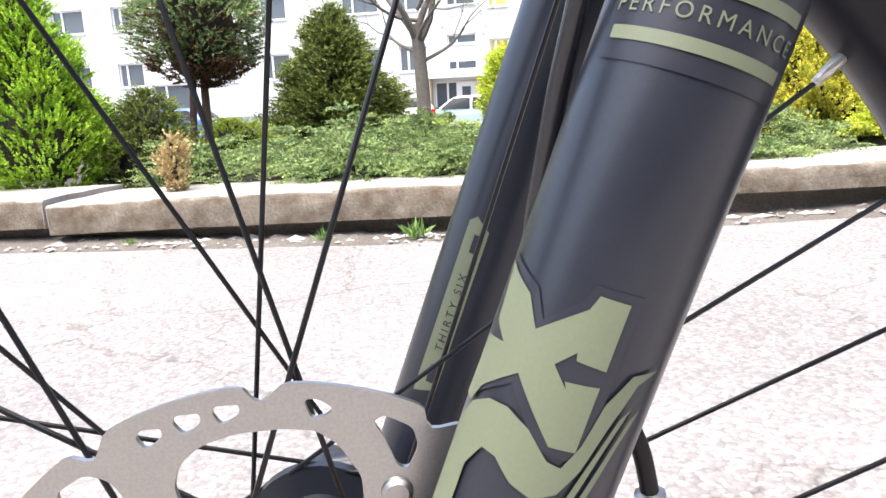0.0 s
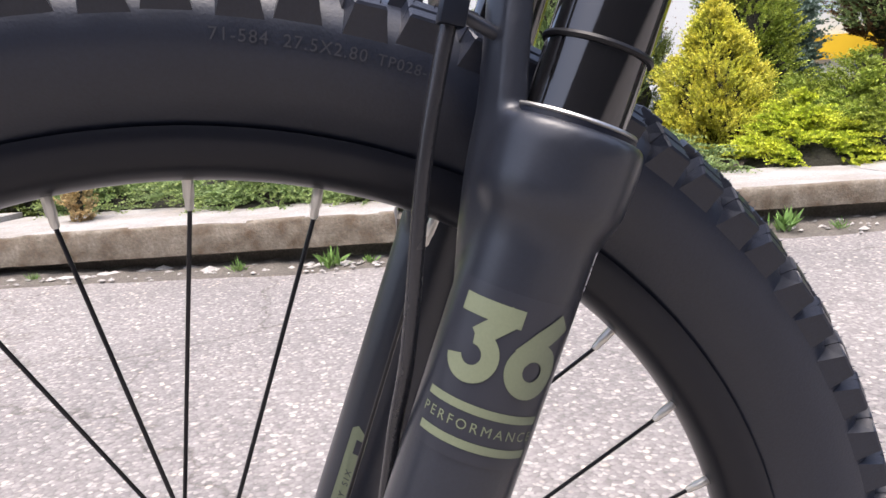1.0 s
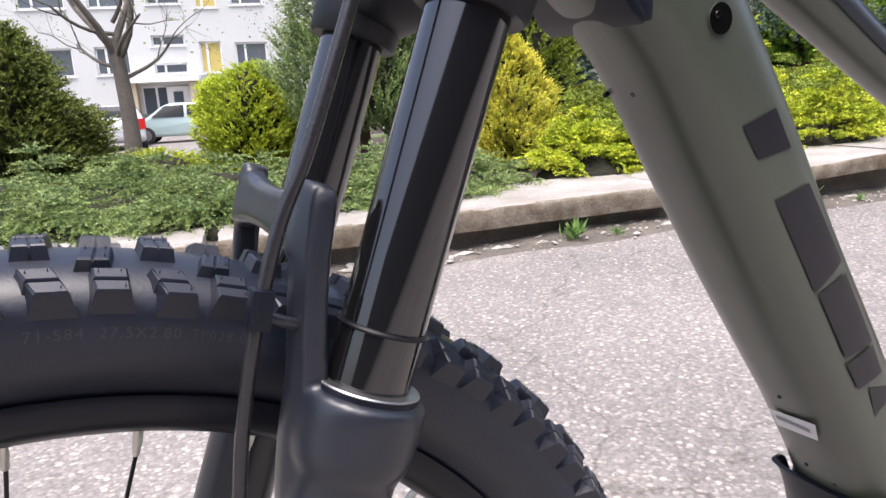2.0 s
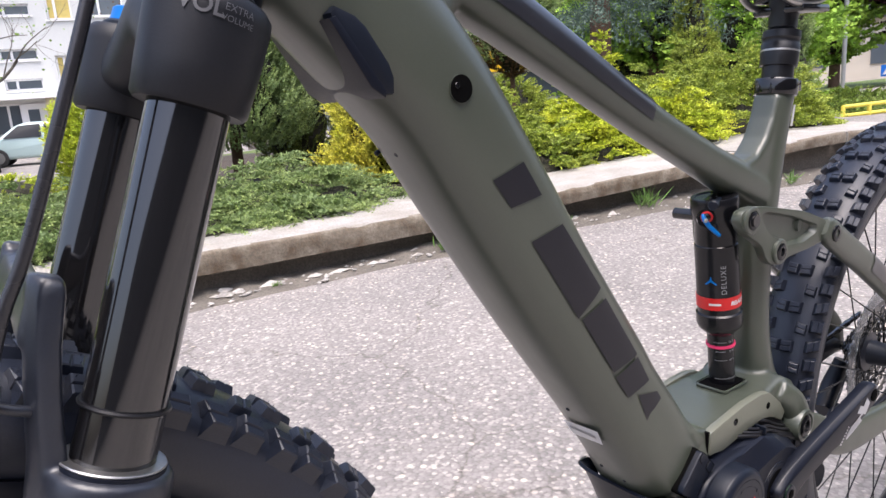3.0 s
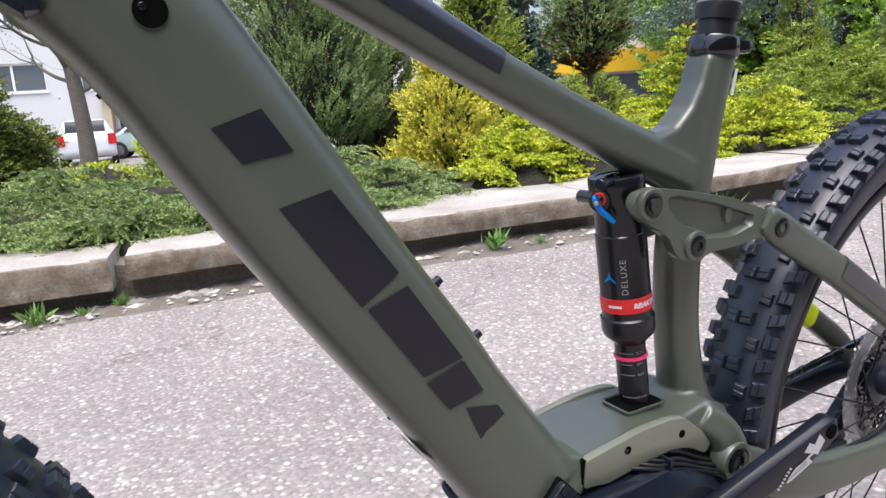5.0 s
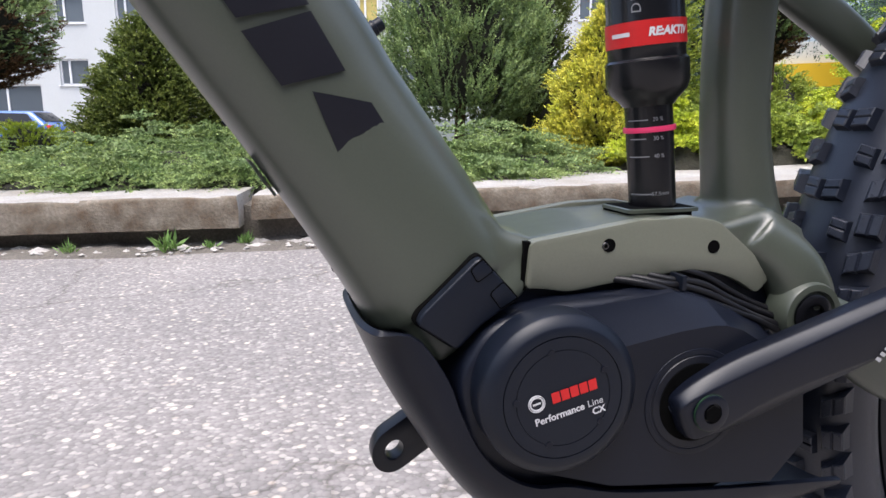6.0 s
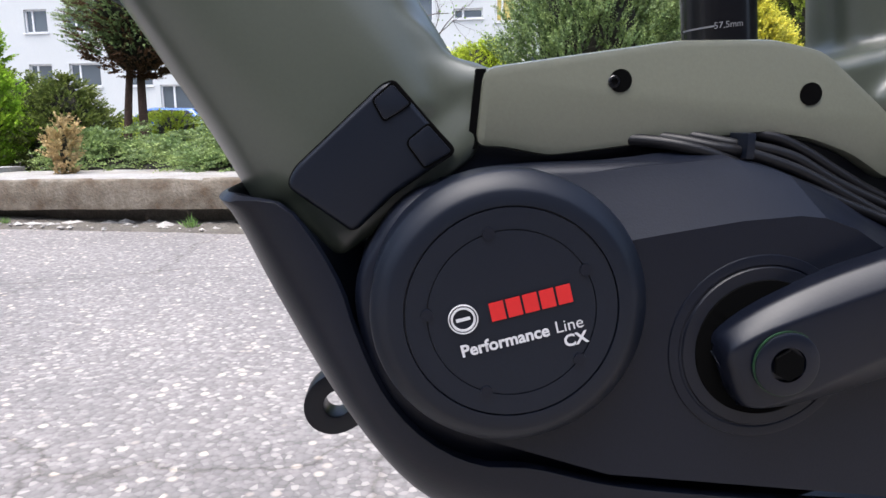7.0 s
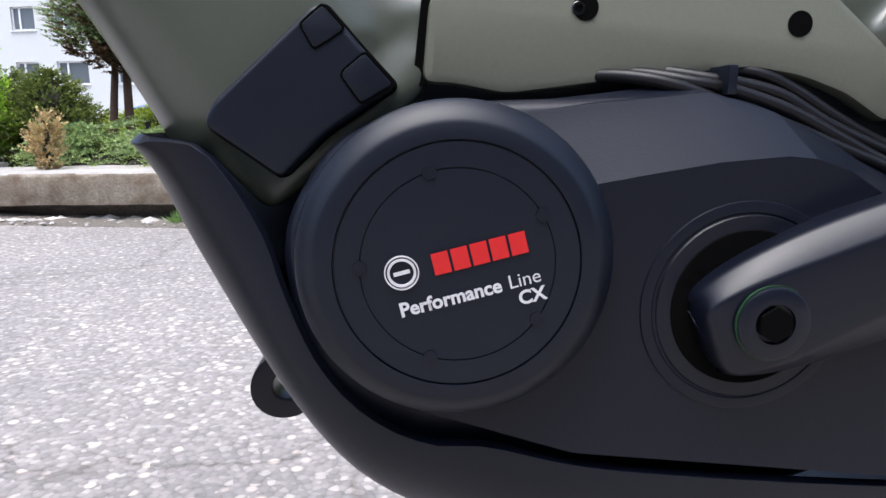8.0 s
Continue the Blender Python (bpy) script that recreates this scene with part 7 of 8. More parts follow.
bush("column_juniper", (2.02, 4.82), 0.72, 0.56, 2.75, column, L_CYP, "tall dark juniper with clipped base and red trunk", "tree", 5600, 0.17, 0.022, 16, 0.88, 0.2, 4.5, 12, tuft=0.55, trunk=0.17, trunk_r=0.045)
bush("column_juniper", (2.75, 5.25), 0.50, 0.25, 2.6, column, L_DARK, "dense dark column juniper", "conifer", 2400, 0.17, 0.022, 16, 0.88, 0.2, 4.5, 13, tuft=0.55)
bush("golden_thuja", (2.74, 3.88), 0.52, 0.24, 1.24, cone, L_GOLD, "golden conical thuja behind the ledge", "conifer", 4600, 0.11, 0.021, 14, 0.72, 0.30, 6, 14, tuft=0.75)
bush("topiary_pine", (3.90, 3.70), 0.36, 0.92, 1.75, ball, L_CYP, "small clipped pine crown on a slim stem", "tree", 2200, 0.09, 0.018, 14, 0.4, 0.25, 6, 15, trunk=0.26, trunk_r=0.022, under=L_BROWN)
bush("green_shrub", (3.62, 4.85), 0.62, 0.2, 2.35, cone, L_SPREAD, "loose mid-green conifer with a pointed crown", "shrub", 3000, 0.14, 0.026, 14, 0.5, 0.35, 4, 16)
bush("green_shrub", (4.7, 4.6), 0.6, 0.2, 0.95, dome, L_SPREAD, "loose green shrub behind the pine", "shrub", 1800, 0.13, 0.024, 14, 0.5, 0.35, 4, 17)


def spreader(name, at, rx, ry, z0, height, mat, label, count=700, spray=0.22, leaf=0.026, per=22, seed=1, turn=0.0, tilt=0.45, wide=0.30, category="shrub", core_k=0.55, tuft=0.5):
    """A low spreading juniper: long arching twigs that rise outwards in layers."""
    rng = np.random.default_rng(seed)
    x, y = at
    th = thing(name, (x, y, z0), label, category)
    # boughs: flat fans of twigs that reach outwards in layers and nod at the tip
    kn = max(count // 9, 12)
    ac, rr = rng.uniform(0, 2 * np.pi, kn), np.sqrt(rng.uniform(0, 1, kn))
    c, s = math.cos(turn), math.sin(turn)
    lx, ly = rr * np.cos(ac) * rx, rr * np.sin(ac) * ry
    bx_, by_ = x + lx * c - ly * s, y + lx * s + ly * c
    nz = lumps(np.stack([bx_, by_, np.zeros(kn)], 1), 3.2, seed)
    bz = z0 + height * (np.sqrt(np.maximum(1 - rr ** 2, 0)) * 0.8 + 0.18) * (0.60 + 0.9 * np.abs(nz)) * rng.uniform(0.65, 1.05, kn)
    heading = np.arctan2(lx * s + ly * c, lx * c - ly * s) + rng.normal(scale=0.55, size=kn)
    own = np.repeat(np.arange(kn), 9)
    fan = np.tile(np.linspace(-1.05, 1.05, 9), kn) + rng.normal(scale=0.10, size=kn * 9)
    ang = heading[own] + fan
    rise_k = (tilt * rng.uniform(0.35, 1.2, kn))[own]
    dirs = unit(np.stack([np.cos(ang), np.sin(ang), rise_k + rng.normal(scale=0.10, size=kn * 9)], 1))
    ln = spray * rng.uniform(0.8, 1.2, kn * 9) * (1 - 0.28 * np.abs(fan))
    P = np.stack([bx_, by_, bz], 1)[own] - unit(np.stack([np.cos(heading), np.sin(heading), np.zeros(kn)], 1))[own] * spray * 0.45 + rng.normal(scale=0.012, size=(kn * 9, 3))
    P[:, 2] = np.maximum(P[:, 2] - 0.03, z0 + 0.01)
    p, d, l, w = sprays(P, dirs, ln, per, leaf, rng, 0.55, wide, 0.30)
    leaf_mesh("foliage", p, d, l, w, mat, th, "", rng, per)

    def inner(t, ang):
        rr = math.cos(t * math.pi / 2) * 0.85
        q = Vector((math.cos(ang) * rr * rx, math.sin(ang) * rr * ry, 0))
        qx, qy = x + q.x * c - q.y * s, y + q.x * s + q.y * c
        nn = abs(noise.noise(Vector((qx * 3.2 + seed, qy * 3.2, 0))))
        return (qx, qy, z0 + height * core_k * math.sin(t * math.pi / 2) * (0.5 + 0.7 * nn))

    core("dark_twig_core", inner, M_SHADE_TWIG, th, 30, 8)
    return th


TURN = math.atan(-0.2)
for i, (x, d, rx, ry, h) in enumerate([(-0.55, 0.95, 0.55, 0.50, 0.30), (0.05, 1.05, 0.60, 0.50, 0.34), (0.62, 1.0, 0.58, 0.50, 0.27), (1.22, 0.95, 0.60, 0.48, 0.30), (1.72, 0.82, 0.46, 0.40, 0.24), (-1.15, 0.85, 0.34, 0.36, 0.28), (0.35, 1.75, 0.9, 0.5, 0.34), (-0.5, 1.75, 0.9, 0.5, 0.38), (1.35, 1.7, 0.7, 0.5, 0.32), (-0.25, 0.55, 0.45, 0.26, 0.20), (0.95, 0.52, 0.45, 0.26, 0.20), (0.35, 0.50, 0.35, 0.24, 0.20), (1.5, 0.5, 0.35, 0.22, 0.17)]):
    spreader("creeping_juniper", (x + d * 0.2, ledge_y(x) + d), rx, ry, 0.17 + 0.02 * max(x, -2), h * 1.2, L_JUNI, "grey-green creeping juniper spilling over the ledge slabs", 430 if d < 1.5 else 330, 0.23, 0.021, 26, 20 + i, TURN, 0.42)
for i, (x, y, rx, ry, z, h, mt, lb) in enumerate([
        (2.75, 2.95, 0.42, 0.34, 0.24, 0.26, L_LIME, "lime green dwarf juniper"), (3.25, 2.85, 0.45, 0.36, 0.25, 0.30, L_SPREAD, "spreading yellow-green juniper"),
        (3.75, 2.72, 0.42, 0.34, 0.26, 0.30, L_LIME, "lime green dwarf juniper"), (4.15, 3.10, 0.50, 0.42, 0.27, 0.58, L_LIME, "rounded lime spirea"),
        (4.30, 2.50, 0.42, 0.36, 0.28, 0.36, L_LIME, "lime leafy shrub at the ledge"), (3.4, 3.4, 0.6, 0.4, 0.25, 0.42, L_SPREAD, "spreading yellow-green juniper"),
        (5.35, 2.75, 0.95, 0.75, 0.28, 0.62, L_SPREAD, "large spreading green juniper"), (5.50, 2.42, 0.50, 0.45, 0.3, 0.36, L_SPREAD, "large spreading green juniper"), (5.9, 3.5, 0.7, 0.7, 0.3, 0.60, L_SPREAD, "large spreading green juniper")]):
    spreader("spreading_juniper", (x, y), rx, ry, z, h * 1.35, mt, lb + " behind the ledge", 1100 if rx < 0.7 else 1700, 0.15 if rx < 0.7 else 0.21, 0.022, 16, 50 + i, 0.0, 0.70, 0.40)


def weed(x, d, size, seed, broad=True):
    rng = np.random.default_rng(seed)
    y = ledge_y(x) + d
    z = rise(x, y)
    th = thing("weed", (x, y, z), "green weed tuft growing at the ledge foot", "weed", "weeds along the ledge")
    n = int(48 if broad else 60)
    a = rng.uniform(0, 2 * np.pi, n)
    tilt = rng.uniform(0.2, 1.1, n)
    D = np.stack([np.cos(a) * np.sin(tilt), np.sin(a) * np.sin(tilt), np.cos(tilt)], 1)
    P = np.stack([x + rng.normal(scale=0.2 * size, size=n), y + rng.normal(scale=0.1 * size, size=n), z + rng.uniform(0, 0.35 * size, n)], 1)
    L = size * rng.uniform(0.25, 0.85, n)
    leaf_mesh("foliage", P, D, L, L * (0.12 if broad else 0.05), L_WEED, th, "", rng)


for a in [(0.14, -0.05, 0.10, 1), (-0.25, -0.04, 0.07, 2, False), (0.3, -0.03, 0.05, 3), (2.00, -0.05, 0.11, 4), (2.22, -0.06, 0.06, 5, False), (2.62, -0.08, 0.10, 6, False), (3.25, -0.02, 0.17, 7, False), (0.44, 0.02, 0.07, 8), (4.3, -0.08, 0.10, 9, False), (-1.1, -0.03, 0.05, 10, False), (3.6, -0.08, 0.06, 11, False), (1.2, -0.04, 0.04, 12, False)]:
    weed(*a)


# ---- trees, flats, cars and street furniture beyond ----
def limb(bm, p, d, length, r, depth, rng, bend=0.35):
    rows = [(*p, r, r)]
    q, dd = np.array(p), np.array(d)
    for i in range(3):
        dd = unit(dd + rng.normal(scale=bend * 0.35, size=3) + np.array([0, 0, 0.05]))
        q = q + dd * length / 3
        rr = r * (1 - 0.18 * (i + 1))
        rows.append((*q, rr, rr))
    sweep(bm, rows, 7, side=(0.3, 1, 0.2), k=2)
    ends = [(q, dd, rows[-1][3])]
    if depth:
        for _ in range(3 if depth > 1 else 2):
            ax = unit(dd + rng.normal(scale=0.62, size=3) + np.array([0, 0, 0.12]))
            ends += limb(bm, q - dd * length * rng.uniform(0, 0.35), ax, length * rng.uniform(0.6, 0.85), rows[-1][3] * 0.72, depth - 1, rng, bend)
    return ends


def bare_tree(at, height, r, seed, label, leaves=None, leaf=0.09, dens=14):
    rng = np.random.default_rng(seed)
    x, y = at
    th = thing("tree", (x, y, 0), label, "tree")
    bm = bmesh.new()
    sweep(bm, [(x, y, -0.1, r * 1.3, r * 1.3), (x + 0.02, y, height * 0.15, r, r), (x - 0.03, y, height * 0.36, r * 0.85, r * 0.85)], 12)
    ends = []
    top = np.array((x - 0.03, y, height * 0.34))
    for i in range(4):
        a = i * 1.6 + rng.uniform(0, 1)
        ends += limb(bm, top + np.array([0, 0, -0.05 * i * height * 0.3]), unit(np.array([math.cos(a) * 0.75, math.sin(a) * 0.75, 0.9])), height * 0.26, r * 0.55, 4, rng)
    for i in range(6):
        a = i * 2.2 + rng.uniform(0, 0.8)
        ends += limb(bm, np.array((x - 0.01, y, height * (0.25 + 0.03 * i))), unit(np.array([math.cos(a), math.sin(a) * 0.7, 0.30])), height * 0.17, r * 0.30, 3, rng, 0.6)
    part("trunk", bm, M_BARK2, th, "forked grey trunk and limbs")
    if leaves:
        n = len(ends)
        P = np.repeat(np.array([e[0] for e in ends]), dens, 0) + rng.normal(scale=height * 0.05, size=(n * dens, 3))
        D = unit(rng.normal(size=(n * dens, 3)))
        L = leaf * rng.uniform(0.6, 1.3, n * dens)
        leaf_mesh("crown", P, D, L, L * 0.4, leaves, th, "", rng)
    return th


bare_tree((0.56, 9.3), 4.6, 0.095, 3, "nearly bare tree with a forked grey trunk", L_TREE, 0.035, 3)
bare_tree((5.2, 12.5), 6.0, 0.10, 5, "sparse tree with small reddish leaves", L_BROWN, 0.035, 12)

for x, y, r, z0, z1, mt, sd, lb in ((10.6, 7.2, 1.3, 1.1, 4.8, L_TREE, 61, "leafy green tree beside the bed"), (13.5, 9.5, 2.0, 1.6, 7.0, L_TREE, 62, "large leafy green tree"), (21.0, 6.1, 1.9, 1.0, 7.5, L_PURPLE, 63, "dark purple-leaved tree by the road"),
                                (17.5, 14.5, 2.6, 1.9, 8.0, L_TREE, 64, "large leafy green tree by the shop"), (23.0, 4.2, 2.2, 1.5, 8.0, L_TREE, 65, "large leafy green tree by the road"), (19.8, 8.25, 1.45, 0.95, 6.5, L_TREE, 66, "leafy green tree beside the signs")):
    bush("tree", (x, y), r, z0, z1, egg, mt, lb, "tree", 2400, 0.36, 0.12, 11, 0.3, 0.45, 1.2, sd, trunk=-0.25, trunk_r=0.14, wide=0.45, core_k=0.5, tuft=1.1)


def spruce(at, height, radius, seed, z0=0.5):
    rng = np.random.default_rng(seed)
    x, y = at
    th = thing("spruce", (x, y, 0), "dark blue-green spruce with drooping boughs", "conifer")
    part("trunk", sweep(bmesh.new(), [(x, y, -0.1, 0.15, 0.15), (x, y, height * 0.5, 0.10, 0.10), (x, y, height, 0.02, 0.02)], 12), M_BARK, th, "thick scaly brown trunk")
    n = 230
    h = rng.uniform(0, 1, n) ** 1.3
    a = rng.uniform(0, 2 * np.pi, n)
    rad = radius * (1 - 0.85 * h)
    steps = 9
    Ps, Ds, ls = [], [], []
    for i in range(n):
        o = np.array([math.cos(a[i]), math.sin(a[i]), 0])
        for t in np.linspace(0.15, 1, steps):
            c = np.array([x, y, z0 + (height - z0) * h[i]]) + o * rad[i] * t + np.array([0, 0, 0.06 * rad[i] - 0.22 * rad[i] * t * t])
            for k in range(3):
                Ps.append(c + rng.normal(scale=0.05, size=3))
                Ds.append(unit(o * 0.5 + rng.normal(scale=0.5, size=3) + np.array([0, 0, -0.25])))
                ls.append(0.20 * rng.uniform(0.6, 1.2))
    p, d, l, w = sprays(np.array(Ps), np.array(Ds), np.array(ls), 7, 0.055, rng, 0.8, 0.16)
    leaf_mesh("foliage", p, d, l, w, L_SPRUCE, th, "", rng, 7)


spruce((7.05, 5.45), 6.5, 1.5, 21, 1.55)
bush("dark_conifer", (6.2, 7.8), 0.7, 0.1, 2.7, cone, L_SPRUCE, "tall blue-green conifer behind the shrubs", "conifer", 1600, 0.28, 0.065, 12, 0.3, 0.3, 2.5, 32)
bush("dark_conifer", (11.5, 8.5), 1.3, 0.1, 4.5, cone, L_DARK, "tall dark conifer near the road", "conifer", 1300, 0.36, 0.095, 11, 0.3, 0.3, 2, 33)
bush("leafy_bush", (10.4, 5.2), 1.0, 0.1, 2.6, egg, L_TREE, "tall leafy green bush near the road", "shrub", 1500, 0.30, 0.08, 11, 0.4, 0.4, 2, 34)
bush("leafy_bush", (14.5, 11.5), 1.8, 0.1, 4.2, egg, L_TREE, "broad leafy green bush by the shop", "shrub", 1300, 0.40, 0.11, 11, 0.4, 0.4, 1.5, 35)
bush("column_thuja", (8.35, 3.75), 0.36, 0.25, 2.3, column, L_CYP, "tall narrow thuja column", "conifer", 1500, 0.16, 0.03, 12, 0.9, 0.2, 4, 23)
bush("column_thuja", (7.75, 4.6), 0.40, 0.25, 2.5, cone, L_SPREAD, "tall light green thuja column", "conifer", 1500, 0.16, 0.03, 12, 0.9, 0.2, 4, 24)
bush("hedge_shrub", (11.4, 4.4), 1.4, 0.0, 0.40, dome, L_HEDGE, "low green hedge shrub", "shrub", 1400, 0.22, 0.05, 12, 0.6, 0.3, 2, 25)
bush("hedge_shrub", (9.3, 3.75), 0.9, -0.05, 0.38, dome, L_HEDGE, "low green hedge behind the railing", "shrub", 1500, 0.18, 0.04, 12, 0.6, 0.3, 2.5, 28)
bush("hedge_shrub", (10.6, 3.15), 1.0, -0.05, 0.36, dome, L_HEDGE, "low green hedge behind the railing", "shrub", 1500, 0.18, 0.04, 12, 0.6, 0.3, 2.5, 29)
bush("hedge_shrub", (14.0, 3.4), 1.8, -0.1, 0.38, dome, L_TREE, "low green hedge shrub", "shrub", 1400, 0.25, 0.06, 12, 0.6, 0.3, 2, 26)
bush("hedge_shrub", (-4.5, 9.0), 1.6, 0.0, 1.1, dome, L_DARK, "dark green hedge shrub", "shrub", 1200, 0.2, 0.05, 12, 0.6, 0.3, 2, 27)

M_RENDER_WALL = material("white_rendered_wall", (0.60, 0.615, 0.60), 0.85, grain=0.1, grain_size=0.05, blotch=0.12, blotch_size=1.5, bump=0.2, bump_size=0.02, tint=(0.48, 0.49, 0.47))
M_PVC = material("white_window_plastic", (0.8, 0.8, 0.8), 0.4)
M_PANE = material("window_glass", (0.10, 0.12, 0.14), 0.06, spec=0.8, rough_var=0.02)
M_CURTAIN = material("yellow_curtain", (0.62, 0.50, 0.16), 0.8, blotch=0.3, blotch_size=0.3)
M_ROOF = material("dark_roofing", (0.08, 0.08, 0.085), 0.8, grain=0.3, grain_size=0.1)
M_PLINTH = material("grey_plinth", (0.26, 0.29, 0.27), 0.85, grain=0.3, grain_size=0.05)
BD = Vector((1, -0.25, 0)).normalized()
BN = Vector((-0.25, -1, 0)).normalized()


def facade(name, origin, length, height, wins, label, depth=9.0, plinth=0.6):
    """A block of flats: one wall with real openings, its windows set back in them."""
    th = thing(name, origin, label, "apartment building")
    O = Vector(origin)
    at = lambda s, z, b=0.0: O + BD * s - BN * b + Vector((0, 0, z))
    xs = sorted({0.0, length, *[v for s, z, w, h, k in wins for v in (s - w / 2, s + w / 2)]})
    zs = sorted({-0.6, 0.0, height, *[v for s, z, w, h, k in wins for v in (z - h / 2, z + h / 2)]})
    bm = bmesh.new()
    grid = {(i, j): bm.verts.new(at(x, z)) for i, x in enumerate(xs) for j, z in enumerate(zs)}
    for i in range(len(xs) - 1):
        for j in range(len(zs) - 1):
            cx, cz = (xs[i] + xs[i + 1]) / 2, (zs[j] + zs[j + 1]) / 2
            if any(abs(cx - s) < w / 2 and abs(cz - z) < h / 2 for s, z, w, h, k in wins):
                continue
            bm.faces.new((grid[i, j], grid[i + 1, j], grid[i + 1, j + 1], grid[i, j + 1]))
    for s, z, w, h, k in wins:
        c = [(s - w / 2, z - h / 2), (s + w / 2, z - h / 2), (s + w / 2, z + h / 2), (s - w / 2, z + h / 2)]
        for a, b in zip(c, c[1:] + c[:1]):
            bm.faces.new([bm.verts.new(v) for v in (at(*a), at(*b), at(*b, 0.25), at(*a, 0.25))])
    for a, b in (((0, 0), (0, 1)), ((1, 0), (1, 1))):
        s = a[0] * length
        bm.faces.new([bm.verts.new(v) for v in (at(s, 0), at(s, height), at(s, height, depth), at(s, 0, depth))])
    part("wall", bm, M_RENDER_WALL, th, "white rendered wall")
    part("roof", quad_box(at, -0.2, length + 0.2, height, height + 0.35, -0.25, depth), M_ROOF, th, "flat dark roof edge")
    part("plinth", quad_box(at, 0, length, -0.6, plinth, -0.03, 0.1), M_PLINTH, th, "grey plinth")
    for s, z, w, h, k in wins:
        win = part("window", quad_box(at, s - w / 2, s + w / 2, z - h / 2, z + h / 2, 0.20, 0.24), M_CURTAIN if k == 2 else M_PANE, th, "window with white frame")
        for a, b, c, d in ((s - w / 2, s - w / 2 + 0.07, z - h / 2, z + h / 2), (s + w / 2 - 0.07, s + w / 2, z - h / 2, z + h / 2), (s - 0.22 * w, s - 0.22 * w + 0.10, z - h / 2, z + h / 2), (s - w / 2, s + w / 2, z - h / 2, z - h / 2 + 0.08), (s - w / 2, s + w / 2, z + h / 2 - 0.08, z + h / 2)):
            part("window_frame", quad_box(at, a, b, c, d, 0.13, 0.195), M_PVC, win)
        part("window_sill", quad_box(at, s - w / 2 - 0.08, s + w / 2 + 0.08, z - h / 2 - 0.06, z - h / 2, -0.08, 0.15), M_PVC, win)
    return th


def quad_box(at, s0, s1, z0, z1, b0, b1):
    bm = bmesh.new()
    v = [bm.verts.new(at(s, z, b)) for b in (b0, b1) for s, z in ((s0, z0), (s1, z0), (s1, z1), (s0, z1))]
    for f in ((0, 1, 2, 3), (7, 6, 5, 4), (0, 4, 5, 1), (1, 5, 6, 2), (2, 6, 7, 3), (3, 7, 4, 0)):
        bm.faces.new([v[i] for i in f])
    return bm


X0 = -32.0
along = lambda x: (x - X0) / BD.x
wins = []
for x in (-29.2, -26.3, -23.3, -20.2, -17.4, -14.0, -8.6, -5.6, -0.95, 1.7, 7.9, 11.0, 14.2, 17.4,):
    for z in (3.15, 6.2, 9.3):
        wins.append((along(x), z, 1.5 if int(x * 10) % 3 else 2.0, 1.3, 0))
for z in (2.7, 4.0, 5.9, 7.1):
    wins.append((along(4.2), z, 1.5, 0.5, 1))
wins += [(along(3.8), 1.1, 2.2, 1.6, 1), (along(-11.6), 1.7, 2.6, 1.7, 1), (along(6.05), 6.2, 1.0, 1.5, 2), (along(6.05), 3.15, 1.0, 1.5, 2)]
facade("apartment_building", (X0, 37 - 0.25 * X0, 0), 53.5, 12.0, wins, "long white block of flats with plain windows")

M_BEIGE = material("beige_pillar_render", (0.50, 0.42, 0.29), 0.85, grain=0.2, grain_size=0.05)
flats = bpy.data.objects["apartment_building"]
wall_at = lambda s, z, b=0.0: Vector((X0, 37 - 0.25 * X0, 0)) + BD * s - BN * b + Vector((0, 0, z))
ds = along(3.8)
for off in (-1.35, 1.35):
    part("porch_pillar", quad_box(wall_at, ds + off - 0.16, ds + off + 0.16, -0.6, 2.05, -0.75, 0.02), M_BEIGE, flats, "beige porch pillar")
part("porch_canopy", quad_box(wall_at, ds - 1.7, ds + 1.7, 2.05, 2.28, -0.95, 0.02), M_PVC, flats, "flat white porch canopy")
part("entrance_door", quad_box(wall_at, ds + 0.05, ds + 1.10, -0.55, 1.85, -0.04, 0.02), M_PVC, flats, "white entrance door")
part("door_pane", quad_box(wall_at, ds + 0.35, ds + 0.80, 0.5, 1.6, -0.06, -0.045), M_PANE, flats)

# small shop with a yellow fascia, and pale houses along the road
M_FASCIA = material("yellow_fascia", (0.75, 0.47, 0.01), 0.5)
M_PALE = material("pale_plaster", (0.62, 0.56, 0.47), 0.85, blotch=0.2, blotch_size=1.0)
shop = thing("shop", (19.5, 17.5, 0), "small white shop with a yellow fascia", "shop")
rot = Matrix.Translation((19.5, 17.5, 0)) @ Matrix.Rotation(radians(-40), 4, "Z")
part("wall", box(-4, 4, 0, 6, -0.6, 3.0, 0, m=rot), M_RENDER_WALL, shop, "white shop wall")
part("fascia", box(-4.2, 4.2, -0.3, 6.2, 1.55, 2.3, 0, m=rot), M_FASCIA, shop, "yellow fascia board")
part("shop_window", box(-2.5, 2.5, -0.06, 0.1, 0.5, 1.45, 0, m=rot), M_PANE, shop, "dark shop window")
house = thing("house", (34, 11, 0), "pale plastered house behind the road", "house")
rot = Matrix.Translation((34, 11, 0)) @ Matrix.Rotation(radians(-65), 4, "Z")
part("wall", box(-6, 6, 0, 8, -0.6, 2.7, 0, m=rot), M_PALE, house, "pale plaster wall")
part("roof", box(-6.4, 6.4, -0.4, 8.4, 2.7, 3.05, 0, m=rot), M_ROOF, house, "dark roof")
for x in (-4, -1.3, 1.3, 4):
    part("window", box(x - 0.55, x + 0.55, -0.05, 0.1, 0.8, 1.9, 0, m=rot), M_PANE, house)

# parked cars
M_TYRE = material("car_tyre", (0.02, 0.02, 0.02), 0.8)
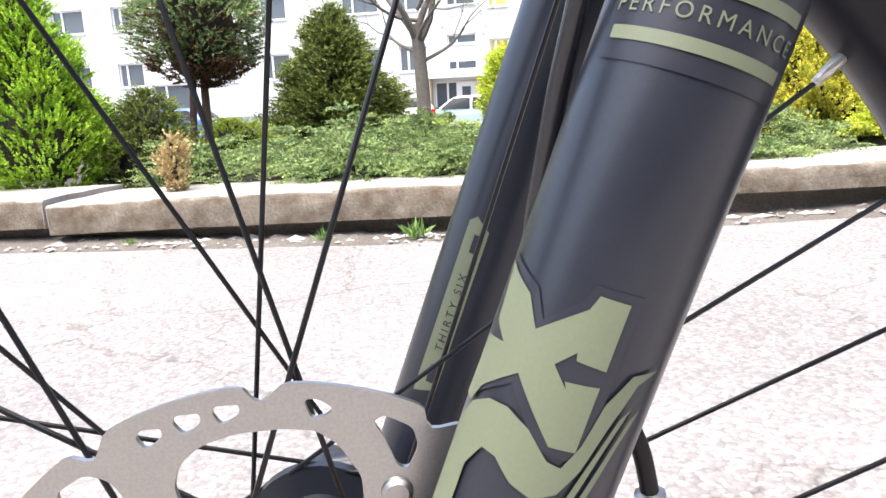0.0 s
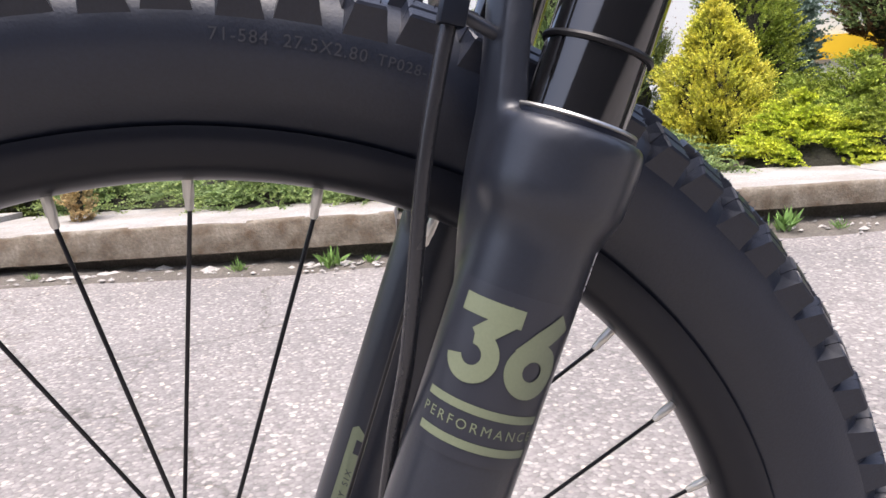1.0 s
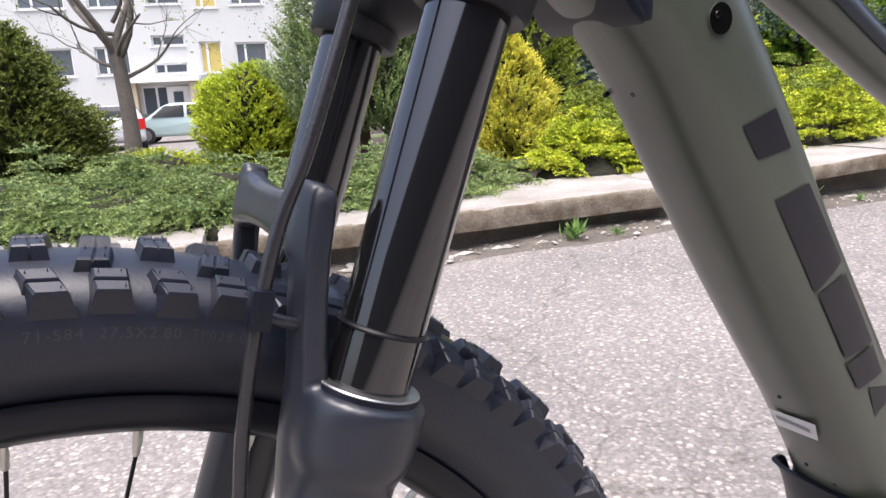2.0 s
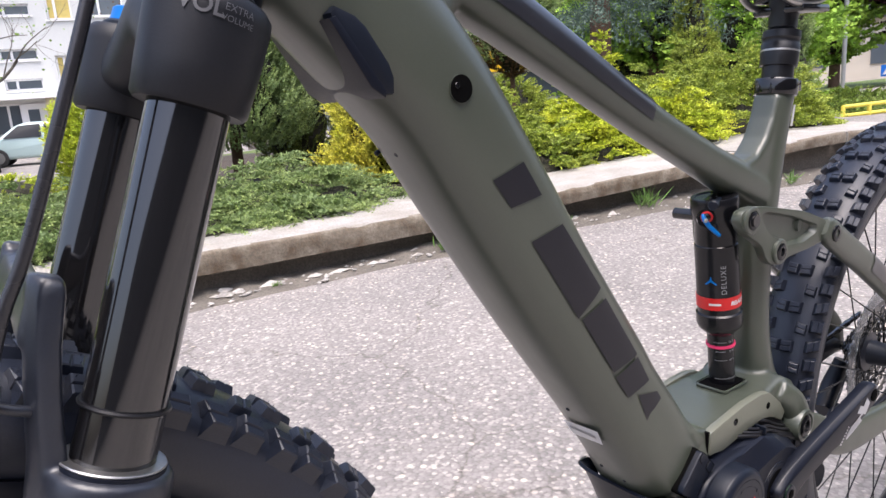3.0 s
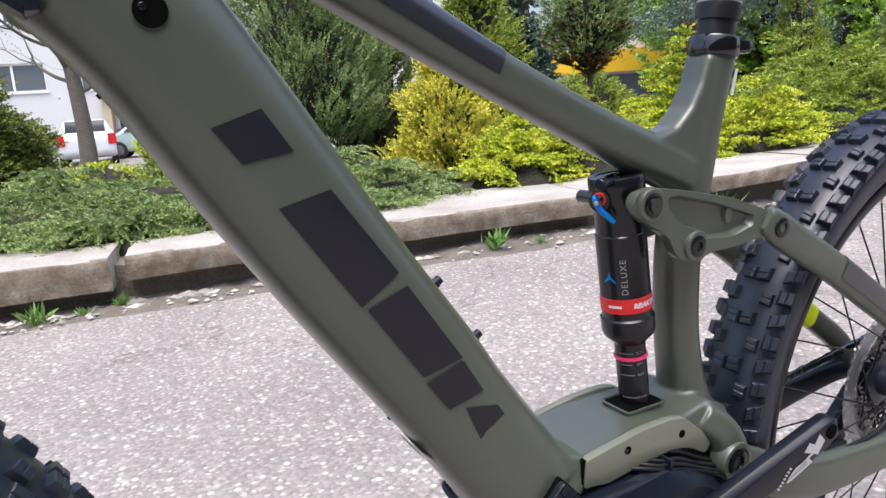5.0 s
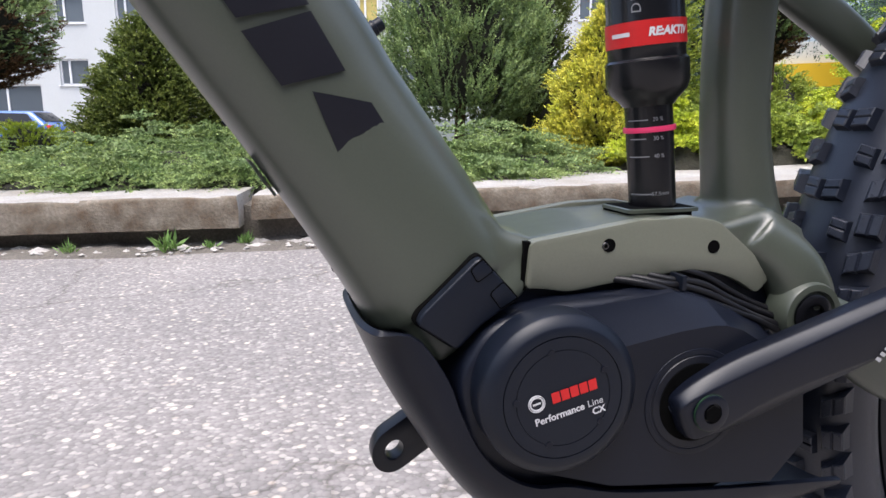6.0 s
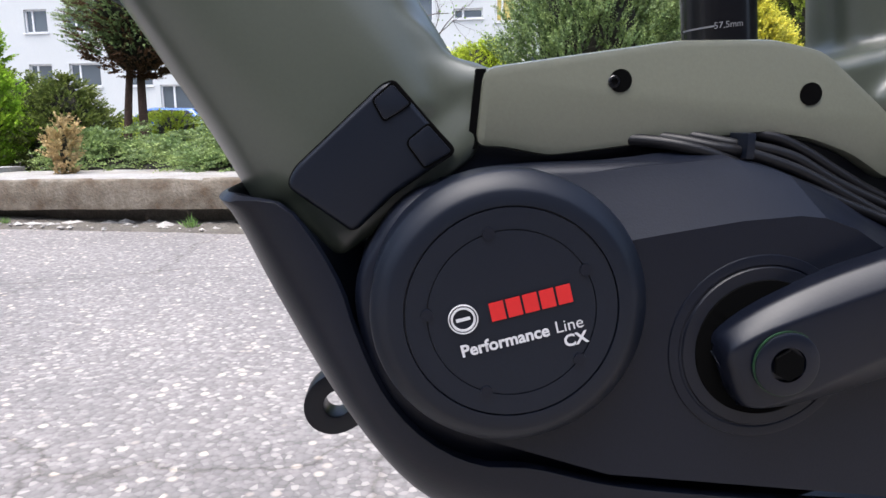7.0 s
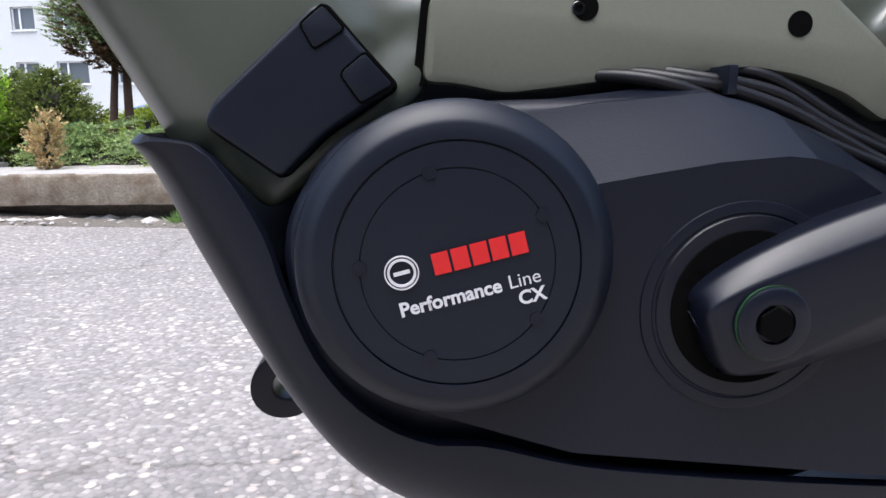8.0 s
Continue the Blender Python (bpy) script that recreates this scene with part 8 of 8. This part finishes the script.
M_CAR_GLASS = material("dark_car_glass", (0.015, 0.017, 0.020), 0.10, spec=0.25, rough_var=0.02)
M_LAMP = material("red_tail_lamp", (0.5, 0.01, 0.01), 0.25, coat=0.5)
M_PLATE = material("plate_white", (0.7, 0.7, 0.68), 0.5)


def car(at, turn, colour, label, length=4.1, z=-0.45):
    th = thing("parked_car", (*at, z), label, "car", "parked cars")
    m = Matrix.Translation((*at, z)) @ Matrix.Rotation(radians(turn), 4, "Z")
    paint = material("car_paint", colour, 0.3, coat=0.8, blotch=0.05, blotch_size=1.0)
    side = [(-length / 2, 0.35), (-length / 2 + 0.05, 0.78), (-length / 2 + 0.75, 0.92), (-length / 2 + 1.35, 1.36), (-length / 2 + 1.7, 1.45), (length / 2 - 0.75, 1.43), (length / 2 - 0.22, 1.0), (length / 2 - 0.02, 0.9), (length / 2, 0.38), (length / 2 - 0.3, 0.24), (-length / 2 + 0.3, 0.24)]
    bm = plate(round_pts(side, 0.14, 5), -0.82, 0.82, 0.13, 4)
    for v in bm.verts:
        if v.co.z > 0.95:
            v.co.y *= 1 - 0.28 * (v.co.z - 0.95) / 0.5
        v.co = m @ v.co
    part("body", bm, paint, th, "painted car body")

    def glass(pts, y0, y1):
        b = plate(round_pts(pts, 0.05, 3), y0, y1)
        for v in b.verts:
            v.co.y *= 1 - 0.28 * max(v.co.z - 0.95, 0) / 0.5
            v.co = m @ v.co
        part("side_window", b, M_CAR_GLASS, th, "dark car window")

    for y in (-1, 1):
        glass([(-length / 2 + 0.95, 0.95), (-length / 2 + 1.42, 1.34), (-length / 2 + 2.1, 1.37), (-length / 2 + 2.1, 0.93)], y * 0.835, y * 0.80)
        glass([(-length / 2 + 2.2, 0.93), (-length / 2 + 2.2, 1.37), (length / 2 - 0.85, 1.34), (length / 2 - 0.5, 0.98)], y * 0.835, y * 0.80)
    part("rear_window", box(-0.25, 0.25, -0.56, 0.56, -0.03, 0.022, 0.01, m=m @ Matrix.Translation((length / 2 - 0.485, 0, 1.215)) @ Matrix.Rotation(radians(39), 4, "Y")), M_CAR_GLASS, th, "dark rear window")
    for y in (-1, 1):
        part("tail_lamp", box(length / 2 - 0.16, length / 2 + 0.015, y * 0.72 - 0.09, y * 0.72 + 0.09, 0.68, 0.95, 0.03, m=m), M_LAMP, th, "red tail lamp")
        for x in (-length / 2 + 0.72, length / 2 - 0.72):
            w = part("wheel", lathe([(-0.1, 0.26), (-0.09, 0.31), (0.09, 0.31), (0.1, 0.26)], m @ Vector((x, y * 0.74, 0.31)), m.to_3x3() @ Vector((0, 1, 0)), 24), M_TYRE, th, "car wheel")
            part("rim", lathe([(0.09, 0.2), (0.106, 0.19), (0.106, 0.02)], m @ Vector((x, y * 0.74, 0.31)), m.to_3x3() @ Vector((0, y, 0)), 20), M_STEEL, w, "silver wheel rim")
    part("number_plate", box(length / 2 - 0.02, length / 2 + 0.012, -0.26, 0.26, 0.62, 0.73, 0, m=m), M_PLATE, th, "plain pale number plate")
    return th


car((1.05, 25.6), -93, (0.62, 0.64, 0.66), "silver white hatchback parked with its tail lamps showing")
car((3.5, 27.5), -14, (0.36, 0.47, 0.46), "pale green-grey parked hatchback")
car((-8.2, 27.0), -14, (0.03, 0.12, 0.40), "blue parked hatchback by the flats")

# railing, signs and lamp post
M_RAIL = material("yellow_railing_paint", (0.82, 0.70, 0.10), 0.45, grain=0.2, grain_size=0.03)
M_GALV = material("galvanised_steel", (0.42, 0.43, 0.44), 0.5, metal=0.7)
M_SIGN = material("sign_blue", (0.0, 0.13, 0.55), 0.4)
rail = thing("railing", (8.8, 2.3, 0.1), "yellow painted tubular railing beside the steps", "railing")
R0, R1 = Vector((8.45, 3.16, -0.16)), Vector((11.4, 1.75, -0.14))
for z in (0.405, 0.505):
    part("rail_bar", tube([R0 + Vector((0, 0, z)), (R0 + R1) / 2 + Vector((0, 0, z + 0.03)), R1 + Vector((0, 0, z + 0.06))], 0.022, 10, 2), M_RAIL, rail, "yellow rail")
for t in (0.0, 0.105, 0.4, 0.7, 1.0):
    p = R0 + (R1 - R0) * t
    part("rail_post", tube([p, p + Vector((0, 0, 0.3)), p + Vector((0, 0, 0.51 + 0.06 * t))], 0.024, 10, 1), M_RAIL, rail, "yellow post")


def sign(at, h, shape, label):
    x, y = at
    th = thing("road_sign", (x, y, 0), label, "road sign")
    face = Vector((-0.93, -0.37, 0))
    sd = Vector((0.37, -0.93, 0))
    part("pole", tube([(x, y, -0.5), (x, y, h / 2), (x, y, h + 0.2)], 0.02, 10, 1), M_GALV, th, "grey pole")
    c = Vector((x, y, h)) + face * 0.05
    if shape == "round":
        part("disc", lathe([(0, 0.155), (0.01, 0.155), (0.012, 0.148)], c, face, 32), M_SIGN, th, "round blue sign")
        arrow = [(-0.05, -0.18), (0.05, -0.18), (0.05, 0.02), (0.14, 0.02), (0, 0.2), (-0.14, 0.02), (-0.05, 0.02)]
        part("symbol", lay(polygon(arrow), lambda u, v: c + face * 0.016 + sd * u * 0.5 + Vector((0, 0, v * 0.5))), M_WHITE, th)
    elif shape == "square":
        for k, (w, mt) in enumerate(((0.30, M_SIGN), (0.0, M_WHITE))):
            pts = [(-0.3, -0.3), (0.3, -0.3), (0.3, 0.3), (-0.3, 0.3)] if not k else [(-0.22, -0.2), (0.22, -0.2), (0, 0.22)]
            part("panel" if not k else "symbol", lay(polygon(pts), lambda u, v: c + face * (0.005 + 0.012 * k) + sd * u * 0.45 + Vector((0, 0, v * 0.45))), mt, th)
    else:
        part("panel", lay(polygon([(-0.30, 0.22), (0, -0.28), (0.30, 0.22)]), lambda u, v: c + face * 0.01 + sd * u + Vector((0, 0, v))), M_FASCIA, th, "yellow triangular sign")
        part("panel", lay(rect(0.3, 0.42), lambda u, v: c + face * 0.01 + sd * u + Vector((0, 0, v - 0.5))), M_WHITE, th, "small white plate")
    return th


sign((18.9, 6.32), 0.60, "round", "round blue sign with a white arrow")
sign((18.9, 6.64), 0.62, "square", "square blue crossing sign")
sign((13.85, 8.0), 0.98, "tri", "yellow warning sign on a grey pole")
lamp = thing("lamp_post", (12.95, 5.1, 0), "tall grey street lamp post", "lamp post")
part("pole", tube([(12.95, 5.1, -0.1), (12.95, 5.1, 3.0), (12.97, 5.1, 7.5)], 0.035, 12, 1), M_GALV, lamp, "tall grey tapered pole")
part("lantern", box(12.6, 13.1, 5.0, 5.2, 7.45, 7.6, 0.03), M_GALV, lamp, "lamp head")

# added unseen wall behind the camera, placed to darken low sky light and reflections
M_BLOCKER = material("blocker_grey", (0.10, 0.10, 0.10), 0.8, grain=0.3, grain_size=0.03, blotch=0.4, blotch_size=0.8)
tagged(part("sky_blocker_wall", box(-16, 18, -7.4, -7.0, -0.1, 5.2), M_BLOCKER), "added unseen grey wall that blocks low sky light", "wall", kind="structure")
stand = thing("bike_stand", (1.36, -0.10, 0), "thin black steel display stand rod beside the rear tyre", "bike stand")
part("rod", tube([(1.46, -0.10, 0.355), (1.43, -0.10, 0.29), (1.395, -0.10, 0.216), (1.30, -0.10, 0.012)], 0.006, 10), M_MATTE, stand, "slanting black rod")
part("foot", tube([(1.30, -0.20, 0.014), (1.30, -0.10, 0.014), (1.30, 0.0, 0.014)], 0.006, 10, 2), M_MATTE, stand, "black foot bar")
